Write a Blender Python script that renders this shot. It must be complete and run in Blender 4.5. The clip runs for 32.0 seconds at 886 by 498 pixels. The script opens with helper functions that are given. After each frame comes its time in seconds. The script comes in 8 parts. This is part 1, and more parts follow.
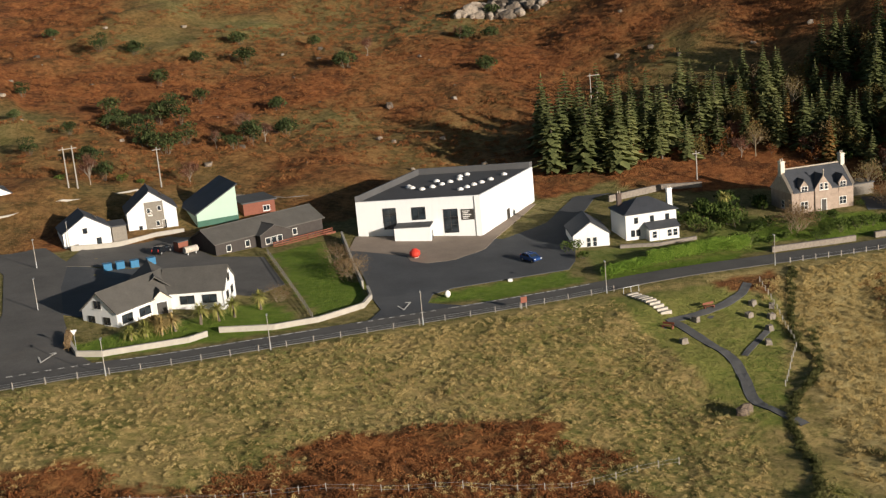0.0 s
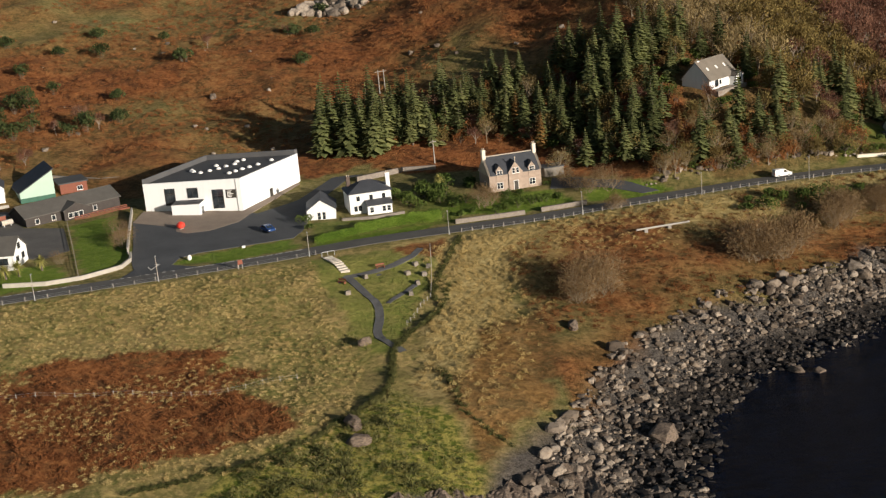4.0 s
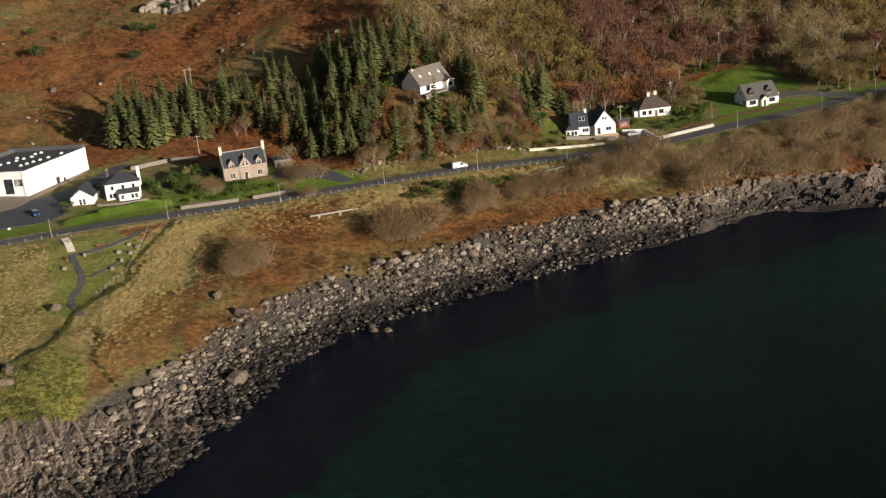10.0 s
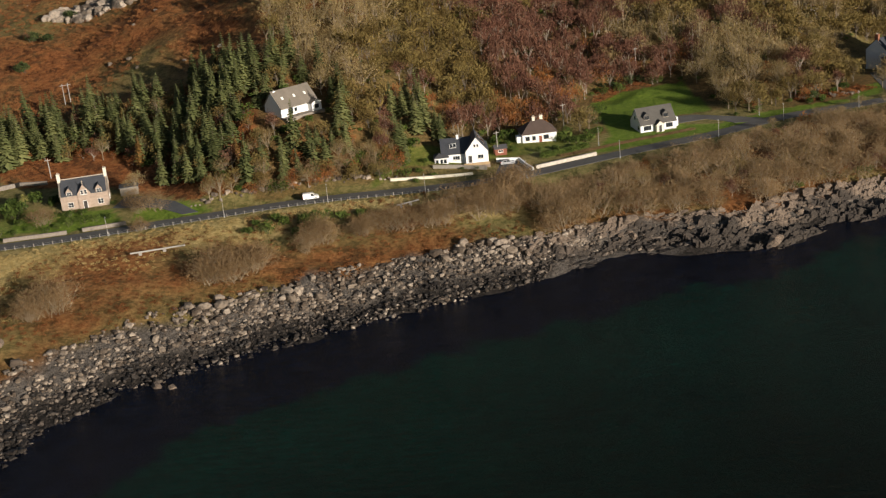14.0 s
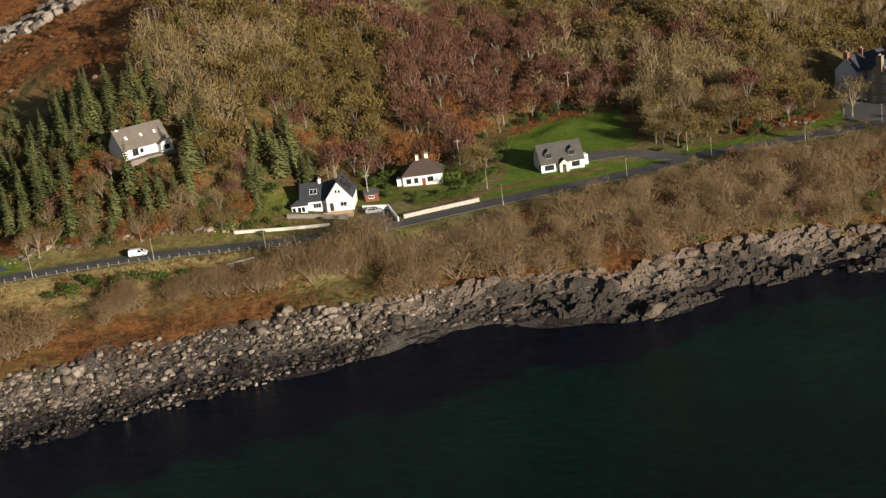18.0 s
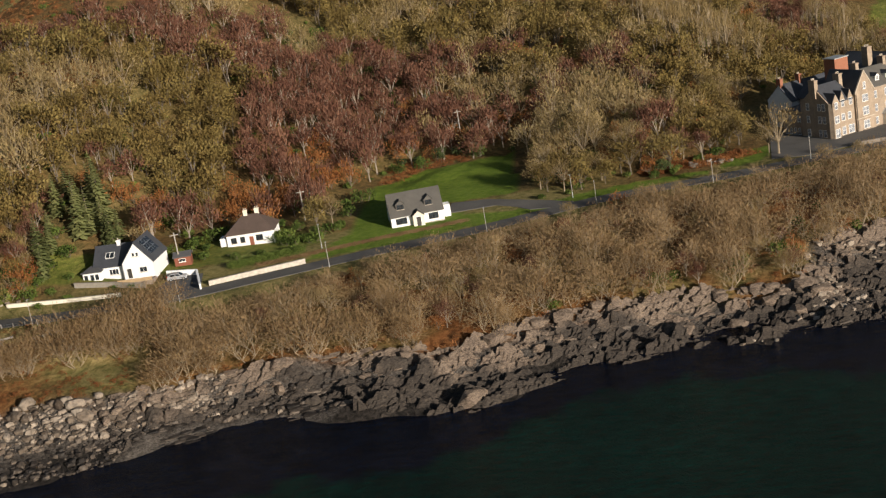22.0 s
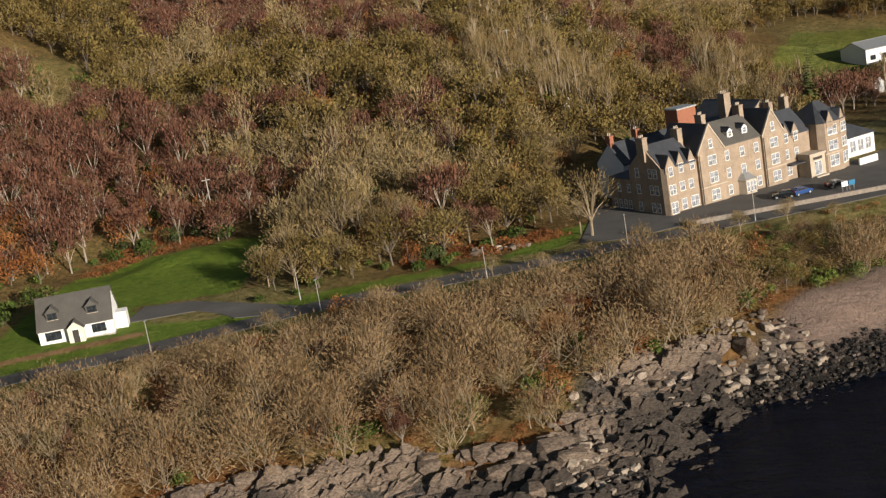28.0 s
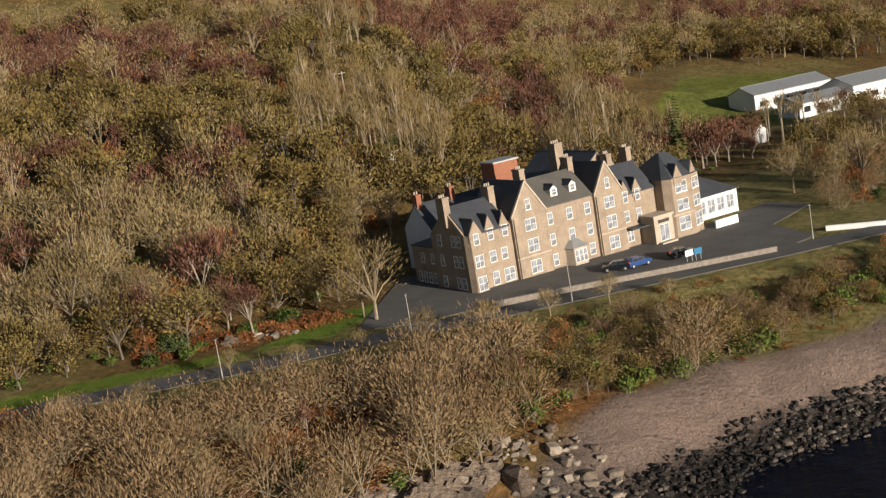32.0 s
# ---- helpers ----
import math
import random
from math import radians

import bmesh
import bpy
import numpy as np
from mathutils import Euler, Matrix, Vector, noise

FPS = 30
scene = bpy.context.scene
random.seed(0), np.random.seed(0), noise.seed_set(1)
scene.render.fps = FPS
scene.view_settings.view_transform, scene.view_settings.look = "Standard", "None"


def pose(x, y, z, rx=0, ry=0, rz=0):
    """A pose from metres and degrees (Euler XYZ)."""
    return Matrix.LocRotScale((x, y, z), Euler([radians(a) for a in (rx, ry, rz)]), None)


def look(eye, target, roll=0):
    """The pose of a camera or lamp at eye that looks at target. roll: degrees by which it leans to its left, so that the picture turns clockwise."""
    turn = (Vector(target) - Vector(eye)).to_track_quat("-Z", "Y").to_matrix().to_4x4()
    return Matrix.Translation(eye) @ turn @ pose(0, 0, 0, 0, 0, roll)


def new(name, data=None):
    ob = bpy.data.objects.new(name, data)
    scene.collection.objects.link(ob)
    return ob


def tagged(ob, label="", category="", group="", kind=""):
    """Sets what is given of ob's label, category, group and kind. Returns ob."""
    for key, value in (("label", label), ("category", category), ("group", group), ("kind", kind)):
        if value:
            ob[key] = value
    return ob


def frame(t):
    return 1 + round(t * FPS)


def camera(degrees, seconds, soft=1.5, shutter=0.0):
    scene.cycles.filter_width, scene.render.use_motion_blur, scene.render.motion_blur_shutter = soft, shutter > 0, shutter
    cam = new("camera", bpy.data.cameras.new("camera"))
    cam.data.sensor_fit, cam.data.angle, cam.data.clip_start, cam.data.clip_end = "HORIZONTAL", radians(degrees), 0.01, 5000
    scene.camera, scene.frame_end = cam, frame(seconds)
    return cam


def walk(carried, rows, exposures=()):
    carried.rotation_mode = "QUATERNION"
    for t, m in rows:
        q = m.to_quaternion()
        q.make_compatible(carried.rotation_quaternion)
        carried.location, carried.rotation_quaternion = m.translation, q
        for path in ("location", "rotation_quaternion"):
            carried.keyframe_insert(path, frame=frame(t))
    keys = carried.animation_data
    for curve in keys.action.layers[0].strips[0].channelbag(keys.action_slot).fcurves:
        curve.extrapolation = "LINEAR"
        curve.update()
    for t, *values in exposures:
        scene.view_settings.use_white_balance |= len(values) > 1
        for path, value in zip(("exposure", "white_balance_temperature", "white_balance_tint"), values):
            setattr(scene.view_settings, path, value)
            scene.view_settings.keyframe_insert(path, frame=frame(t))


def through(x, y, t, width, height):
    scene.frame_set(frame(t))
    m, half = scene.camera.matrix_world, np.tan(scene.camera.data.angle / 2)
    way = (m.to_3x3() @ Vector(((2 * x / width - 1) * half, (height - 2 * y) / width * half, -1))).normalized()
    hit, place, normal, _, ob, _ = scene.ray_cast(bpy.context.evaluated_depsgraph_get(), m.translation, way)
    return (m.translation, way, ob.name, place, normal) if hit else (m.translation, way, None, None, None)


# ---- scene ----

# ---- the camera and its flight along the coast ----
cam = camera(37.65, 32.0, soft=1.3)
PATH = [
    (0, (-15.30, 63.55, 72.29), (-14.610, 73.244, 69.943), -5.25),
    (0.5, (-11.31, 56.05, 74.47), (-10.537, 65.724, 72.047), -5.26),
    (1, (-6.74, 47.96, 76.50), (-5.920, 57.609, 74.013), -5.24),
    (1.5, (-1.90, 39.80, 78.91), (-1.041, 49.427, 76.350), -5.13),
    (2, (3.62, 32.01, 80.85), (4.481, 41.621, 78.246), -5.16),
    (2.5, (9.36, 23.79, 82.14), (10.227, 33.400, 79.515), -5.19),
    (3, (15.38, 15.58, 82.70), (16.240, 25.191, 80.083), -5.07),
    (3.5, (21.63, 7.05, 83.47), (22.483, 16.665, 80.847), -5.15),
    (4, (27.30, -0.53, 85.94), (28.168, 9.061, 83.258), -5.20),
    (4.5, (33.34, -7.67, 88.38), (34.203, 1.905, 85.641), -5.24),
    (6.5, (61.63, -32.00, 91.12), (62.315, -22.410, 88.363), -5.57),
    (7, (67.83, -39.02, 93.76), (68.498, -29.444, 90.949), -5.69),
    (7.5, (74.36, -45.23, 95.82), (74.993, -35.667, 92.956), -5.70),
    (8, (80.70, -51.85, 98.73), (81.314, -42.303, 95.811), -5.73),
    (8.5, (87.66, -57.97, 101.59), (88.237, -48.441, 98.612), -5.73),
    (9, (94.53, -64.07, 104.61), (95.078, -54.562, 101.570), -5.68),
    (9.5, (102.10, -71.26, 108.50), (102.606, -61.774, 105.390), -5.80),
    (10, (110.34, -77.91, 111.77), (110.773, -68.436, 108.597), -5.94),
    (10.5, (118.40, -84.33, 114.96), (118.765, -74.875, 111.734), -6.05),
    (11, (126.11, -87.62, 117.21), (126.432, -78.176, 113.931), -5.94),
    (11.5, (133.71, -81.84, 116.42), (133.966, -72.392, 113.153), -5.92),
    (12, (141.13, -75.11, 114.85), (141.326, -65.660, 111.597), -5.94),
    (12.5, (148.84, -69.10, 113.75), (148.956, -59.641, 110.506), -5.96),
    (13, (155.93, -63.01, 112.47), (155.991, -53.543, 109.236), -5.98),
    (13.5, (162.58, -57.23, 111.10), (162.604, -47.761, 107.889), -6.04),
    (15.5, (192.16, -32.52, 107.20), (191.864, -23.041, 104.015), -6.37),
    (16, (200.29, -26.40, 106.45), (199.883, -16.928, 103.270), -6.56),
    (16.5, (208.80, -20.70, 106.01), (208.264, -11.232, 102.835), -7.01),
    (17, (217.08, -13.66, 104.30), (216.425, -4.194, 101.155), -7.31),
    (17.5, (224.47, -6.44, 101.62), (223.718, 3.039, 98.523), -7.59),
    (18, (231.01, 0.76, 98.59), (230.173, 10.250, 95.561), -7.76),
    (18.5, (236.90, 7.79, 95.48), (236.004, 17.297, 92.515), -7.94),
    (19, (242.25, 14.95, 91.95), (241.298, 24.483, 89.070), -7.87),
    (19.5, (248.44, 22.33, 89.13), (247.410, 31.872, 86.313), -8.61),
    (20, (253.81, 29.38, 86.95), (252.736, 38.927, 84.179), -8.87),
    (20.5, (258.90, 36.72, 84.38), (257.787, 46.283, 81.667), -8.96),
    (21, (263.84, 43.57, 81.90), (262.695, 53.149, 79.249), -9.12),
    (21.5, (269.27, 50.47, 79.04), (268.078, 60.053, 76.460), -9.30),
    (22, (274.32, 57.22, 76.70), (273.090, 66.822, 74.182), -9.44),
    (22.5, (279.02, 64.07, 74.17), (277.757, 73.684, 71.712), -9.56),
    (23, (283.28, 70.94, 71.76), (281.999, 80.558, 69.360), -9.69),
    (23.5, (286.89, 77.86, 69.15), (285.603, 87.495, 66.822), -9.76),
    (24, (290.14, 84.68, 66.49), (288.863, 94.338, 64.238), -9.88),
    (24.5, (293.75, 91.09, 64.74), (292.458, 100.761, 62.545), -9.94),
    (25, (297.11, 97.67, 63.53), (295.825, 107.345, 61.354), -9.91),
    (25.5, (300.70, 104.50, 62.74), (299.421, 114.184, 60.585), -9.81),
    (27.5, (312.07, 131.11, 60.54), (310.931, 140.810, 58.398), -9.60),
    (28, (315.52, 137.00, 60.09), (314.409, 146.708, 57.947), -9.64),
    (28.5, (318.16, 142.03, 60.02), (317.098, 151.734, 57.871), -9.39),
    (29, (321.20, 147.48, 59.21), (320.180, 157.193, 57.079), -9.41),
    (29.5, (323.88, 153.74, 57.82), (322.924, 163.474, 55.724), -9.24),
    (30, (326.76, 159.43, 56.91), (325.848, 169.169, 54.834), -9.19),
    (30.5, (329.73, 165.00, 55.64), (328.867, 174.760, 53.610), -9.23),
    (31, (332.70, 170.55, 54.21), (331.888, 180.325, 52.248), -9.35),
    (31.5, (335.80, 176.12, 52.80), (335.059, 185.909, 50.899), -9.44),
    (32, (338.72, 181.69, 51.15), (338.058, 191.498, 49.324), -9.48),
]
walk(cam, [(t, look(eye, target, roll)) for t, eye, target, roll in PATH])

# ---- daylight: low autumn sun over the water, clear sky ----
SUN_FROM = Vector((0.65, -0.735, 0.205)).normalized()
world = bpy.data.worlds.new("sky")
scene.world = world
world.use_nodes = True
sky = world.node_tree.nodes.new("ShaderNodeTexSky")
sky.sky_type, sky.sun_disc = "NISHITA", False
sky.sun_elevation = math.asin(SUN_FROM.z)
sky.sun_rotation = math.atan2(SUN_FROM.x, SUN_FROM.y)
back = world.node_tree.nodes["Background"]
back.inputs["Strength"].default_value = 0.05
world.node_tree.links.new(sky.outputs["Color"], back.inputs["Color"])
sun = new("sun", bpy.data.lights.new("sun", "SUN"))
sun.data.energy, sun.data.angle, sun.data.color = 5.0, radians(0.55), (1.0, 0.90, 0.78)
sun.matrix_world = look(Vector((0, 0, 300)), Vector((0, 0, 300)) - SUN_FROM)
scene.view_settings.exposure = 0.40

# ---- the lie of the land: shoreline, road line and the hill behind ----
SHORE = np.array([(-900, -260), (-400, -150), (-160, -40), (-60, 20), (0, 66), (36, 108), (56, 134), (70, 154), (81, 179), (93, 198),
                  (107, 208), (118, 212), (131, 219), (150, 229), (169, 237), (189, 243), (205, 249), (223, 254),
                  (236, 252), (250, 249.5), (266, 259), (287, 265), (312, 265), (322, 272), (328, 288), (342, 297), (352, 304),
                  (361, 311), (374, 318), (400, 330), (450, 350), (600, 400), (1200, 520), (2500, 700)], float)
ROAD = np.array([(-900, 60, 30), (-300, 165, 25), (-120, 212, 21.5), (-63, 231, 20), (-42, 237, 19), (-19, 246, 17.5), (-1, 252, 16.6),
                 (17, 257.5, 16), (36, 264, 15.5), (57, 268, 15), (73, 271, 14.6), (103, 279, 14), (135, 286, 13.5),
                 (167, 287.5, 13), (190, 291, 12.7), (209, 299, 12.5), (230, 308, 12.3), (250, 316, 12), (273, 330, 11.3),
                 (289, 335, 11), (305, 340, 10.6), (320, 346, 10.2), (344, 354, 9.8), (366, 362.5, 9.2), (378, 367, 8.9),
                 (420, 385, 8.2), (480, 418, 8), (700, 520, 9), (2500, 900, 12)], float)


def smooth_line(p, n=4):
    """A Catmull-Rom curve through the points."""
    out = []
    for i in range(len(p) - 1):
        a, b, c, d = p[max(i - 1, 0)], p[i], p[i + 1], p[min(i + 2, len(p) - 1)]
        for k in range(n):
            s = k / n
            out.append(0.5 * (2 * b + (c - a) * s + (2 * a - 5 * b + 4 * c - d) * s * s + (3 * b - a - 3 * c + d) * s ** 3))
    out.append(p[-1])
    return np.array(out)


SHORE_C, ROAD_C = smooth_line(SHORE, 3), smooth_line(ROAD, 4)


def side_of(x, y, line):
    """Signed distance to a line (positive on its left) and the height of its nearest point."""
    x, y = np.asarray(x, float), np.asarray(y, float)
    best = np.full(x.shape, 1e18)
    sign, high = np.zeros(x.shape), np.zeros(x.shape)
    for a, b in zip(line[:-1], line[1:]):
        ex, ey = b[0] - a[0], b[1] - a[1]
        s = np.clip(((x - a[0]) * ex + (y - a[1]) * ey) / (ex * ex + ey * ey), 0, 1)
        px, py = x - a[0] - s * ex, y - a[1] - s * ey
        d = px * px + py * py
        near = d < best - 1e-9
        best = np.where(near, d, best)
        sign = np.where(near, np.where(ex * (y - a[1]) - ey * (x - a[0]) >= 0, 1.0, -1.0), sign)
        if len(a) > 2:
            high = np.where(near, a[2] + s * (b[2] - a[2]), high)
    return np.sqrt(best) * sign, high


GRID_RNG = np.random.RandomState(7)
LATTICE = GRID_RNG.rand(64, 64)


def value_noise(x, y, size):
    u, v = np.asarray(x, float) / size + 1000.3, np.asarray(y, float) / size + 1000.7
    i, j = np.floor(u).astype(int), np.floor(v).astype(int)
    s, t = u - i, v - j
    s, t = s * s * (3 - 2 * s), t * t * (3 - 2 * t)
    at = lambda a, b: LATTICE[a % 64, b % 64]
    return (at(i, j) * (1 - s) + at(i + 1, j) * s) * (1 - t) + (at(i, j + 1) * (1 - s) + at(i + 1, j + 1) * s) * t - 0.5


def fractal(x, y, size, octaves=4):
    return sum(value_noise(np.asarray(x) + 37 * k, np.asarray(y) - 91 * k, size / 2 ** k) / 2 ** k for k in range(octaves))


def rock_width(x):
    """How far bare rock reaches inland from the waterline."""
    return np.interp(x, [20, 46, 64, 74, 88, 101, 112, 125, 137, 155, 180, 200, 227, 240, 262, 290, 310, 324, 336, 342],
                     [30, 27, 22, 20, 19.5, 20, 22, 21, 19.5, 18.5, 16, 13, 13.5, 15.5, 16.5, 17, 17, 16, 16, 16.5])


WIDE_X = [-300, -100, 0, 40, 66, 84, 100, 125, 180, 200, 228, 262, 275, 300, 325, 340, 400, 600]
WIDE_W = [70, 70, 60, 52, 40, 26, 12, 8, 16, 30, 34, 34, 10, 12, 45, 85, 110, 120]
STEEP_X = [-300, 0, 40, 90, 130, 180, 230, 270, 300, 330, 400, 600]
STEEP_S = [0.20, 0.20, 0.23, 0.30, 0.34, 0.27, 0.24, 0.24, 0.22, 0.17, 0.13, 0.15]


def shore_wander(x, y):
    """How far the waterline strays from its smooth course."""
    amp = np.interp(x, [40, 80, 195, 230, 325, 345], [3, 5, 6, 9, 8, 1.5])
    return amp * (fractal(x, y, 24, 2) + 0.7 * fractal(x + 300, y, 8, 2))


def ground(x, y, rough=True):
    """Height of the land at x, y."""
    x, y = np.asarray(x, float), np.asarray(y, float)
    ds, _ = side_of(x, y, SHORE_C)
    dr, zr = side_of(x, y, ROAD_C)
    ds = ds + shore_wander(x, y) * np.clip(1 - np.abs(ds) / 26, 0, 1)
    w = np.clip(ds / np.maximum(ds + np.maximum(-dr - 4, 0), 1e-3), 0, 1)
    low = zr * np.interp(w, [0, 0.08, 0.14, 0.25, 0.33, 0.73, 0.93, 1.0], [0, 0.05, 0.11, 0.33, 0.45, 0.76, 0.95, 1.0])
    wide, steep = np.interp(x, WIDE_X, WIDE_W), np.interp(x, STEEP_X, STEEP_S)
    d = np.maximum(dr, 0)
    over = np.maximum(d - wide, 0)
    rise = steep * (over - 10 * (1 - np.exp(-over / 10)))
    high = zr + np.interp(x, [-100, 20, 60, 90, 180, 300], [0.045, 0.05, 0.07, 0.1, 0.08, 0.015]) * np.minimum(d, wide) * np.clip((d - 4) / 8, 0, 1) + rise
    bank = np.interp(x, [92, 116, 146, 178], [0, 11.6, 11.6, 0]) * np.interp(d, [4, 12, 30, 60, 120], [0, 2.5 / 10.5, 1, 1, 0.6])
    high = high + bank
    z = np.where(dr >= 0, high, low)
    z = np.where(ds < 0, np.maximum(ds * 0.13, -9.0), z)
    if rough:
        hill = np.clip(over / 25, 0, 1) * (dr > 0)
        z = z + hill * (fractal(x, y, 60, 3) * 7 + fractal(x, y, 11, 3) * 1.6)
        slope = np.clip(np.minimum(-dr - 5.5, ds + 2) / 6, 0, 1)
        z = z + slope * (fractal(x, y, 34, 3) * 1.5 + fractal(x, y, 6, 3) * 0.8)
        reef = np.clip(1 - np.abs(ds - 2) / 14, 0, 1) * (dr < -8)
        z = z + reef * fractal(x, y, 7, 3) * 1.1
    return z

# ---- materials ----
def nodes_of(name, rough=0.8, metal=0.0, spec=0.3):
    m = bpy.data.materials.new(name)
    m.use_nodes = True
    n = m.node_tree.nodes
    b = n["Principled BSDF"]
    b.inputs["Roughness"].default_value, b.inputs["Metallic"].default_value = rough, metal
    b.inputs["Specular IOR Level"].default_value = spec
    return m, n, m.node_tree.links, b


def noise_node(n, l, size, detail=5.0, rough=0.6, coords="Object", stretch=None):
    tc = n.new("ShaderNodeTexCoord")
    tex = n.new("ShaderNodeTexNoise")
    tex.inputs["Scale"].default_value, tex.inputs["Detail"].default_value, tex.inputs["Roughness"].default_value = 1.0 / size, detail, rough
    if stretch:
        mp = n.new("ShaderNodeMapping")
        mp.inputs["Scale"].default_value = stretch
        l.new(tc.outputs[coords], mp.inputs["Vector"])
        l.new(mp.outputs["Vector"], tex.inputs["Vector"])
    else:
        l.new(tc.outputs[coords], tex.inputs["Vector"])
    return tex.outputs["Fac"]


def ramp(n, l, fac, stops):
    r = n.new("ShaderNodeValToRGB")
    e = r.color_ramp.elements
    while len(e) < len(stops):
        e.new(0.5)
    for el, (p, c) in zip(e, stops):
        el.position, el.color = p, (*c, 1)
    l.new(fac, r.inputs["Fac"])
    return r.outputs["Color"]


def mix(n, l, fac, a, b, mode="MIX"):
    x = n.new("ShaderNodeMix")
    x.data_type, x.blend_type = "RGBA", mode
    for sock, v in ((x.inputs[0], fac), (x.inputs[6], a), (x.inputs[7], b)):
        if isinstance(v, (int, float)):
            sock.default_value = v
        elif isinstance(v, tuple):
            sock.default_value = (*v, 1)
        else:
            l.new(v, sock)
    return x.outputs[2]


def bump(n, l, b, height, dist, strength=0.6):
    x = n.new("ShaderNodeBump")
    x.inputs["Distance"].default_value, x.inputs["Strength"].default_value = dist, strength
    l.new(height, x.inputs["Height"])
    l.new(x.outputs["Normal"], b.inputs["Normal"])


def shade(c, k):
    return tuple(min(1.0, v * k) for v in c)


def plain(name, c, rough=0.8, metal=0.0, var=0.25, size=1.5, relief=0.01, fine=0.12, spec=0.3, stains=0.0):
    """A painted, rendered or stone surface: colour that varies at two scales, with a fine relief."""
    m, n, l, b = nodes_of(name, rough, metal, spec)
    big, small = noise_node(n, l, size), noise_node(n, l, fine, 3)
    col = ramp(n, l, big, [(0.3, shade(c, 1 - var)), (0.7, shade(c, 1 + var * 0.5))])
    col = mix(n, l, 0.35, col, ramp(n, l, small, [(0.35, shade(c, 1 - var)), (0.65, shade(c, 1 + var * 0.4))]))
    if stains:
        streak = noise_node(n, l, 0.8, 4, 0.6, stretch=(1, 1, 0.15))
        col = mix(n, l, ramp(n, l, streak, [(0.5, (0, 0, 0)), (0.75, (stains,) * 3)]), col, shade(c, 0.55))
    l.new(col, b.inputs["Base Color"])
    bump(n, l, b, small, relief)
    return m


def random_tint(name, stops, rough=0.85, size=0.8, spread=0.35, spec=0.2, through=0.0, soft=0.0):
    """Leaves, twigs and loose stones: every object or island takes its own tint out of a range."""
    m, n, l, b = nodes_of(name, rough, 0.0, spec)
    oi, ge = n.new("ShaderNodeObjectInfo"), n.new("ShaderNodeNewGeometry")
    add = n.new("ShaderNodeMath")
    add.operation = "MULTIPLY_ADD"
    l.new(ge.outputs["Random Per Island"], add.inputs[0])
    add.inputs[1].default_value = spread
    tex = noise_node(n, l, size * 12, 2)
    half = n.new("ShaderNodeMath")
    half.operation = "MULTIPLY_ADD"
    l.new(oi.outputs["Random"], half.inputs[0])
    half.inputs[1].default_value = 0.3
    l.new(tex, half.inputs[2])
    l.new(half.outputs[0], add.inputs[2])
    sub = n.new("ShaderNodeMath")
    sub.operation = "SUBTRACT"
    l.new(add.outputs[0], sub.inputs[0])
    sub.inputs[1].default_value = spread / 2 + 0.1
    l.new(ramp(n, l, sub.outputs[0], stops), b.inputs["Base Color"])
    if through:
        crust = noise_node(n, l, 0.9, 6, 0.7)
        tint = mix(n, l, ramp(n, l, crust, [(0.47, (0, 0, 0)), (0.60, (0.45, 0.45, 0.45))]), ramp(n, l, sub.outputs[0], stops), shade(stops[0][1], 0.35))
        l.new(tint, b.inputs["Base Color"])
        bump(n, l, b, crust, through, 0.9)
    if soft:
        glow = n.new("ShaderNodeBsdfTranslucent")
        l.new(ramp(n, l, sub.outputs[0], stops), glow.inputs["Color"])
        both = n.new("ShaderNodeMixShader")
        both.inputs[0].default_value = soft
        l.new(b.outputs[0], both.inputs[1])
        l.new(glow.outputs[0], both.inputs[2])
        l.new(both.outputs[0], n["Material Output"].inputs["Surface"])
    return m


def glass(name, c=(0.02, 0.025, 0.03)):
    m, n, l, b = nodes_of(name, 0.06, 0.0, 0.6)
    l.new(ramp(n, l, noise_node(n, l, 1.7, 2), [(0.35, shade(c, 0.5)), (0.7, shade(c, 2.2))]), b.inputs["Base Color"])
    return m


WHITE = plain("white_render", (0.77, 0.77, 0.76), 0.85, var=0.06, size=3, relief=0.004, stains=0.12)
CLADDING = plain("white_cladding", (0.77, 0.78, 0.78), 0.5, var=0.05, size=6, relief=0.002, stains=0.1)
CREAM = plain("cream_render", (0.72, 0.66, 0.54), 0.85, var=0.1, size=2, relief=0.004, stains=0.15)
STONE = plain("pink_sandstone", (0.38, 0.295, 0.235), 0.9, var=0.35, size=0.9, relief=0.03, fine=0.25)
HOTELSTONE = plain("weathered_sandstone", (0.335, 0.262, 0.195), 0.9, var=0.35, size=1.6, relief=0.03, fine=0.3, stains=0.4)
QUOIN = plain("pale_dressed_stone", (0.46, 0.39, 0.31), 0.85, var=0.25, size=0.8, relief=0.01, stains=0.25)
SLATE = plain("blue_slate", (0.058, 0.062, 0.072), 0.6, var=0.35, size=2.2, relief=0.02, fine=0.3, spec=0.4)
TILE = plain("grey_concrete_tile", (0.105, 0.098, 0.088), 0.75, var=0.25, size=2.5, relief=0.02, fine=0.25)
PALETILE = plain("weathered_concrete_tile", (0.185, 0.16, 0.13), 0.8, var=0.25, size=2.5, relief=0.02, fine=0.25)
BROWNTILE = plain("brown_tile", (0.105, 0.075, 0.062), 0.75, var=0.25, size=2.5, relief=0.02, fine=0.25)
MEMBRANE = plain("grey_roof_membrane", (0.085, 0.085, 0.088), 0.8, var=0.2, size=5, relief=0.004)
DARKWOOD = plain("dark_stained_boards", (0.055, 0.047, 0.043), 0.8, var=0.3, size=0.9, relief=0.01, fine=0.2)
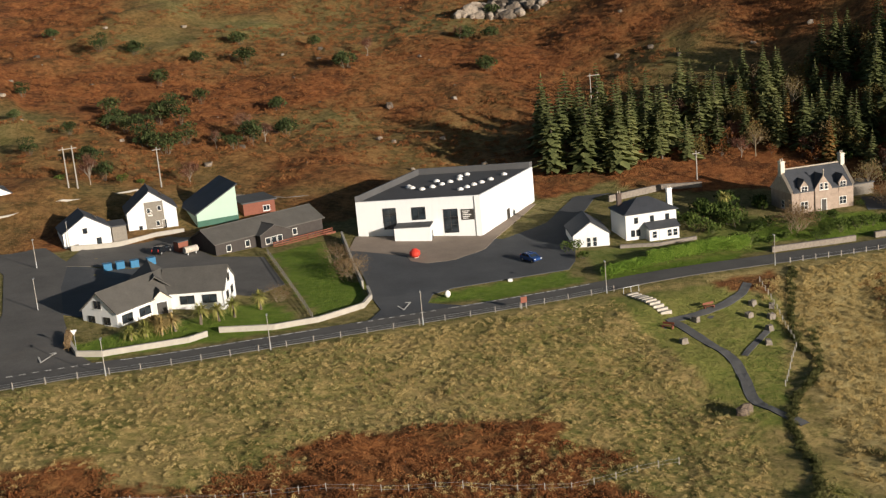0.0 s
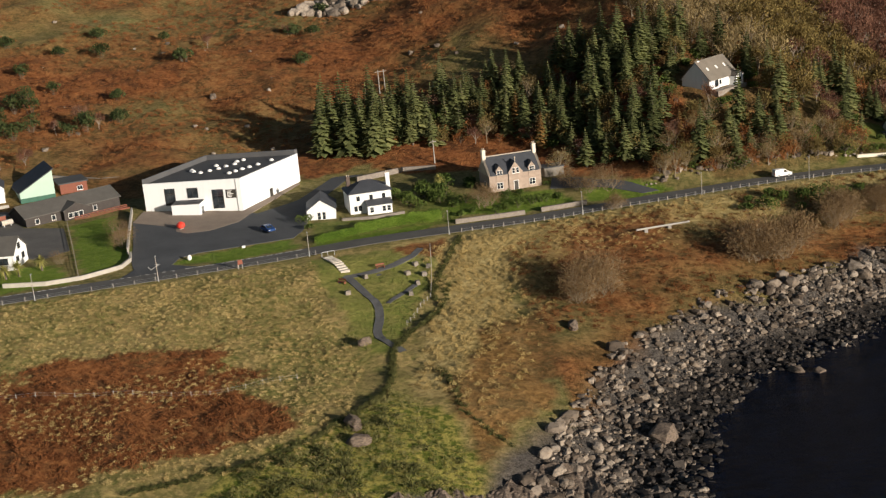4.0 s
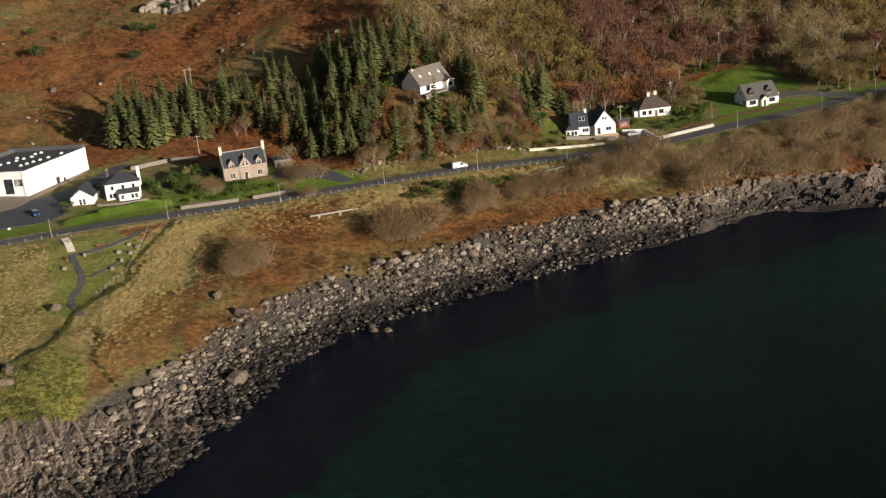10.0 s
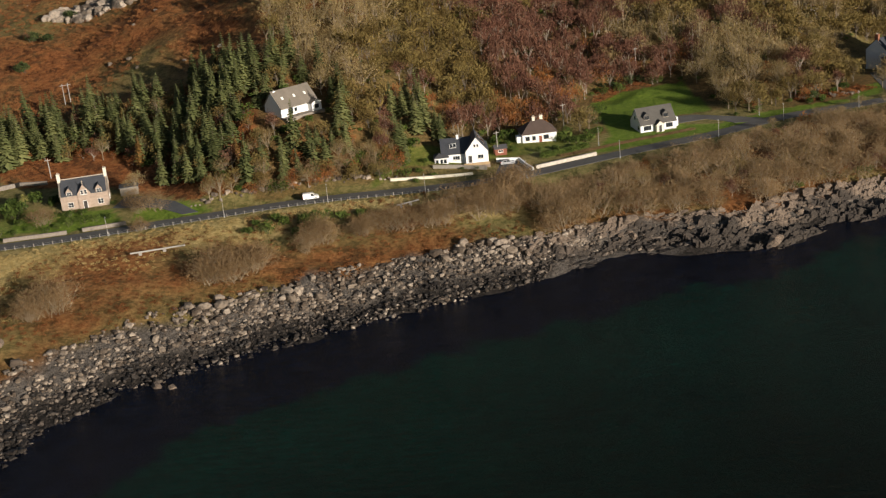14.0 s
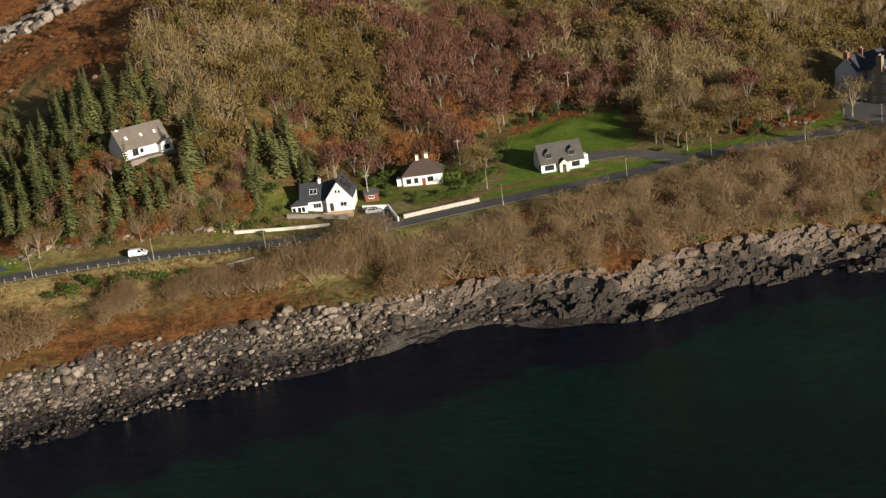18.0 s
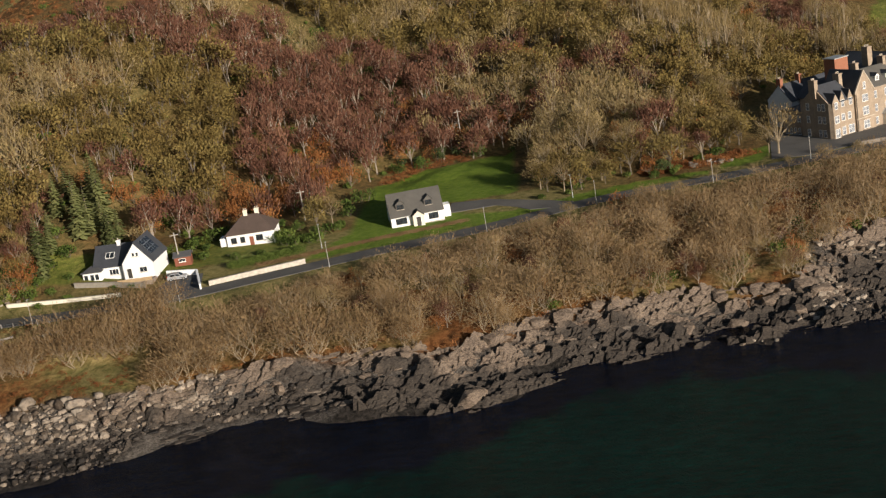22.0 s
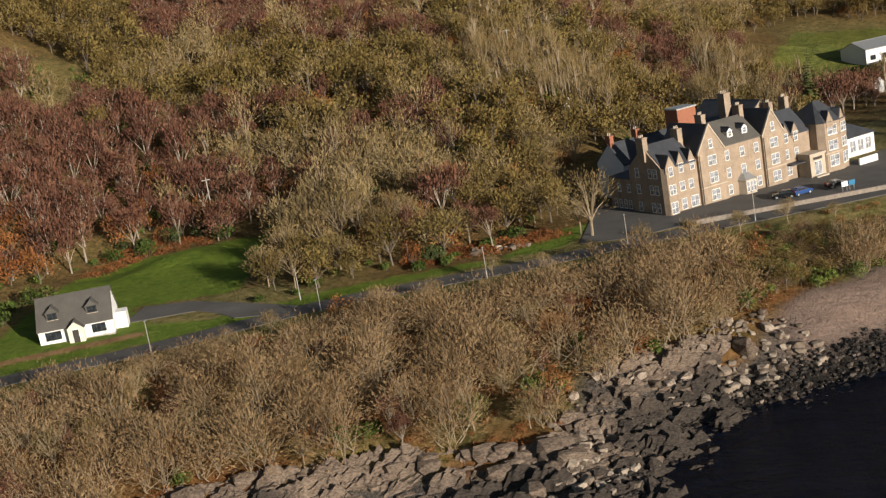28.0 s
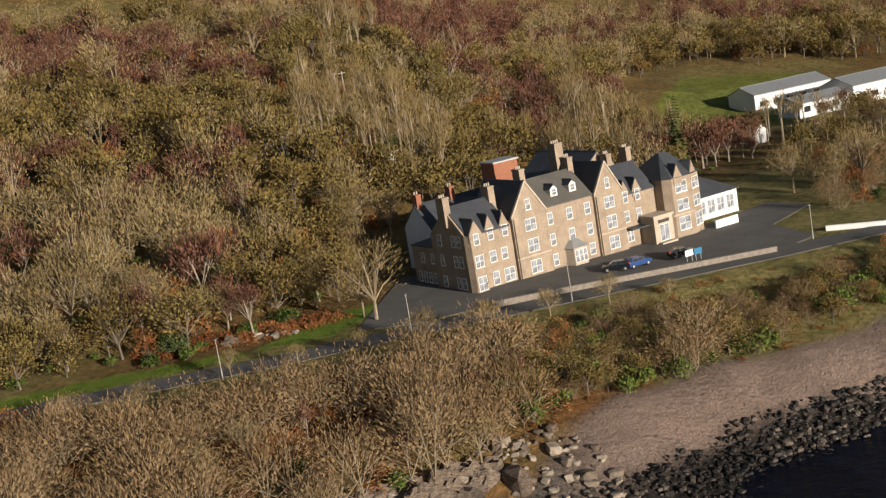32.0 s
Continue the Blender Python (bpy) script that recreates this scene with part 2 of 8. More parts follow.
REDWOOD = plain("red_stained_wood", (0.22, 0.075, 0.045), 0.7, var=0.25, size=0.6, relief=0.01)
GREYWOOD = plain("weathered_grey_boards", (0.24, 0.215, 0.18), 0.85, var=0.25, size=0.5, relief=0.01)
TIMBER = plain("fresh_timber", (0.42, 0.30, 0.17), 0.8, var=0.25, size=0.5, relief=0.01)
PALEGREEN = plain("pale_green_panel", (0.40, 0.54, 0.44), 0.6, var=0.08, size=3, relief=0.003)
BLOCKWALL = plain("grey_block", (0.40, 0.37, 0.32), 0.9, var=0.2, size=1.2, relief=0.01, fine=0.2)
DRYSTONE = plain("field_stone", (0.25, 0.215, 0.18), 0.95, var=0.4, size=0.5, relief=0.04, fine=0.2)
PALEWALL = plain("whitewashed_stone", (0.52, 0.47, 0.40), 0.9, var=0.35, size=0.6, relief=0.03, fine=0.25)
BRICK = plain("red_brick", (0.30, 0.125, 0.075), 0.9, var=0.25, size=0.8, relief=0.01)
FRAMEWHITE = plain("white_paint", (0.78, 0.77, 0.74), 0.5, var=0.05, size=1, relief=0.001)
FRAMEDARK = plain("dark_frame", (0.05, 0.045, 0.04), 0.5, var=0.2, size=1, relief=0.001)
GALV = plain("galvanised_steel", (0.42, 0.43, 0.43), 0.5, 0.6, var=0.15, size=0.7, relief=0.001)
POST = plain("pale_post_wood", (0.36, 0.33, 0.29), 0.85, var=0.25, size=0.4, relief=0.004)
GLASS = glass("window_glass")
SOLAR = glass("solar_glass", (0.012, 0.014, 0.02))
ASPHALT = plain("worn_asphalt", (0.115, 0.108, 0.10), 0.9, var=0.3, size=5, relief=0.006, fine=0.3)
DARKTAR = plain("dark_asphalt", (0.075, 0.078, 0.083), 0.85, var=0.3, size=6, relief=0.005, fine=0.3)
PAVING = plain("buff_paving", (0.26, 0.205, 0.16), 0.85, var=0.2, size=3, relief=0.004, fine=0.3)
PATHGREY = plain("grey_gravel", (0.10, 0.10, 0.10), 0.95, var=0.3, size=1.5, relief=0.01)
LINEWHITE = plain("road_paint", (0.62, 0.60, 0.55), 0.8, var=0.35, size=0.6, relief=0.002)
PAINTRED = plain("red_paint", (0.62, 0.05, 0.03), 0.4, var=0.08, size=1, relief=0.001, spec=0.5)
PAINTBLUE = plain("blue_car_paint", (0.02, 0.06, 0.20), 0.25, var=0.05, size=1, relief=0.0005, spec=0.6)
PAINTDARK = plain("dark_car_paint", (0.012, 0.014, 0.018), 0.22, var=0.1, size=1, relief=0.0005, spec=0.6)
PAINTSILVER = plain("silver_car_paint", (0.45, 0.46, 0.48), 0.3, 0.3, var=0.05, size=1, relief=0.0005, spec=0.6)
PAINTWHITE = plain("white_car_paint", (0.80, 0.80, 0.79), 0.3, var=0.04, size=1, relief=0.0005, spec=0.5)
RUBBER = plain("rubber", (0.02, 0.02, 0.02), 0.8, var=0.2, size=0.5, relief=0.002)
BLUEPLASTIC = plain("blue_plastic", (0.03, 0.16, 0.30), 0.5, var=0.1, size=0.5, relief=0.001)
ROCK = random_tint("shore_rock", [(0.1, (0.07, 0.053, 0.04)), (0.45, (0.18, 0.143, 0.11)), (0.85, (0.36, 0.30, 0.24))], 0.9, 1.0, 0.75, through=0.25)
WETROCK = random_tint("wet_rock", [(0.1, (0.012, 0.010, 0.009)), (0.55, (0.036, 0.029, 0.024)), (0.92, (0.15, 0.12, 0.095))], 0.6, 1.0, 0.8, 0.3, through=0.25)
SPRUCE = random_tint("spruce_needles", [(0.1, (0.045, 0.056, 0.018)), (0.5, (0.125, 0.14, 0.05)), (0.9, (0.22, 0.22, 0.085))], 0.8, 0.4, 0.35, soft=0.08)
LARCH = random_tint("larch_needles", [(0.1, (0.10, 0.055, 0.015)), (0.6, (0.22, 0.12, 0.035)), (0.9, (0.3, 0.18, 0.06))], 0.85, 0.4, 0.5, soft=0.12)
BARK = plain("grey_bark", (0.16, 0.13, 0.10), 0.95, var=0.35, size=0.5, relief=0.02)
PALEBARK = plain("pale_bark", (0.29, 0.23, 0.155), 0.9, var=0.3, size=0.5, relief=0.01)
BIRCHBARK = plain("birch_bark", (0.30, 0.25, 0.20), 0.9, var=0.3, size=0.5, relief=0.01)
BIRCH = random_tint("birch_twigs", [(0.15, (0.085, 0.038, 0.026)), (0.5, (0.165, 0.077, 0.05)), (0.85, (0.245, 0.135, 0.085))], 0.9, 0.6, 0.18, soft=0.12)
OAK = random_tint("oak_leaves", [(0.15, (0.095, 0.064, 0.02)), (0.5, (0.175, 0.125, 0.04)), (0.85, (0.25, 0.195, 0.07))], 0.9, 0.6, 0.18, soft=0.12)
WILLOW = random_tint("willow_twigs", [(0.15, (0.115, 0.07, 0.033)), (0.5, (0.22, 0.142, 0.07)), (0.85, (0.31, 0.215, 0.115))], 0.9, 0.6, 0.2, soft=0.12)
PALETWIG = random_tint("pale_twigs", [(0.15, (0.13, 0.09, 0.038)), (0.5, (0.24, 0.172, 0.075)), (0.85, (0.335, 0.255, 0.125))], 0.9, 0.6, 0.2, soft=0.12)
EVERGREEN = random_tint("green_leaves", [(0.1, (0.025, 0.042, 0.008)), (0.5, (0.075, 0.11, 0.02)), (0.9, (0.15, 0.19, 0.042))], 0.8, 0.4, 0.6, soft=0.12)
RUST = random_tint("rusty_bracken", [(0.1, (0.085, 0.029, 0.011)), (0.5, (0.185, 0.069, 0.024)), (0.9, (0.30, 0.135, 0.05))], 0.95, 0.8, 0.35, soft=0.12)
STRAW = random_tint("straw_grass", [(0.1, (0.18, 0.125, 0.042)), (0.5, (0.38, 0.275, 0.108)), (0.9, (0.55, 0.425, 0.19))], 0.95, 0.8, 0.35, soft=0.12)
PALM = random_tint("palm_leaves", [(0.1, (0.10, 0.115, 0.02)), (0.5, (0.26, 0.26, 0.07)), (0.9, (0.42, 0.35, 0.12))], 0.8, 0.4, 0.6, soft=0.12)
RUSSET = random_tint("russet_leaves", [(0.1, (0.12, 0.042, 0.014)), (0.5, (0.25, 0.095, 0.03)), (0.9, (0.36, 0.17, 0.06))], 0.9, 0.6, 0.35, soft=0.12)
RUSH = random_tint("dark_rushes", [(0.1, (0.022, 0.026, 0.008)), (0.5, (0.055, 0.062, 0.018)), (0.9, (0.12, 0.115, 0.04))], 0.9, 0.6, 0.6, soft=0.12)
GREENGRASS = random_tint("green_grass", [(0.1, (0.07, 0.085, 0.02)), (0.5, (0.16, 0.165, 0.05)), (0.9, (0.31, 0.26, 0.11))], 0.95, 0.8, 0.35, soft=0.12)
HEDGE = random_tint("hedge_leaves", [(0.1, (0.07, 0.13, 0.014)), (0.5, (0.16, 0.26, 0.032)), (0.9, (0.26, 0.36, 0.06))], 0.8, 0.4, 0.6, soft=0.12)
CURTAIN = glass("curtained_window_glass", (0.20, 0.21, 0.23))
PANES = [GLASS]
PINE = random_tint("pine_needles", [(0.1, (0.016, 0.026, 0.008)), (0.5, (0.05, 0.07, 0.022)), (0.9, (0.11, 0.13, 0.045))], 0.8, 0.4, 0.6, soft=0.08)

# ---- mesh helpers ----
def mesh_of(name, verts, faces, mats):
    me = bpy.data.meshes.new(name)
    verts, faces = np.asarray(verts, np.float32), np.asarray(faces, np.int32)
    me.vertices.add(len(verts))
    me.vertices.foreach_set("co", verts.ravel())
    k = faces.shape[1]
    me.loops.add(faces.size)
    me.loops.foreach_set("vertex_index", faces.ravel())
    me.polygons.add(len(faces))
    me.polygons.foreach_set("loop_start", np.arange(0, faces.size, k, dtype=np.int32))
    me.update(calc_edges=True)
    for m in mats if isinstance(mats, (list, tuple)) else [mats]:
        me.materials.append(m)
    return me


def part(name, bm, material, parent=None, label=""):
    """Links a bmesh as one mesh object, under a thing or a part."""
    me = bpy.data.meshes.new(name)
    bmesh.ops.recalc_face_normals(bm, faces=bm.faces)
    bm.to_mesh(me)
    bm.free()
    me.materials.append(material)
    ob = new(name, me)
    if parent is not None:
        ob.parent = parent
    return tagged(ob, label) if label else ob


def box(bm, x0, y0, z0, x1, y1, z1, m=None):
    vs = [bm.verts.new((x, y, z)) for z in (z0, z1) for x, y in ((x0, y0), (x1, y0), (x1, y1), (x0, y1))]
    for f in ((3, 2, 1, 0), (4, 5, 6, 7), (0, 1, 5, 4), (1, 2, 6, 5), (2, 3, 7, 6), (3, 0, 4, 7)):
        bm.faces.new([vs[i] for i in f])
    if m is not None:
        bmesh.ops.transform(bm, matrix=m, verts=vs)
    return vs


def boxes(*rows):
    bm = bmesh.new()
    for r in rows:
        box(bm, *r)
    return bm


def solid(bm, low, high):
    """A closed body between two rings of the same number of points."""
    a, b = [bm.verts.new(p) for p in low], [bm.verts.new(p) for p in high]
    bm.faces.new(a[::-1])
    bm.faces.new(b)
    for i in range(len(a)):
        j = (i + 1) % len(a)
        bm.faces.new((a[i], a[j], b[j], b[i]))


def tube(bm, p, q, r0, r1, n=6):
    p, q = Vector(p), Vector(q)
    turn = (q - p).to_track_quat("Z", "Y")
    ring = [Vector((math.cos(6.2832 * k / n), math.sin(6.2832 * k / n), 0)) for k in range(n)]
    solid(bm, [p + turn @ (v * r0) for v in ring], [q + turn @ (v * r1) for v in ring])


def empty(name, x, y, z, turn=0.0, label="", category="", group="", kind=""):
    ob = new(name)
    ob.matrix_world = pose(x, y, z, 0, 0, turn)
    return tagged(ob, label, category, group, kind)


def gz(x, y):
    return float(ground(np.array([x]), np.array([y]), False)[0])


def gzr(x, y):
    return float(ground(np.array([x]), np.array([y]))[0])


def inside(x, y, poly):
    x, y = np.asarray(x, float), np.asarray(y, float)
    r = np.zeros(x.shape, bool)
    for (ax, ay), (bx, by) in zip(poly, poly[1:] + poly[:1]):
        cut = (ay > y) != (by > y)
        if ay != by:
            r ^= cut & (x < (bx - ax) * (y - ay) / (by - ay) + ax)
    return r


def drape(name, poly, up, material, label="", kind="structure", rough=False, thick=0.12, parent=None, cell=3.0):
    """A flat covering laid over the ground inside an outline."""
    bm = bmesh.new()
    bm.faces.new([bm.verts.new((x, y, 0)) for x, y in poly])
    bmesh.ops.triangulate(bm, faces=bm.faces[:])
    for _ in range(6):
        long = [e for e in bm.edges if e.calc_length() > cell]
        if not long:
            break
        bmesh.ops.subdivide_edges(bm, edges=long, cuts=1)
        bmesh.ops.triangulate(bm, faces=[f for f in bm.faces if len(f.verts) > 3])
    bm.verts.index_update()
    xs, ys = np.array([v.co.x for v in bm.verts]), np.array([v.co.y for v in bm.verts])
    zs = ground(xs, ys, rough) + up
    for v, z in zip(bm.verts, zs):
        v.co.z = z
    for f in bm.faces:
        if f.normal.z < 0:
            f.normal_flip()
    skirt = bmesh.ops.extrude_face_region(bm, geom=bm.faces[:])
    low = [g for g in skirt["geom"] if isinstance(g, bmesh.types.BMVert)]
    for v in low:
        v.co.z -= thick + up
    ob = part(name, bm, material, parent)
    return tagged(ob, label, "", "", kind) if parent is None else ob


def ribbon(name, line, left, right, up, material, label="", parent=None, step=1, thick=0.15, rough=False):
    """A strip along a line, from left to right of it, lying on the ground."""
    p = np.array([q[:2] for q in line], float)
    d = np.gradient(p, axis=0)
    d /= np.linalg.norm(d, axis=1)[:, None]
    nrm = np.stack([-d[:, 1], d[:, 0]], 1)
    cross = np.linspace(left, right, max(3, int(abs(left - right) / 1.5) + 1))
    pts = np.array([p + nrm * c for c in cross])
    z = ground(pts[..., 0], pts[..., 1], rough) + up
    bm = bmesh.new()
    top = [[bm.verts.new((pts[i, j, 0], pts[i, j, 1], z[i, j])) for j in range(len(p))] for i in range(len(cross))]
    bot = [[bm.verts.new((pts[i, j, 0], pts[i, j, 1], z[i, j] - thick)) for j in range(len(p))] for i in (0, len(cross) - 1)]
    for i in range(len(cross) - 1):
        for j in range(len(p) - 1):
            bm.faces.new((top[i][j], top[i + 1][j], top[i + 1][j + 1], top[i][j + 1]))
    for e, b in ((top[0], bot[0]), (top[-1], bot[1])):
        for j in range(len(p) - 1):
            bm.faces.new((e[j], e[j + 1], b[j + 1], b[j]))
    ob = part(name, bm, material, parent)
    return ob if parent is not None else tagged(ob, label, "", "", "structure")


def road_at(x0, x1):
    return ROAD_C[(ROAD_C[:, 0] >= x0) & (ROAD_C[:, 0] <= x1)]


def road_point(x, off):
    """A place beside the road, off metres inland of its middle."""
    y, y2 = np.interp([x - 1, x + 1], ROAD_C[:, 0], ROAD_C[:, 1])
    d = Vector((2, y2 - y)).normalized()
    return x - d.y * off, (y + y2) / 2 + d.x * off

# ---- the land, one sheet from the sea bed to beyond the hill ----
def axis(lo, hi, step, far_lo, far_hi):
    core = list(np.arange(lo, hi, step))
    left, right, s = [], [], step
    a, b = lo, hi
    while a > far_lo or b < far_hi:
        s *= 1.25
        a, b = a - s, b + s
        left.append(a)
        right.append(b)
    return np.array(left[::-1] + core + right)


LAWNS = {
    "play_lawn": [(-29.5, 292), (-20.5, 299.5), (-14.6, 271), (-13.4, 262), (-21.8, 253.2)],
    "bungalow_lawn": [(-58, 244), (-54, 238.5), (-38, 243.5), (-24, 249.5), (-28, 262), (-33, 262), (-40, 256), (-51, 249)],
    "verge_lawn": [(-3.5, 259.5), (0, 263.5), (19, 269.5), (22, 264.5), (6, 257.6)],
    "hedge_lawn": [(24, 263), (25, 268), (50, 273.5), (48, 267)],
    "stone_house_lawn": [(54, 278), (58, 290), (66, 291), (80, 290), (84, 281), (70, 276)],
    "roadside_lawn": [(86, 280), (87, 290), (100, 291), (108, 284), (100, 281.5)],
    "house_lawn": [(214, 308), (222, 324), (221, 362), (228, 371), (254, 381), (257, 345), (240, 339), (245, 328), (262, 329), (246, 319.5), (226, 311)],
    "memorial_lawn": [(23, 253), (40, 257), (42, 253), (49, 252), (45, 237), (40, 223), (36, 211), (32, 211), (30, 219), (28, 230), (25, 241)],
    "cottage_gardens": [(150, 291), (160, 301), (186, 306), (204, 313), (216, 318), (206, 332), (190, 331), (178, 316), (158, 312)],
    "cottage_garden": [(24, 268), (24, 280), (46, 284), (56, 296), (62, 290), (56, 274)],
    "verge": [(206, 304), (230, 312), (252, 321), (276, 335), (300, 344), (300, 347), (274, 340), (250, 326), (228, 316)],
    "hotel_lawn": [(300, 346), (312, 351), (318, 366), (312, 364), (303, 352)],
    "back_field": [(372, 500), (378, 540), (392, 578), (432, 578), (424, 520), (396, 495)],
}
BRACKEN_LOW = [(-75, 203), (-57, 203), (-49, 205), (-36, 199), (-32, 204), (-22, 209), (-8, 213), (5, 214), (8, 206), (16, 205), (10, 199), (12, 194), (21, 187), (17, 181), (9, 179), (1, 172), (-10, 170), (-25, 167), (-60, 160), (-80, 170)]
HEATH = [(35, 195), (39, 189), (41, 178), (46, 165), (34, 157), (19, 153), (8, 160), (14, 171), (24, 181), (30, 188)]
FERN_PATCH = [(48, 197), (53, 212), (55, 219), (65, 226), (72, 226), (68, 209), (62, 196), (53, 183), (51, 173), (44, 170), (41, 189)]
PALE_GRASS = [(48, 256), (56, 262), (66, 262), (60, 235), (52, 205), (44, 190), (38, 196), (40, 212), (48, 232)]


def build_land():
    xs, ys = axis(-130, 470, 1.6, -2600, 3000), axis(96, 560, 1.6, -1500, 3200)
    gx, gy = np.meshgrid(xs, ys)
    x, y = gx.ravel(), gy.ravel()
    z = ground(x, y)
    nx, ny = len(xs), len(ys)
    i = (np.arange(ny - 1)[:, None] * nx + np.arange(nx - 1)).ravel()
    me = mesh_of("ground", np.stack([x, y, z], 1), np.stack([i, i + 1, i + nx + 1, i + nx], 1), GROUND)
    me.polygons.foreach_set("use_smooth", np.ones(len(me.polygons), bool))
    ds, _ = side_of(x, y, SHORE_C)
    dr, _ = side_of(x, y, ROAD_C)
    wide = np.interp(x, WIDE_X, WIDE_W)
    edge = fractal(x, y, 14, 3) * 2
    wave = fractal(x + 70, y, 10, 3) * 9
    lawn = np.zeros(x.shape)
    for name, poly in LAWNS.items():
        lawn = np.maximum(lawn, inside(x + edge * 0.3, y + edge * 0.3, poly) * (0.5 if name in ("memorial_lawn", "cottage_gardens", "cottage_garden", "back_field") else 0.9))
    rust = ((dr > wide + 2 + edge * 4) & (x < 150)) * np.clip(0.75 + fractal(x, y, 45, 4) * 1.6, 0, 1)
    rust = np.maximum(rust, inside(x + edge * 4, y + wave, BRACKEN_LOW) * 0.95)
    rust = np.maximum(rust, ((dr < -9) & (ds > 12) & (x > 62) & (x < 190)) * np.clip(0.4 + fractal(x, y, 24, 3) * 2.2, 0, 1) * 0.85)
    pale = inside(x + edge * 4, y + wave, PALE_GRASS) * 1.0
    rust = np.maximum(rust, ((dr < -8) & (ds > 9) & (x > 190) & (x < 350)) * np.clip(0.5 + fractal(x, y, 12, 3) * 1.5, 0.2, 0.9))
    heath = inside(x + edge * 4, y + wave, HEATH) * 1.0
    rust = np.maximum(rust, inside(x + edge * 4, y + wave, FERN_PATCH) * 0.6)
    rust = np.maximum(rust, inside(x + edge, y + edge, [(40, 258), (52, 261), (48, 251), (41, 254)]) * 0.9)
    pale = np.maximum(pale, ((dr < -4.2) & (dr > -20 + edge * 6) & (x > 40) & (x < 190)) * 0.75)
    band = rock_width(x)
    head = inside(x + edge, y + edge, [(6, 140), (19, 154), (32, 161), (45, 163), (54, 171), (64, 170), (74, 164), (60, 136), (36, 108), (6, 108)])
    shore = np.clip((band + edge * 4 - ds) / 3, 0, 1) * (dr < -6)
    shore = np.maximum(shore, head)
    sand = np.clip((x - 336) / 8, 0, 1) * np.clip((17.5 - ds) / 2, 0, 1) * (dr < -6)
    wet = np.clip((np.where(x < 330, rock_width(x) * 0.5, 7.0) + edge * 2 - ds) / 3, 0, 1)
    wet = wet * (1 - inside(x + edge, y + edge, [(190, 240), (196, 250), (206, 254), (228, 257), (230, 252), (214, 250), (203, 245)]))
    wood = ((dr > 5) & (x > 118) & (dr > wide * 0.6)) * np.clip(0.8 + fractal(x, y, 20, 3), 0, 1)
    field = ((dr < -4) & (ds > 10) & (x < 60)) * 1.0
    for name, v in (("lawn", lawn), ("rust", rust), ("pale", pale), ("shore", shore), ("sand", sand), ("wet", wet), ("wood", wood), ("field", field), ("heath", heath)):
        me.attributes.new(name, "FLOAT", "POINT").data.foreach_set("value", np.asarray(v, np.float32))
    tagged(new("ground", me), "rough grass, bracken and shore rock above a bay", "", "", "structure")


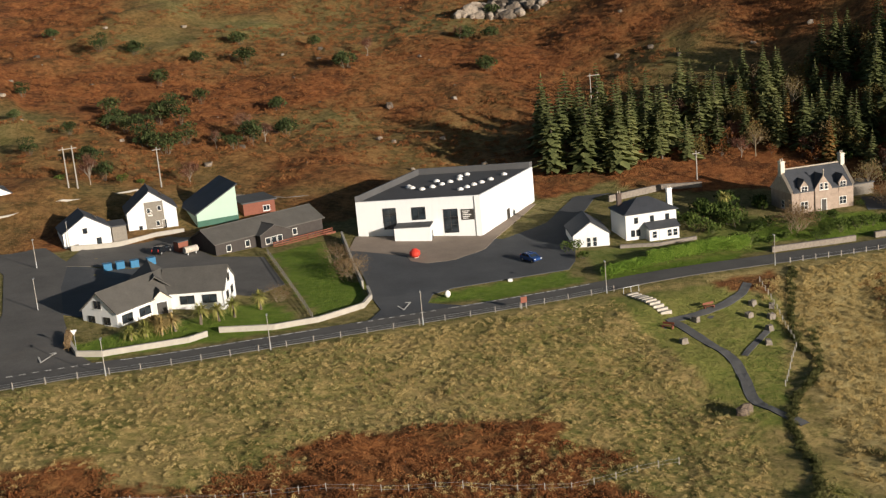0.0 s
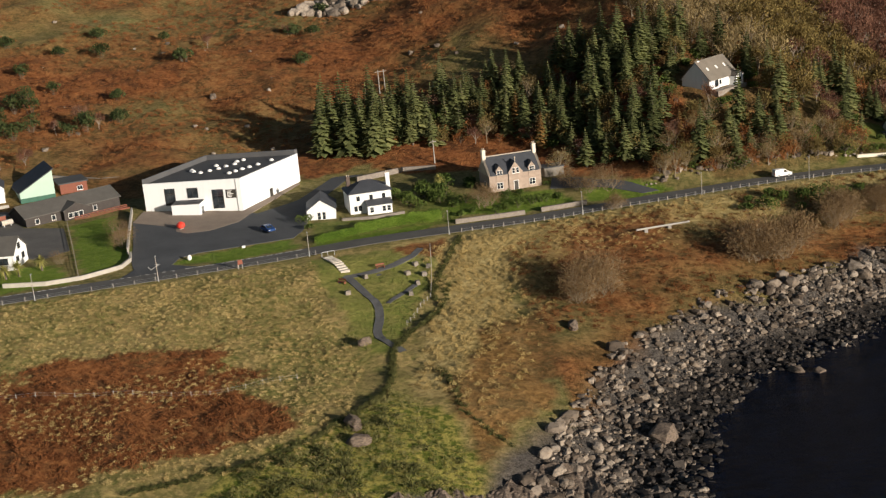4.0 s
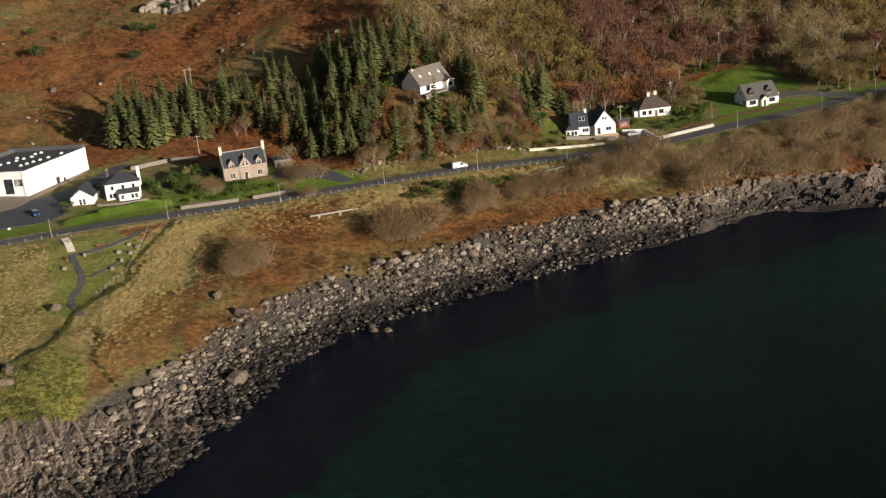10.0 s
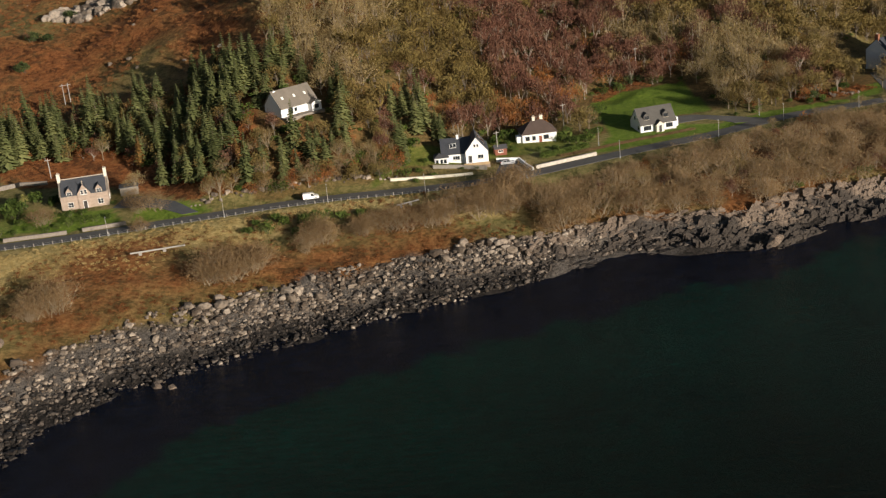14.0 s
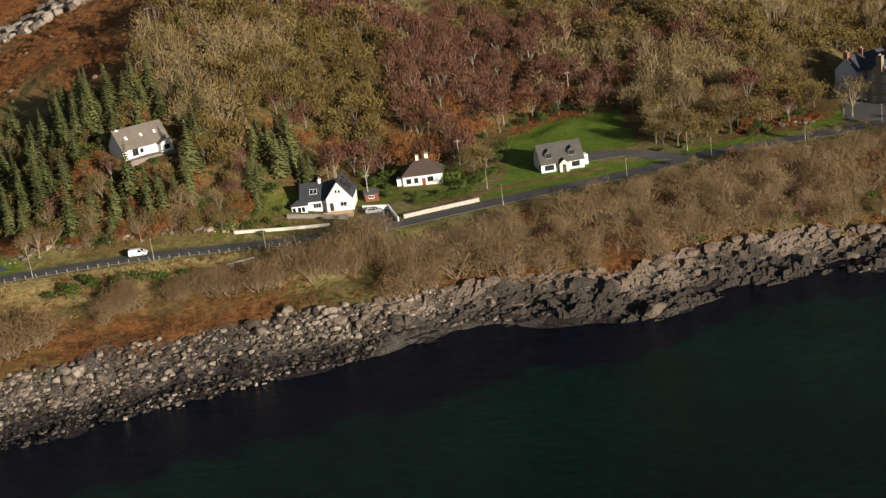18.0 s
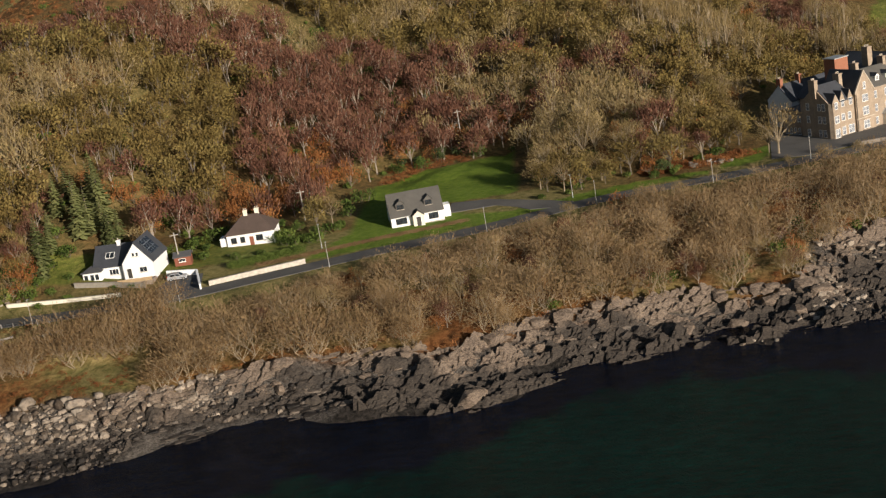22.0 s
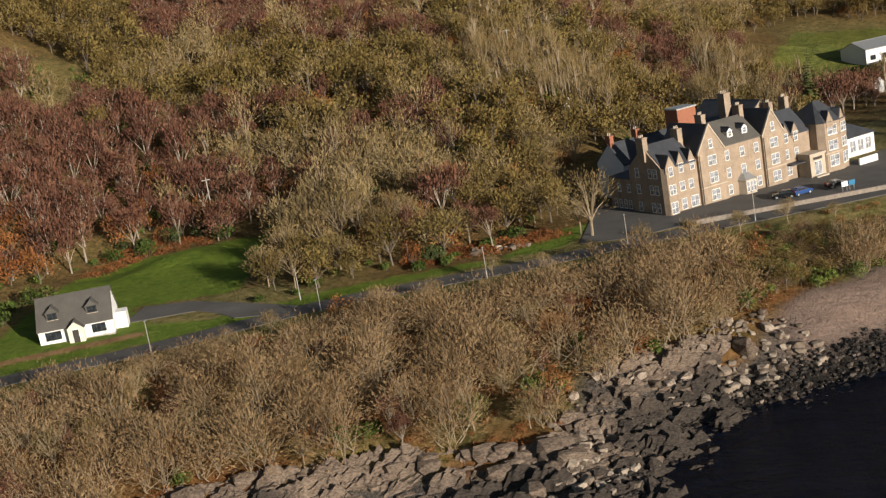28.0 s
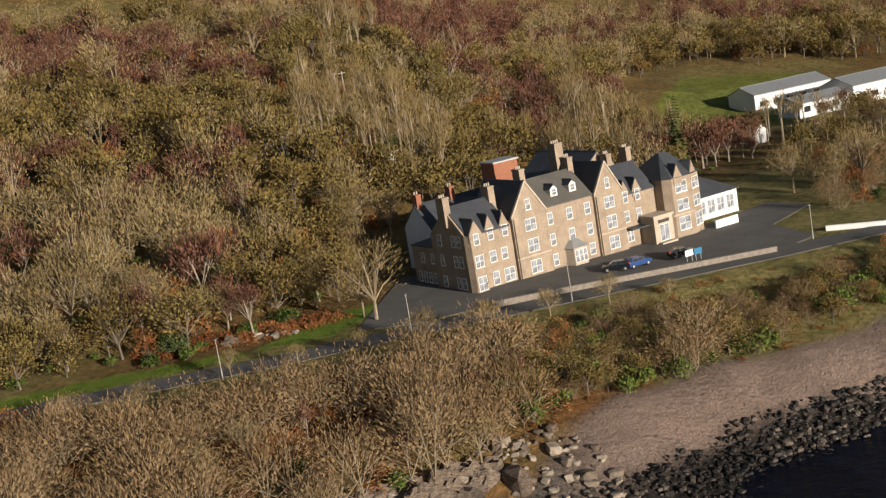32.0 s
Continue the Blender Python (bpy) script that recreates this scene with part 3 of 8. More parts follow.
def ground_material():
    m, n, l, b = nodes_of("ground_cover", 0.95, 0.0, 0.15)

    def mask(name):
        a = n.new("ShaderNodeAttribute")
        a.attribute_name = name
        return a.outputs["Fac"]

    big, mid, small, fine = (noise_node(n, l, s, 8, 0.72) for s in (22, 5, 1.3, 0.35))
    tone = lambda f, a, b2, lo=0.42, hi=0.58: ramp(n, l, f, [(lo, a), (hi, b2)])
    base = mix(n, l, 0.5, tone(mid, (0.115, 0.105, 0.032), (0.24, 0.195, 0.078)), tone(small, (0.09, 0.095, 0.024), (0.29, 0.23, 0.095)))
    rust = mix(n, l, 0.5, tone(mid, (0.13, 0.042, 0.013), (0.29, 0.102, 0.032)), tone(small, (0.09, 0.03, 0.011), (0.33, 0.145, 0.052)))
    rust = mix(n, l, tone(mid, (0.55, 0.55, 0.55), (0, 0, 0), 0.40, 0.50), rust, (0.055, 0.026, 0.012))
    rust = mix(n, l, tone(big, (0, 0, 0), (0.35, 0.35, 0.35), 0.5, 0.7), rust, base)
    heath = mix(n, l, tone(small, (0, 0, 0), (1, 1, 1), 0.44, 0.56), (0.09, 0.115, 0.016), (0.36, 0.31, 0.08))
    field = mix(n, l, tone(small, (0.15, 0.15, 0.15), (0.85, 0.85, 0.85), 0.4, 0.6), (0.10, 0.11, 0.028), (0.52, 0.37, 0.155))
    field = mix(n, l, tone(mid, (0, 0, 0), (0.7, 0.7, 0.7), 0.46, 0.58), field, mix(n, l, tone(small, (0, 0, 0), (1, 1, 1), 0.42, 0.58), (0.085, 0.11, 0.02), (0.29, 0.26, 0.08)))
    streak = noise_node(n, l, 3.0, 6, 0.7, stretch=(0.35, 1.0, 1.0))
    field = mix(n, l, tone(streak, (0.55, 0.55, 0.55), (0, 0, 0), 0.40, 0.56), field, (0.10, 0.105, 0.026))
    field = mix(n, l, tone(big, (0, 0, 0), (0.5, 0.5, 0.5), 0.42, 0.62), field, (0.40, 0.28, 0.12))
    lawn = mix(n, l, 0.4, tone(mid, (0.085, 0.15, 0.012), (0.13, 0.21, 0.02)), tone(small, (0.08, 0.14, 0.012), (0.17, 0.22, 0.035)))
    pale = mix(n, l, 0.5, tone(mid, (0.30, 0.22, 0.08), (0.46, 0.35, 0.14)), tone(small, (0.24, 0.175, 0.06), (0.52, 0.41, 0.19)))
    rock = mix(n, l, 0.5, tone(small, (0.05, 0.042, 0.036), (0.15, 0.128, 0.108)), tone(fine, (0.03, 0.026, 0.023), (0.20, 0.175, 0.15)))
    sand = mix(n, l, 0.5, tone(mid, (0.20, 0.142, 0.112), (0.31, 0.225, 0.18)), tone(fine, (0.19, 0.137, 0.11), (0.33, 0.245, 0.2)))
    wet = tone(small, (0.016, 0.014, 0.012), (0.05, 0.042, 0.036))
    wood = mix(n, l, 0.5, tone(mid, (0.085, 0.052, 0.02), (0.18, 0.105, 0.038)), tone(small, (0.07, 0.058, 0.018), (0.21, 0.13, 0.05)))
    col = base
    for name, c in (("field", field), ("heath", heath), ("pale", pale), ("rust", rust), ("wood", wood), ("lawn", lawn), ("shore", rock), ("sand", sand), ("wet", wet)):
        col = mix(n, l, mask(name), col, c)
    l.new(col, b.inputs["Base Color"])
    bump(n, l, b, small, 0.8, 1.0)
    return m


GROUND = ground_material()
build_land()


def build_sea():
    xs, ys = axis(-40, 420, 6.0, -4200, 4600), axis(-140, 330, 6.0, -4400, 900)
    gx, gy = np.meshgrid(xs, ys)
    x, y = gx.ravel(), gy.ravel()
    nx, ny = len(xs), len(ys)
    i = (np.arange(ny - 1)[:, None] * nx + np.arange(nx - 1)).ravel()
    ds, _ = side_of(x, y, SHORE_C)
    m, n, l, b = nodes_of("sea_water", 0.2, 0.0, 0.13)
    a = n.new("ShaderNodeAttribute")
    a.attribute_name = "deep"
    ragged = n.new("ShaderNodeMath")
    ragged.operation = "MULTIPLY_ADD"
    l.new(noise_node(n, l, 9, 5), ragged.inputs[0])
    ragged.inputs[1].default_value = 0.5
    l.new(a.outputs["Fac"], ragged.inputs[2])
    weed = ramp(n, l, noise_node(n, l, 5, 5), [(0.35, (0.0022, 0.0045, 0.0115)), (0.7, (0.0065, 0.0105, 0.0235))])
    far = n.new("ShaderNodeAttribute")
    far.attribute_name = "far"
    shoal = ramp(n, l, noise_node(n, l, 30, 4), [(0.3, (0.001, 0.017, 0.0138)), (0.7, (0.002, 0.029, 0.0225))])
    abyss = ramp(n, l, noise_node(n, l, 60, 3), [(0.3, (0.0003, 0.0055, 0.0044)), (0.7, (0.0008, 0.0105, 0.0082))])
    open_sea = mix(n, l, far.outputs["Fac"], shoal, abyss)
    body = mix(n, l, ramp(n, l, ragged.outputs[0], [(0.70, (0, 0, 0)), (0.78, (1, 1, 1))]), weed, open_sea)
    # light and dark of small waves painted in: stretched noise multiplies the water colour
    ripple_shade = noise_node(n, l, 2.6, 4, 0.6, stretch=(0.7, 2.0, 1))
    l.new(mix(n, l, 1.0, body, ramp(n, l, ripple_shade, [(0.36, (0.4, 0.4, 0.4)), (0.68, (1.0, 1.0, 1.0))]), "MULTIPLY"), b.inputs["Base Color"])
    swell = mix(n, l, 0.45, noise_node(n, l, 1.5, 4, 0.6, stretch=(1.0, 2.4, 1)), noise_node(n, l, 6.0, 3, 0.55, stretch=(0.8, 1.9, 1)))
    bump(n, l, b, swell, 1.5, 1.0)
    b.inputs["IOR"].default_value = 1.33
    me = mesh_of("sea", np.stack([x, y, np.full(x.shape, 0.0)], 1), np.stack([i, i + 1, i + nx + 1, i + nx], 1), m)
    deep = np.clip((-ds - 8 + np.interp(x, [200, 240, 262, 300, 325, 345], [0, 6, 18, 14, 0, -12])) / 44, 0, 1)
    me.attributes.new("deep", "FLOAT", "POINT").data.foreach_set("value", deep.astype(np.float32))
    me.attributes.new("far", "FLOAT", "POINT").data.foreach_set("value", np.clip((-ds - 40) / 80, 0, 1).astype(np.float32))
    tagged(new("sea", me), "dark calm sea, green beyond the weed beds", "", "", "structure")


build_sea()

# ---- road, car parks, drives and paths ----
MAIN = road_at(-200, 520)
ribbon("road", MAIN, 2.8, -2.8, 0.12, ASPHALT, "worn grey two-lane coast road")
drape("side_road", [(-66, 232), (-52, 236.5), (-56, 243), (-60, 258), (-63.5, 275), (-65, 290), (-73, 305), (-82, 312), (-90, 306), (-80, 294), (-75, 285), (-70, 262), (-69, 246), (-74, 233)], 0.09, ASPHALT, "grey asphalt side road into the village")
drape("car_park", [(-13.2, 262), (-13.8, 272), (-16, 292), (-13.9, 299.2), (8, 294.2), (12, 292), (21.5, 301), (30, 318), (34, 316), (27, 300), (22, 275), (20, 270.5), (0, 264.5), (-3.5, 262), (-4.6, 258), (3, 254.6), (-8, 251), (-14.5, 249.5), (-12, 256)], 0.10, DARKTAR, "dark asphalt car park by the white hall")
drape("paved_forecourt", [(-16, 291), (-14.5, 300.4), (8.6, 295), (20.5, 317), (22, 316), (10.8, 293), (8, 286), (2, 280.5), (-3, 279.5), (-5.5, 281.5), (-6, 285), (-10, 287.5)], 0.13, PAVING, "buff paved forecourt with a curved kerb")
drape("back_yard", [(-64, 300), (-66, 288), (-50, 286), (-44, 281), (-36, 268), (-32, 266), (-27, 272), (-31, 290), (-40, 292), (-46, 302), (-44, 313), (-58, 306)], 0.10, ASPHALT, "grey yard between the village houses")
drape("rear_yard", [(-64, 262), (-57.5, 258), (-51, 264), (-45, 272), (-44, 280.5), (-52, 285.5), (-65, 287.5)], 0.08, DARKTAR, "dark gravel yard behind the bungalow")
drape("house_drive", [(241, 330), (242, 339), (250, 340), (257.5, 337), (264, 334.5), (269, 331.8), (266.5, 328), (259.5, 328.5), (256.5, 331.5), (252, 334)], 0.10, ASPHALT, "grey tarmac drive")
drape("sloping_drive", [(184.5, 293.5), (187, 303), (193.5, 304.5), (195, 294.5)], 0.10, DARKTAR, "dark tarmac drive with white walls")
drape("hotel_forecourt", [(314, 351), (318, 380), (326, 383), (331, 364.5), (366, 390), (380, 404), (386, 398), (377, 385), (381, 374), (374.5, 367), (332.5, 355.2), (322, 350.5)], 0.10, ASPHALT, "dark asphalt hotel forecourt")
drape("stone_house_drive", [(80, 291), (82, 299), (88, 298), (97, 291), (104, 284.5), (100, 283.5), (92, 289)], 0.10, DARKTAR, "dark gravel track")
drape("hall_service_lane", [(30, 318), (34, 316), (50, 326), (60, 327), (60, 331), (46, 331)], 0.10, DARKTAR, "dark lane behind the cottages")


def garden_path(line, w, name="garden_path"):
    ribbon(name, smooth_line(np.array(line, float), 4), w, -w, 0.10, PATHGREY, "grey gravel path", rough=True)


drape("path_junction", [(28, 242), (30, 240), (35, 242.5), (38, 246.5), (42.5, 251), (41, 252), (37, 248.5), (33, 245.2), (29.5, 244.5)], 0.11, PATHGREY, "grey gravel path widening where paths meet")
garden_path([(30, 244), (32.5, 238), (35, 231), (35, 225), (34.2, 219), (36, 214), (38, 210.5)], 0.8)
garden_path([(30, 243.5), (35, 246), (40, 249), (43.5, 252.5), (46, 257)], 0.7)
garden_path([(37, 231), (40, 235.5), (43, 239)], 0.45)

# painted lines on the road
def road_lines():
    bm = bmesh.new()
    rows = [(x, 2.45, 1.6) for x in np.arange(-48, -20, 2.0)] + [(x, 2.45, 1.6) for x in np.arange(-1, 22, 2.0)]
    rows += [(x, 2.45, 0.8) for x in np.arange(-64, -50, 1.6)] + [(x, 2.45, 0.8) for x in np.arange(-15, -3, 1.6)]
    for x, off, ln in rows:
        (ax, ay), (bx, by) = road_point(x, off), road_point(x + ln, off)
        d = Vector((bx - ax, by - ay)).normalized() * 0.09
        z0, z1 = gz(ax, ay) + 0.135, gz(bx, by) + 0.135
        solid(bm, [(ax + d.y, ay - d.x, z0 - 0.02), (bx + d.y, by - d.x, z1 - 0.02), (bx - d.y, by + d.x, z1 - 0.02), (ax - d.y, ay + d.x, z0 - 0.02)],
              [(ax + d.y, ay - d.x, z0), (bx + d.y, by - d.x, z1), (bx - d.y, by + d.x, z1), (ax - d.y, ay + d.x, z0)])
    for cx, cy in ((-59.5, 241), (-8.5, 257.5)):
        for k in range(3):
            p, q = [Vector((cx + 1.5 * math.sin(a), cy + 2.6 * math.cos(a))) for a in (2.0944 * k + 3.1416, 2.0944 * (k + 1) + 3.1416)]
            d = (q - p).normalized() * 0.12
            z = gz(cx, cy) + 0.15
            ring = [(p.x + d.y, p.y - d.x), (q.x + d.y, q.y - d.x), (q.x - d.y, q.y + d.x), (p.x - d.y, p.y + d.x)]
            solid(bm, [(a, b, z - 0.03) for a, b in ring], [(a, b, z) for a, b in ring])
    tagged(part("road_markings", bm, LINEWHITE), "worn white road paint", "", "", "structure")


road_lines()

# ---- plants: a few grown kinds, each of a stem and a crown ----
PR = random.Random(11)


def tri_mesh(tris):
    v = np.array(tris, np.float32).reshape(-1, 3)
    return v, np.arange(len(v), dtype=np.int32).reshape(-1, 3)


def limb(tris, p, q, r0, r1, n=4):
    p, q = Vector(p), Vector(q)
    t = (q - p).to_track_quat("Z", "Y")
    a = [p + t @ Vector((math.cos(6.2832 * k / n) * r0, math.sin(6.2832 * k / n) * r0, 0)) for k in range(n)]
    b = [q + t @ Vector((math.cos(6.2832 * k / n) * r1, math.sin(6.2832 * k / n) * r1, 0)) for k in range(n)]
    for k in range(n):
        j = (k + 1) % n
        tris += [a[k], a[j], b[j], a[k], b[j], b[k]]


def spruce(h, seed, lean=1.0):
    r = random.Random(seed)
    stem, crown = [], []
    limb(stem, (0, 0, -0.4), (0, 0, h * 0.9), 0.14 + h * 0.008, 0.03, 5)
    z, wide = h * r.uniform(0.06, 0.14), h * r.uniform(0.23, 0.30)
    levels = int(h * 2.0)
    for k in range(levels):
        s = k / levels
        zz = z + (h - z) * s
        reach = wide * (1 - s) ** 0.85 * r.uniform(0.8, 1.1) + 0.12
        for j in range(9):
            if r.random() < 0.1:
                continue
            a = 6.2832 * (j + r.random() * 0.8) / 9 + k
            ln = reach * r.uniform(0.65, 1.15)
            d, sd = Vector((math.cos(a), math.sin(a), 0)), Vector((-math.sin(a), math.cos(a), 0))
            droop = -ln * r.uniform(0.25, 0.5)
            w = ln * 0.20 + 0.12
            p0 = Vector((0, 0, zz))
            mid, tip = p0 + d * ln * 0.55 + Vector((0, 0, droop * 0.35)), p0 + d * ln + Vector((0, 0, droop + ln * 0.12))
            lo = Vector((0, 0, -w * 0.9))
            crown += [p0, mid + sd * w, tip, p0, tip, mid - sd * w, mid + sd * w, mid + lo, tip, mid - sd * w, tip, mid + lo]
    crown += [Vector((0.15, 0, h - 0.6)), Vector((-0.1, 0.12, h - 0.6)), Vector((0, 0, h + 0.3))]
    return tri_mesh(stem), tri_mesh(crown)


def broad(h, wide, seed, twigs, leaf, width, stems=1, base=0.3, up=0.5, limbs=9, full=0.85, subs=3):
    """A leafless or thinly leaved tree: stems, forking limbs, and a rounded crown of twig sprays that point away from the fork."""
    r = random.Random(seed)
    stem, crown, ends = [], [], []
    rad = h * 0.016 / math.sqrt(stems) + 0.03
    mid_z, half = h * (base + 1.0) / 2, h * (1.0 - base) / 2
    for s in range(stems):
        a0 = 6.2832 * (s + r.random() * 0.6) / stems
        lean = 0.0 if stems == 1 else wide * 0.3
        foot = Vector((math.cos(a0), math.sin(a0), 0)) * (0.0 if stems == 1 else 0.3)
        fork = foot + Vector((math.cos(a0) * lean + r.uniform(-0.2, 0.2), math.sin(a0) * lean + r.uniform(-0.2, 0.2), h * base * r.uniform(0.8, 1.3)))
        limb(stem, foot - Vector((0, 0, 0.5)), fork, rad * 1.25, rad * 0.85, 5)
        count = max(4, limbs // stems)
        for k in range(count):
            a, e = a0 + 2.4 * k + r.uniform(-0.4, 0.4), r.uniform(-0.35, 1.45)
            tip = Vector((math.cos(a) * math.cos(e) * wide, math.sin(a) * math.cos(e) * wide, mid_z + math.sin(e) * half)) * r.uniform(0.85, 1.05)
            mid = fork.lerp(tip, 0.5) + Vector((0, 0, h * 0.04))
            limb(stem, fork, mid, rad * 0.6, rad * 0.38, 3)
            limb(stem, mid, tip, rad * 0.38, 0.015, 3)
            ends.append(tip)
            for _ in range(subs):
                side = mid.lerp(tip, 0.5) + Vector((r.uniform(-1, 1), r.uniform(-1, 1), r.uniform(-0.3, 0.8))) * wide * 0.45
                limb(stem, mid, side, rad * 0.26, 0.012, 3)
                ends.append(side)
    heart = Vector((0, 0, h * base))
    for k in range(twigs):
        c = ends[k % len(ends)]
        v = Vector((r.gauss(0, 1), r.gauss(0, 1), r.gauss(0, 1)))
        p = c + v.normalized() * wide * 0.56 * r.random() ** 0.6 - (c - heart) * (1 - full) * r.random()
        if p.z < h * base * 0.45 - (0.25 if stems > 1 else 0.0):
            continue
        d = ((p - heart).normalized() * 1.4 + v.normalized() * 0.7 + Vector((0, 0, up))).normalized()
        ln = leaf * r.uniform(0.6, 1.4)
        sd = d.cross(Vector((r.gauss(0, 1), r.gauss(0, 1), r.gauss(0, 1)))).normalized() * width * r.uniform(0.6, 1.3)
        crown += [p - sd, p + sd, p + d * ln]
    return tri_mesh(stem), tri_mesh(crown)


def bushy(h, wide, seed, twigs, leaf, width, woody=True):
    """A dense bush: leaf sprays over several low lumps."""
    r = random.Random(seed)
    stem, crown = [], []
    lumps = [(Vector((r.uniform(-1, 1) * wide * 0.55, r.uniform(-1, 1) * wide * 0.55, h * r.uniform(0.3, 0.62))), wide * r.uniform(0.35, 0.6)) for _ in range(7)]
    for c, _ in lumps if woody else lumps[:1]:
        limb(stem, (c.x * 0.3, c.y * 0.3, -0.3), c, 0.05, 0.02, 3)
    for k in range(twigs):
        c, size = lumps[k % 7]
        v = Vector((r.gauss(0, 1), r.gauss(0, 1), r.gauss(0, 1) * 0.8 + 0.2)).normalized()
        p = c + Vector((v.x * size, v.y * size, v.z * size * 0.8)) * r.uniform(0.6, 1.05)
        if p.z < 0.05:
            continue
        d = (v + Vector((r.gauss(0, 0.5), r.gauss(0, 0.5), 0.4))).normalized()
        sd = d.cross(Vector((r.gauss(0, 1), r.gauss(0, 1), r.gauss(0, 1)))).normalized() * width
        crown += [p - sd, p + sd, p + d * leaf * r.uniform(0.6, 1.4)]
    return tri_mesh(stem), tri_mesh(crown)


KINDS = {
    "spruce": ([spruce(h, s) for h, s in ((8, 1), (9.5, 2), (11, 3), (12.5, 4), (7, 5))], BARK, SPRUCE),
    "larch": ([spruce(10, 9)], BARK, LARCH),
    "birch": ([broad(h, w, s, 1050, 0.48, 0.078, base=0.22, up=0.9, limbs=9, subs=2) for h, w, s in ((7.5, 2.4, 21), (8.5, 2.7, 22), (6.5, 2.2, 23), (9, 2.6, 24))], BIRCHBARK, BIRCH),
    "oak": ([broad(h, w, s, 1050, 0.42, 0.16, base=0.2, up=0.3, limbs=10, subs=2) for h, w, s in ((7, 3.2, 31), (8.5, 3.8, 32), (6, 3.0, 33))], BARK, OAK),
    "ash": ([broad(h, w, s, 1000, 0.5, 0.06, base=0.26, up=0.5, limbs=13) for h, w, s in ((8.5, 3.4, 41), (10, 3.7, 42), (7, 3.0, 43))], PALEBARK, PALETWIG),
    "poplar": ([broad(h, w, s, 260, 1.0, 0.05, base=0.4, up=1.4, limbs=7, subs=1) for h, w, s in ((11, 2.2, 45), (12.5, 2.5, 46), (10, 2.1, 47))], PALEBARK, PALETWIG),
    "russet": ([broad(h, w, s, 520, 0.35, 0.11, base=0.12, up=0.4, limbs=6, subs=1) for h, w, s in ((4, 2.2, 48), (5, 2.6, 49))], BARK, RUSSET),
    "far_birch": ([broad(h, w, s, 440, 0.58, 0.125, base=0.2, up=0.9, limbs=5, subs=1) for h, w, s in ((7.5, 2.5, 121), (8.5, 2.8, 122), (6.5, 2.3, 123), (9, 2.7, 124))], BIRCHBARK, BIRCH),
    "far_oak": ([broad(h, w, s, 520, 0.45, 0.20, base=0.2, up=0.3, limbs=6, subs=1) for h, w, s in ((7, 3.2, 131), (8.5, 3.8, 132), (6, 3.0, 133))], BARK, OAK),
    "far_ash": ([broad(h, w, s, 420, 0.6, 0.095, base=0.25, up=0.5, limbs=8, subs=1) for h, w, s in ((8.5, 3.4, 141), (10, 3.7, 142), (7, 3.0, 143))], PALEBARK, PALETWIG),
    "willow": ([broad(h, w, s, 1650, 0.33, 0.05, stems=5, base=0.08, up=0.05, limbs=20, full=0.75, subs=1) for h, w, s in ((4.6, 3.3, 51), (5.4, 3.6, 52), (3.8, 3.0, 53), (5.6, 3.8, 54))], PALEBARK, WILLOW),
    "pine": ([bushy(h, w, s, 950, 0.38, 0.095) for h, w, s in ((4.6, 2.2, 65), (3.4, 2.0, 66), (5.6, 2.3, 67))], BARK, PINE),
    "rushes": ([bushy(0.8, 0.8, 64, 80, 0.5, 0.07, False)], BARK, RUSH),
    "greentuft": ([bushy(0.4, 0.8, 83, 56, 0.35, 0.05, False), bushy(0.3, 0.6, 84, 48, 0.3, 0.05, False)], BARK, GREENGRASS),
    "gorse": ([bushy(h, w, s, 420, 0.28, 0.11) for h, w, s in ((1.8, 1.5, 61), (2.4, 1.9, 62), (1.3, 1.2, 63))], BARK, EVERGREEN),
    "bracken": ([bushy(0.7, 1.2, 71, 100, 0.24, 0.075, False), bushy(0.55, 1.0, 72, 90, 0.22, 0.075, False)], BARK, RUST),
    "tussock": ([bushy(0.42, 0.8, 81, 60, 0.36, 0.045, False), bushy(0.32, 0.7, 82, 52, 0.34, 0.045, False)], BARK, STRAW),
}


def dress(v, f, tall, rounding):
    """Turns every leaf outwards and bends its shading towards the crown's round form."""
    t = v.reshape(-1, 3, 3).copy()
    mid = t.mean(1)
    heart = np.array([0.0, 0.0, mid[:, 2].mean() * (0.8 if tall else 0.3)], np.float32)
    out = mid - heart
    if tall:
        out[:, 2] = np.linalg.norm(out[:, :2], axis=1) * 0.5 + 0.2
    out /= np.linalg.norm(out, axis=1)[:, None] + 1e-6
    face = np.cross(t[:, 1] - t[:, 0], t[:, 2] - t[:, 0])
    face /= np.linalg.norm(face, axis=1)[:, None] + 1e-9
    back = (face * out).sum(1) < 0
    t[back] = t[back][:, ::-1]
    face[back] *= -1
    nrm = out * rounding + face
    nrm /= np.linalg.norm(nrm, axis=1)[:, None] + 1e-6
    return t.reshape(-1, 3), f, np.repeat(nrm, 3, axis=0).astype(np.float32)


def set_normals(me, nrm):
    me.attributes.new("custom_normal", "FLOAT_VECTOR", "POINT").data.foreach_set("vector", np.ascontiguousarray(nrm, np.float32).ravel())


MESHES = {}
for kind, (protos, bark, leaf) in KINDS.items():
    protos[:] = [(stem, dress(*crown, kind in ("spruce", "larch"), 0.0 if kind in ("bracken", "tussock", "greentuft", "rushes") else 0.6)) for stem, crown in protos]
    MESHES[kind] = []
    for stem, (v, f, nrm) in protos:
        crown_mesh = mesh_of(kind + "_crown", v, f, leaf)
        set_normals(crown_mesh, nrm)
        MESHES[kind].append((mesh_of(kind + "_trunk", *stem, bark), crown_mesh))


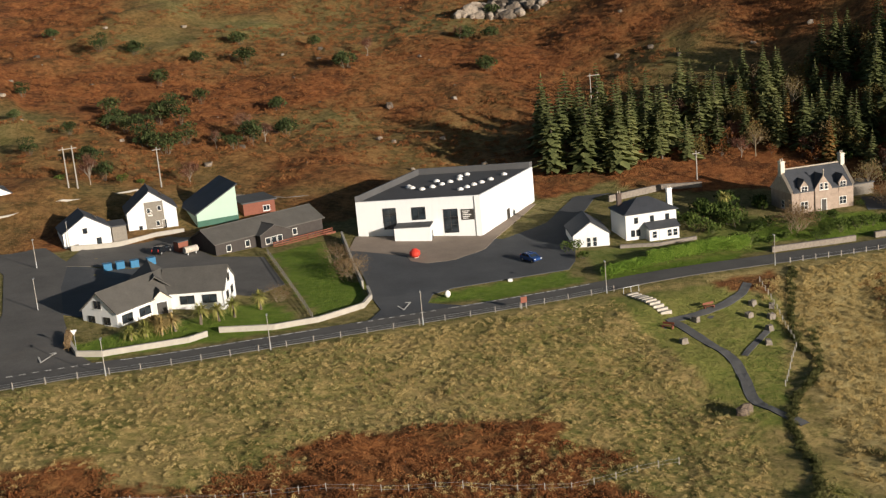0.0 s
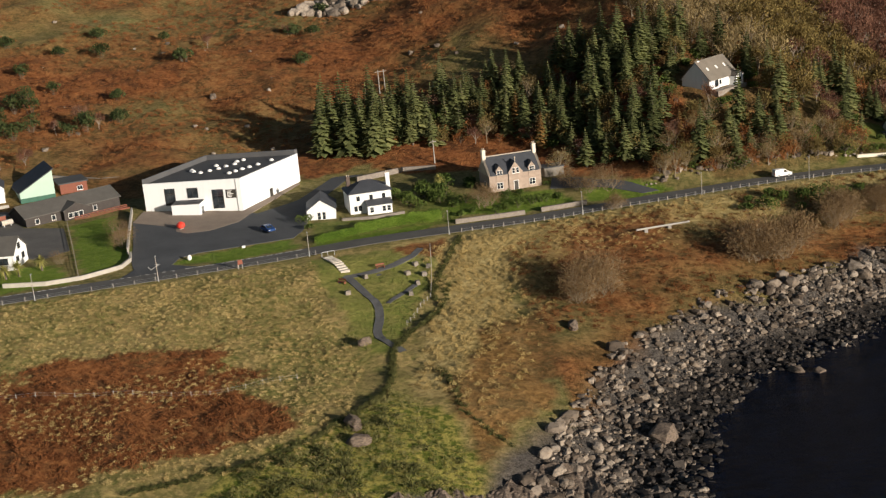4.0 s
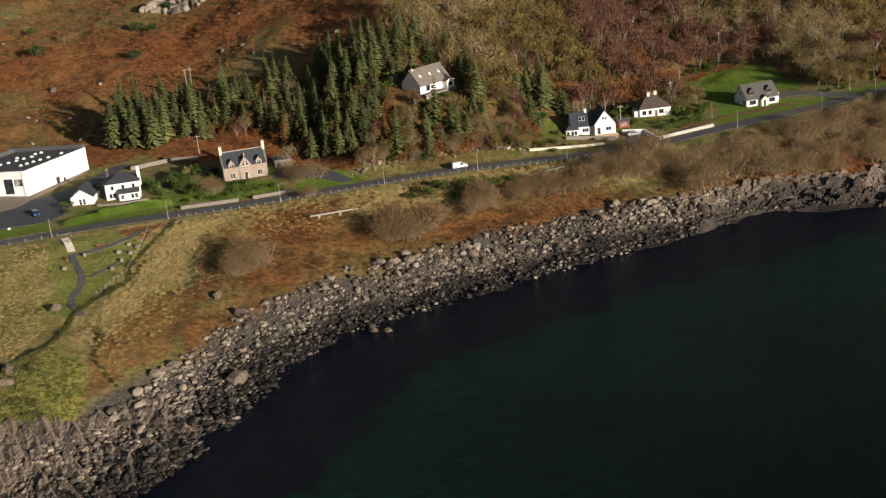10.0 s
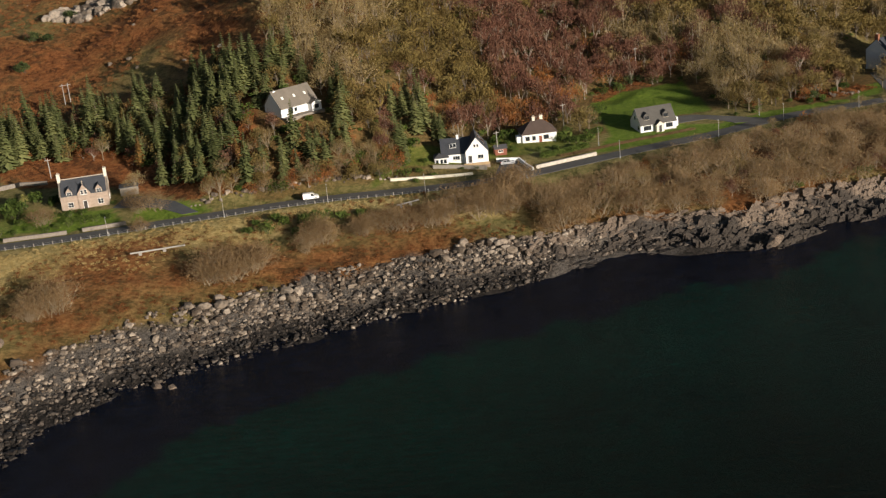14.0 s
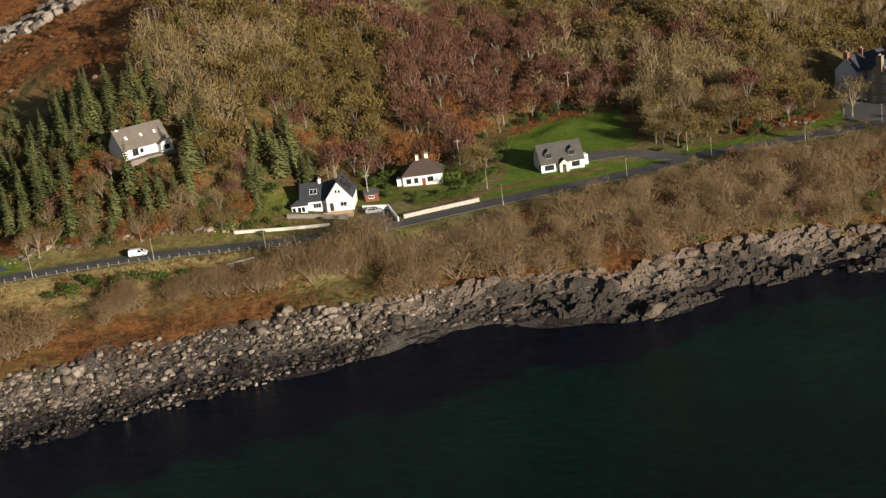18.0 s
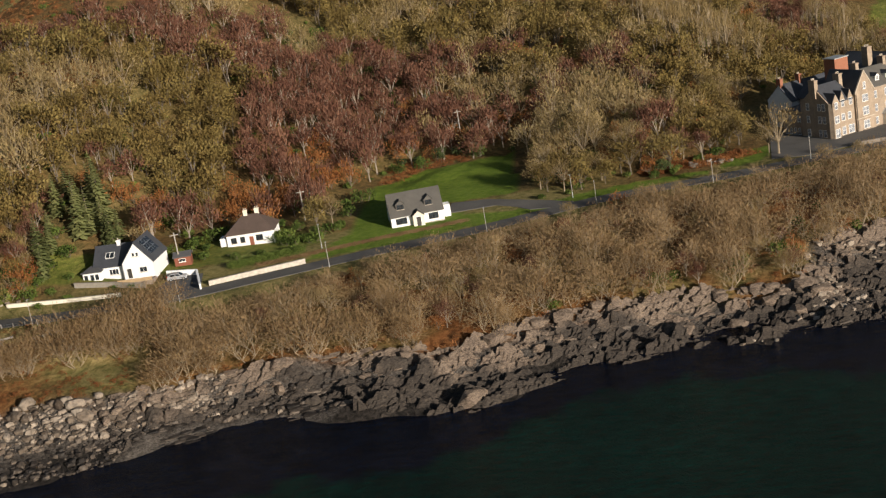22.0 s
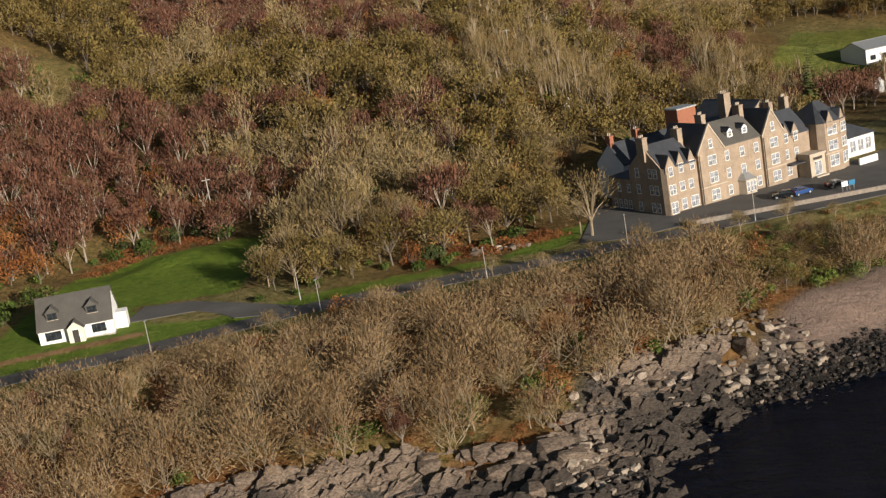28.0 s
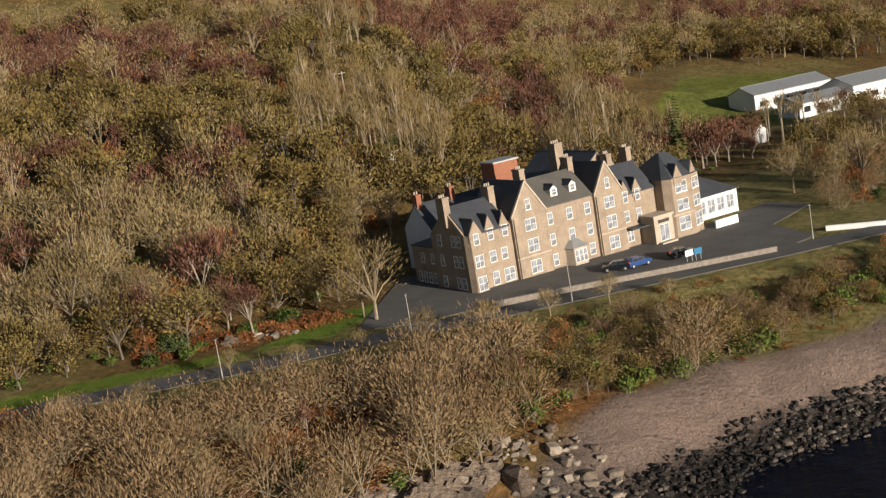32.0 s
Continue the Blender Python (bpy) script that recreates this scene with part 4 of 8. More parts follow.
def plant(name, kind, x, y, label, category, group, scale=1.0, which=None):
    """One tree or bush as a thing of its own, of a trunk and a crown."""
    k = PR.randrange(len(MESHES[kind])) if which is None else which
    stem, crown = MESHES[kind][k]
    ob = empty(name, x, y, gzr(x, y) - 0.05, 0, label, category, group)
    ob.matrix_world = pose(x, y, gzr(x, y) - 0.05, PR.uniform(-3, 3), PR.uniform(-3, 3), PR.uniform(0, 360)) @ Matrix.Diagonal((scale * PR.uniform(0.85, 1.15), scale * PR.uniform(0.85, 1.15), scale, 1))
    for nm, me in (("trunk", stem), ("crown", crown)):
        new(nm, me).parent = ob
    return ob


def stem_normals(v):
    """Flat shading normals for the loose triangles of trunks and limbs."""
    t = v.reshape(-1, 3, 3)
    face = np.cross(t[:, 1] - t[:, 0], t[:, 2] - t[:, 0])
    return np.repeat(face / (np.linalg.norm(face, axis=1)[:, None] + 1e-9), 3, axis=0)


def scatter(name, kind, places, label, lo=0.8, hi=1.2, seed=5, sink=0.05, room=None):
    """Many plants joined: what nobody could count."""
    if not len(places):
        return
    rs = np.random.RandomState(seed)
    protos, bark, leaf = KINDS[kind]
    p = np.array(places, float)
    z = ground(p[:, 0], p[:, 1]) - sink
    out, nf = [[], []], [0, 0]
    faces = [[], []]
    turned = []
    for (x, y), zz, most in zip(p, z, room if room is not None else np.ones(len(p))):
        s, c = protos[rs.randint(len(protos))]
        a, k = rs.rand() * 6.2832, (lo + (hi - lo) * rs.rand()) * most
        ca, sa = math.cos(a) * k, math.sin(a) * k
        nv = c[2]
        turned.append(np.stack([nv[:, 0] * ca - nv[:, 1] * sa, nv[:, 0] * sa + nv[:, 1] * ca, nv[:, 2] * k], 1) / k)
        for i, (v, f) in enumerate((s, c[:2])):
            w = np.stack([v[:, 0] * ca - v[:, 1] * sa + x, v[:, 0] * sa + v[:, 1] * ca + y, v[:, 2] * k * (0.85 + 0.3 * rs.rand()) + zz], 1)
            faces[i].append(f + nf[i])
            nf[i] += len(w)
            out[i].append(w)
    verts = np.concatenate(out[0] + out[1])
    fs = np.concatenate(faces[0] + [f + nf[0] for f in faces[1]])
    me = mesh_of(name, verts, fs, [bark, leaf])
    set_normals(me, np.concatenate([stem_normals(np.concatenate(out[0]))] + turned))
    mi = np.zeros(len(fs), np.int32)
    mi[sum(len(f) for f in faces[0]):] = 1
    me.polygons.foreach_set("material_index", mi)
    tagged(new(name, me), label, "", "", "stuff")


def spread(poly, gap, seed, keep=1.0, jitter=0.45):
    """Places over an outline, about a gap apart."""
    rs = np.random.RandomState(seed)
    xs, ys = [q[0] for q in poly], [q[1] for q in poly]
    gx, gy = np.meshgrid(np.arange(min(xs), max(xs), gap), np.arange(min(ys), max(ys), gap))
    x, y = gx.ravel() + rs.uniform(-jitter, jitter, gx.size) * gap, gy.ravel() + rs.uniform(-jitter, jitter, gx.size) * gap
    ok = inside(x, y, poly) & (rs.rand(len(x)) < keep)
    return np.stack([x[ok], y[ok]], 1)

# ---- building kit ----
SHARED = {}


def shared(key, make, material):
    """One mesh for alike pieces."""
    if key not in SHARED:
        bm = make()
        me = bpy.data.meshes.new(key[0])
        bmesh.ops.recalc_face_normals(bm, faces=bm.faces)
        bm.to_mesh(me)
        bm.free()
        me.materials.append(material)
        SHARED[key] = me
    return SHARED[key]


def window(parent, m, w, h, frame=None, nx=1, nz=1, sill=True, name="window"):
    """A window: frame with glazing bars, panes behind it, and a sill. x along the wall, y into it."""
    frame = frame or FRAMEWHITE
    t = 0.07

    def bars():
        bm = boxes((0, -0.06, 0, t, 0.04, h), (w - t, -0.06, 0, w, 0.04, h), (t, -0.06, 0, w - t, 0.04, t), (t, -0.06, h - t, w - t, 0.04, h))
        for i in range(1, nx):
            box(bm, w * i / nx - 0.03, -0.05, t, w * i / nx + 0.03, 0.03, h - t)
        for i in range(1, nz):
            box(bm, t, -0.055, h * i / nz - 0.025, w - t, 0.025, h * i / nz + 0.025)
        return bm

    ob = new(name, shared(("window", w, h, nx, nz, frame.name), bars, frame))
    ob.parent, ob.matrix_local = parent, m
    pane = new("pane", shared(("pane", w, h, PANES[0].name), lambda: boxes((t * 0.6, -0.02, t * 0.6, w - t * 0.6, 0.05, h - t * 0.6)), PANES[0]))
    pane.parent = ob
    if sill:
        s = new("sill", shared(("sill", w), lambda: boxes((-0.08, -0.12, -0.09, w + 0.08, 0.03, -0.005)), QUOIN if frame is FRAMEWHITE else FRAMEWHITE))
        s.parent = ob
    return ob


def on_wall(wall, at, z, L, D, y0=0.0, x0=0.0):
    """The pose of an opening on the front, back, left or right wall of a block."""
    if wall == "f":
        return pose(x0 + at, y0 - 0.012, z)
    if wall == "b":
        return pose(x0 + at, y0 + D + 0.012, z, 0, 0, 180)
    if wall == "l":
        return pose(x0 - 0.012, y0 + at, z, 0, 0, -90)
    return pose(x0 + L + 0.012, y0 + at, z, 0, 0, 90)


def gable_body(x0, y0, x1, y1, h, ridge, along="x", base=-1.2):
    bm = bmesh.new()
    if along == "x":
        m = (y0 + y1) / 2
        prof = [(y0, base), (y1, base), (y1, h), (m, ridge), (y0, h)]
        solid(bm, [(x0, y, z) for y, z in prof], [(x1, y, z) for y, z in prof])
    else:
        m = (x0 + x1) / 2
        prof = [(x0, base), (x1, base), (x1, h), (m, ridge), (x0, h)]
        solid(bm, [(x, y0, z) for x, z in prof], [(x, y1, z) for x, z in prof])
    return bm


def gable_roof(x0, y0, x1, y1, h, ridge, along="x", over=0.3, verge=0.25, t=0.16):
    """Two slopes and a ridge cap."""
    bm = bmesh.new()
    a0, a1, b0, b1 = (y0, y1, x0, x1) if along == "x" else (x0, x1, y0, y1)
    m = (a0 + a1) / 2
    k = (ridge - h) / (m - a0)
    for s, e in ((-1, a0 - over), (1, a1 + over)):
        zz = h - over * k + 0.03
        prof = [(m, ridge + 0.03), (m, ridge + 0.03 + t), (e, zz + t), (e, zz)]
        pts = lambda b: [(b, a, z) if along == "x" else (a, b, z) for a, z in prof]
        solid(bm, pts(b0 - verge), pts(b1 + verge))
    cap = [(m - 0.16, ridge + t), (m + 0.16, ridge + t), (m, ridge + t + 0.14)]
    pts = lambda b: [(b, a, z) if along == "x" else (a, b, z) for a, z in cap]
    solid(bm, pts(b0 - verge), pts(b1 + verge))
    return bm


def hip_roof(x0, y0, x1, y1, h, ridge, over=0.35, run=None, t=0.14):
    bm = bmesh.new()
    x0, y0, x1, y1 = x0 - over, y0 - over, x1 + over, y1 + over
    m, run = (y0 + y1) / 2, run or (y1 - y0) / 2
    v = [bm.verts.new(p) for p in ((x0, y0, h), (x1, y0, h), (x1, y1, h), (x0, y1, h), (x0, y0, h + t), (x1, y0, h + t), (x1, y1, h + t), (x0, y1, h + t), (x0 + run, m, ridge), (x1 - run, m, ridge))]
    for f in ((3, 2, 1, 0), (0, 1, 5, 4), (1, 2, 6, 5), (2, 3, 7, 6), (3, 0, 4, 7), (4, 5, 9, 8), (5, 6, 9), (6, 7, 8, 9), (7, 4, 8)):
        bm.faces.new([v[i] for i in f])
    return bm


def chimney(parent, x, y, z0, z1, w=0.9, d=0.6, mat=None, pots=2):
    ob = part("chimney", boxes((x - w / 2, y - d / 2, z0, x + w / 2, y + d / 2, z1), (x - w / 2 - 0.08, y - d / 2 - 0.08, z1 - 0.22, x + w / 2 + 0.08, y + d / 2 + 0.08, z1 - 0.05)), mat or HOTELSTONE, parent)
    for k in range(pots):
        bm = bmesh.new()
        px = x - w / 2 + w * (k + 0.5) / pots
        tube(bm, (px, y, z1 - 0.05), (px, y, z1 + 0.45), 0.14, 0.11, 8)
        part("chimney_pot", bm, QUOIN, ob)
    return ob


def dormer(parent, x, y, z, w, h, roof_mat, body_mat, depth=2.2, peak=0.7, frame=None, nx=2):
    """A gabled dormer that faces the front."""
    d = part("dormer", gable_body(x, y, x + w, y + depth, z + h, z + h + peak, "y", z - 0.8), body_mat, parent)
    part("dormer_roof", gable_roof(x, y, x + w, y + depth, z + h, z + h + peak, "y", 0.15, 0.15, 0.1), roof_mat, d)
    window(d, pose(x + 0.2, y - 0.012, z + 0.15), w - 0.4, h - 0.15, frame, nx, 2, True)
    return d


def door(parent, m, w=0.95, h=2.1, mat=None):
    ob = part("door", boxes((0, -0.05, 0, w, 0.03, h)), mat or FRAMEDARK, parent)
    ob.matrix_local = m
    part("door_frame", boxes((-0.1, -0.08, 0, 0, 0.03, h + 0.1), (w, -0.08, 0, w + 0.1, 0.03, h + 0.1), (0, -0.08, h, w, 0.03, h + 0.1)), FRAMEWHITE, ob)
    part("handle", boxes((w - 0.16, -0.11, 1.0, w - 0.06, -0.05, 1.06)), GALV, ob)
    return ob


def downpipe(parent, x, y, z0, z1, mat=None):
    bm = bmesh.new()
    tube(bm, (x, y, z0), (x, y, z1), 0.06, 0.06, 6)
    part("downpipe", bm, mat or FRAMEDARK, parent)


def low_wall(name, line, h, w, mat, label, coping=None, sink=0.5):
    """A freestanding wall that follows the ground, with a coping."""
    p = np.array(line, float)
    seg = []
    for a, b in zip(p[:-1], p[1:]):
        n = max(1, int(np.linalg.norm(b - a) / 2.0))
        seg += [a + (b - a) * k / n for k in range(n)]
    p = np.array(seg + [p[-1]])
    d = np.gradient(p, axis=0)
    d /= np.linalg.norm(d, axis=1)[:, None]
    nr = np.stack([-d[:, 1], d[:, 0]], 1) * w / 2
    z = ground(p[:, 0], p[:, 1], False)
    ob = empty(name, p[0, 0], p[0, 1], z[0], 0, label, "wall")
    def body(z0, z1, grow):
        bm = bmesh.new()
        rings = []
        for i in range(len(p)):
            q, r = p[i] + nr[i] * grow - p[0], p[i] - nr[i] * grow - p[0]
            rings.append([bm.verts.new((*c, z[i] - z[0] + zz)) for c, zz in ((q, z0), (r, z0), (r, z1), (q, z1))])
        for a, b in zip(rings[:-1], rings[1:]):
            for k in range(4):
                bm.faces.new((a[k], a[(k + 1) % 4], b[(k + 1) % 4], b[k]))
        bm.faces.new(rings[0])
        bm.faces.new(rings[-1][::-1])
        return bm
    part("wall_body", body(-sink, h, 1.0), mat, ob)
    part("coping", body(h, h + 0.09, 1.25), coping or mat, ob)
    return ob

# ---- the white hall ----
def hall():
    fl, fr, br = Vector((-13.9, 300.9)), Vector((8.8, 295.6)), Vector((22.2, 318.5))
    bl = fl + (br - fr)
    base = 17.6
    ob = empty("hall", fl.x, fl.y, base, 0, "large white flat-roofed hall with dark window bays", "building")
    q = [c - fl for c in (fl, fr, br, bl)]
    bm = bmesh.new()
    top = 7.7
    solid(bm, [(c.x, c.y, -1.5) for c in q], [(c.x, c.y, top) for c in q])
    part("wall", bm, CLADDING, ob)
    mid = sum(q, Vector((0, 0))) / 4
    inn = [c + (mid - c) * 0.035 for c in q]
    bm = bmesh.new()
    solid(bm, [(c.x, c.y, top - 0.3) for c in inn], [(c.x, c.y, top + 0.02) for c in inn])
    part("roof", bm, MEMBRANE, ob, "dark grey roof membrane")
    for i in range(4):
        a, b, c, d = q[i], q[(i + 1) % 4], inn[(i + 1) % 4], inn[i]
        hh = 0.15 if i < 2 else 1.25
        bm = bmesh.new()
        solid(bm, [(p.x, p.y, top + 0.003) for p in (a, b, c, d)], [(p.x, p.y, top + hh) for p in (a, b, c, d)])
        part("parapet", bm, CLADDING if i < 2 else MEMBRANE, ob)
    u, v = (q[1] - q[0]), (q[3] - q[0])
    ang = math.degrees(math.atan2(u.y, u.x))
    for s, t in [(0.18, .55), (.21, .5), (.24, .48), (.34, .72), (.36, .40), (.41, .48), (.45, .57), (.48, .66), (.52, .75), (.5, .95), (.47, .88), (.72, .30), (.74, .38), (.76, .47), (.79, .55), (.82, .66), (.86, .85)]:
        p = q[0] + u * s + v * (t * 0.9)
        bm = bmesh.new()
        tube(bm, (p.x, p.y, top), (p.x, p.y, top + 0.28), 0.62, 0.6, 12)
        k = part("roof_light", bm, FRAMEWHITE, ob)
        bm = bmesh.new()
        tube(bm, (p.x, p.y, top + 0.28), (p.x, p.y, top + 0.5), 0.55, 0.25, 12)
        part("dome", bm, FRAMEWHITE, k)
    face = empty("front_openings", 0, 0, 0)
    bpy.data.objects.remove(face)
    L = u.length
    def at(s, z):
        p = q[0] + u * (s / L)
        nrm = Vector((u.y, -u.x)).normalized() * 0.012
        return Matrix.Translation((p.x + nrm.x, p.y + nrm.y, z)) @ pose(0, 0, 0, 0, 0, ang)
    for s, z, w, h, nx, nz in ((5.0, 2.4, 2.5, 4.0, 2, 3), (10.4, 3.9, 2.6, 2.4, 2, 1), (16.3, 1.1, 2.7, 4.5, 2, 3)):
        window(ob, at(s, z), w, h, FRAMEDARK, nx, nz, False)
    sign = part("sign_board", boxes((0, -0.06, 0, 2.4, 0.02, 2.0)), FRAMEDARK, ob, "black sign board with pale lines of lettering")
    sign.matrix_local = at(19.6, 3.4)
    for r in range(5):
        part("lettering", boxes((0.3, -0.085, 0.25 + r * 0.33, 1.3 + 0.8 * ((r * 7) % 3) / 3, -0.06, 0.40 + r * 0.33)), FRAMEWHITE, sign)
    p = q[0] + u * (22.2 / L)
    downpipe(ob, p.x, p.y - 0.1, 0, top, GALV)
    pa, pb = q[0] + u * (7.6 / L), q[0] + u * (14.3 / L)
    out = Vector((u.y, -u.x)).normalized() * 4.0
    bm = bmesh.new()
    ring = [pa + out, pb + out, pb, pa]
    solid(bm, [(c.x, c.y, -1) for c in ring], [(c.x, c.y, 3.3) for c in ring])
    porch = part("porch", bm, CLADDING, ob)
    bm = bmesh.new()
    solid(bm, [(c.x, c.y, 3.303) for c in ring], [(c.x, c.y, 3.5) for c in ring])
    part("porch_roof", bm, MEMBRANE, porch)
    s = u.normalized()
    side = part("side_door", boxes((0, -0.04, 0, 1.6, 0.02, 2.3)), GLASS, porch)
    side.matrix_local = Matrix.Translation((pb.x + 0.012 * s.x + out.x * 0.7, pb.y + out.y * 0.7, 0)) @ pose(0, 0, 0, 0, 0, ang + 90)
    back = part("emergency_door", boxes((0, -0.05, 0, 1.4, 0.02, 2.2)), FRAMEDARK, ob)
    e = (q[2] - q[1]).normalized()
    pp = q[1] + e * 12
    back.matrix_local = Matrix.Translation((pp.x, pp.y, 0.2)) @ pose(0, 0, 0, 0, 0, math.degrees(math.atan2(e.y, e.x)))


hall()


# ---- bungalow with palms ----
def bungalow():
    """Two wings that meet at a blunt angle, with the porch in the angle."""
    ob = empty("bungalow", -45.6, 258.6, 19.4, 0, "cream bungalow of two angled wings under grey tiles", "house")
    h, rd = 2.9, 5.6
    for nm, x, y, turn, L, D, wins, ends in (("west_wing", -51, 252, 53, 13.5, 7.2, ((1.0, 2.2), (4.6, 2.4)), "l"), ("east_wing", -45.6, 260.9, -8, 10.0, 7.8, ((3.0, 2.3), (6.5, 2.3)), "r")):
        wing = part(nm, gable_body(0, 0, L, D, h, rd), WHITE, ob)
        wing.matrix_local = pose(x + 45.6, y - 258.6, 0, 0, 0, turn)
        part("roof", gable_roof(0, 0, L, D, h, rd), TILE, wing)
        for wx, w in wins:
            window(wing, on_wall("f", wx, 0.9, L, D), w, 1.35, FRAMEDARK, 2, 1)
        for wy, z in ((1.4, 0.9), (4.6, 0.9), (3.0, 3.3)):
            window(wing, on_wall(ends, wy + (1.4 if ends == "l" else 0), z, L, D), 1.4, 1.2, FRAMEDARK, 2, 1)
        downpipe(wing, 0.1 if ends == "l" else L - 0.1, -0.12, 0, h, FRAMEWHITE)
    rear = part("rear_wing", gable_body(-3.2, 4, 3.2, 15, h, 5.4, "y"), WHITE, ob)
    part("rear_roof", gable_roof(-3.2, 3, 3.2, 15, h, 5.4, "y"), TILE, rear)
    rear.matrix_local = pose(0, 0, 0, 0, 0, 12)
    pr = part("entrance_porch", gable_body(-1.5, -0.6, 1.5, 4, 2.6, 3.9, "y"), CREAM, ob)
    pr.matrix_local = pose(0.2, 0.4, 0, 0, 0, 22)
    part("porch_roof", gable_roof(-1.5, -0.6, 1.5, 4, 2.6, 3.9, "y", 0.2, 0.2, 0.12), TILE, pr)
    door(pr, pose(-0.8, -0.615, 0.1), 1.6, 2.1, FRAMEDARK)


bungalow()


def village_house(x, y, z, turn, L, D, h, rd, label, clad=False):
    """A white two-storey house whose gable faces the water, with roof windows."""
    ob = empty("village_house", x, y, z, turn, label, "house", "white village houses")
    part("wall", gable_body(0, 0, L, D, h, rd, "y"), WHITE, ob)
    part("roof", gable_roof(0, 0, L, D, h, rd, "y", 0.3, 0.2), SLATE, ob)
    for wx, wz, w, hh in ((L * 0.2, 0.8, 0.8, 0.9), (L * 0.68, 0.4, 0.9, 1.9), (L * 0.42, 3.4, 0.8, 1.0)):
        window(ob, on_wall("f", wx, wz, L, D), w, hh, FRAMEDARK if not clad else FRAMEWHITE, 1, 1)
    if clad:
        c = part("timber_cladding", boxes((L * 0.36, -0.04, 0.8, L * 0.74, 0.0, 6.0)), GREYWOOD, ob)
        for wx, wz in ((0.40, 3.8), (0.62, 4.1), (0.56, 1.2)):
            window(c, pose(L * wx, -0.052, wz), 0.7, 1.0, FRAMEWHITE)
    window(ob, on_wall("l", D * 0.3, 1, L, D), 1.0, 1.2)
    window(ob, on_wall("r", D * 0.5, 1, L, D), 1.0, 1.2)
    for k in (0, 1):
        m = part("roof_window", boxes((0, 0, 0, 0.7, 1.0, 0.08)), GLASS, ob)
        zz = (rd - h) / (L / 2)
        m.matrix_local = Matrix.Translation((L * 0.72 + 0.1, D * (0.35 + 0.2 * k), rd - zz * L * 0.22 + 0.3)) @ pose(0, 0, 0, 0, math.degrees(math.atan(zz)), 0)
    return ob


village_house(-67.5, 300.5, 21.4, 18, 8.6, 8.5, 3.9, 6.6, "white gabled house with a dark slate roof")
village_house(-57.5, 312.0, 21.4, 12, 9.4, 9.0, 4.3, 8.0, "white gabled house with grey timber boarding", True)
village_house(-89.4, 324.2, 24.8, 20, 8.5, 8, 4.5, 7.0, "white house beyond the village wall")
link = empty("link_building", -59.3, 304.4, 21.3, 15, "grey boarded flat link between two houses", "building")
part("wall", boxes((0, 0, -1, 2.6, 6, 3.6)), GREYWOOD, link)
part("roof", boxes((-0.15, -0.15, 3.603, 2.75, 6.15, 3.8)), MEMBRANE, link)


def wooden_hall():
    ob = empty("wooden_hall", -39.6, 292.6, 19.2, 35.5, "long dark timber building with a brown felt roof", "building")
    L, D, h, rd = 23.5, 8.5, 3.0, 5.0
    part("wall", gable_body(0, 0, L, D, h, rd), DARKWOOD, ob)
    part("roof", gable_roof(0, 0, L, D, h, rd, "x", 0.4, 0.4), TILE, ob)
    p = part("front_gable", gable_body(8.6, -1.5, 14.8, 0.5, h - 0.1, 4.2, "y"), DARKWOOD, ob)
    part("gable_roof", gable_roof(8.6, -1.5, 14.8, 3.5, h - 0.1, 4.2, "y", 0.3, 0.3, 0.12), TILE, p)
    for x in (9.6, 10.9, 12.2):
        window(p, pose(x, -1.512, 1.0), 1.1, 1.2, FRAMEWHITE, 1, 1)
    for x in (2.2, 6.2, 16.6):
        window(ob, on_wall("f", x, 1.1, L, D), 1.0, 1.2, FRAMEWHITE, 1, 1)
    part("base_course", boxes((-0.03, -0.05, -1.2, L + 0.03, D + 0.05, 0.35)), BLOCKWALL, ob)
    fence = empty("deck_rail", -39.6, 292.6, 19.2, 35.5, "red stained timber rail with boards", "fence")
    for z in (0.35, 0.75, 1.15):
        part("board", boxes((10.5, -2.6, z, 23.8, -2.55, z + 0.16)), REDWOOD, fence)
    for k in range(8):
        part("post", boxes((10.5 + k * 1.88, -2.7, -0.8, 10.62 + k * 1.88, -2.58, 1.35)), REDWOOD, fence)
    part("ramp", boxes((22.3, -2.5, -0.9, 24.6, 0.2, 0.4)), REDWOOD, ob)


wooden_hall()

gable_shed = empty("workshop", -44.5, 313, 20.8, 20, "pale green workshop with a steep dark mono roof", "building")
bm = bmesh.new()
solid(bm, [(0, 0, -1), (0, 12, -1), (0, 12, 3.2), (0, 0, 3.2)], [(8.2, 0, -1), (8.2, 12, -1), (8.2, 12, 7.6), (8.2, 0, 7.6)])
part("wall", bm, PALEGREEN, gable_shed)
bm = bmesh.new()
solid(bm, [(-0.4, -0.4, 3.03), (-0.4, 12.4, 3.03), (-0.4, 12.4, 3.25), (-0.4, -0.4, 3.25)], [(8.6, -0.4, 7.85), (8.6, 12.4, 7.85), (8.6, 12.4, 8.07), (8.6, -0.4, 8.07)])
part("roof", bm, SLATE, gable_shed)
part("lower_boards", boxes((-0.03, -0.04, -1, 8.23, 0, 1.8)), plain("green_boards", (0.05, 0.13, 0.09), 0.7), gable_shed)
side_shed = empty("side_shed", -35.8, 317.5, 20.8, 20, "low red timber shed with a grey flat roof", "building")
part("wall", boxes((0, 0, -1, 6.5, 8, 3.4)), REDWOOD, side_shed)
part("roof", boxes((-0.4, -0.5, 3.403, 6.9, 8.4, 3.65)), MEMBRANE, side_shed)
window(side_shed, on_wall("f", 4, 1.4, 6.5, 8), 1.4, 1.1, FRAMEWHITE, 2, 1)

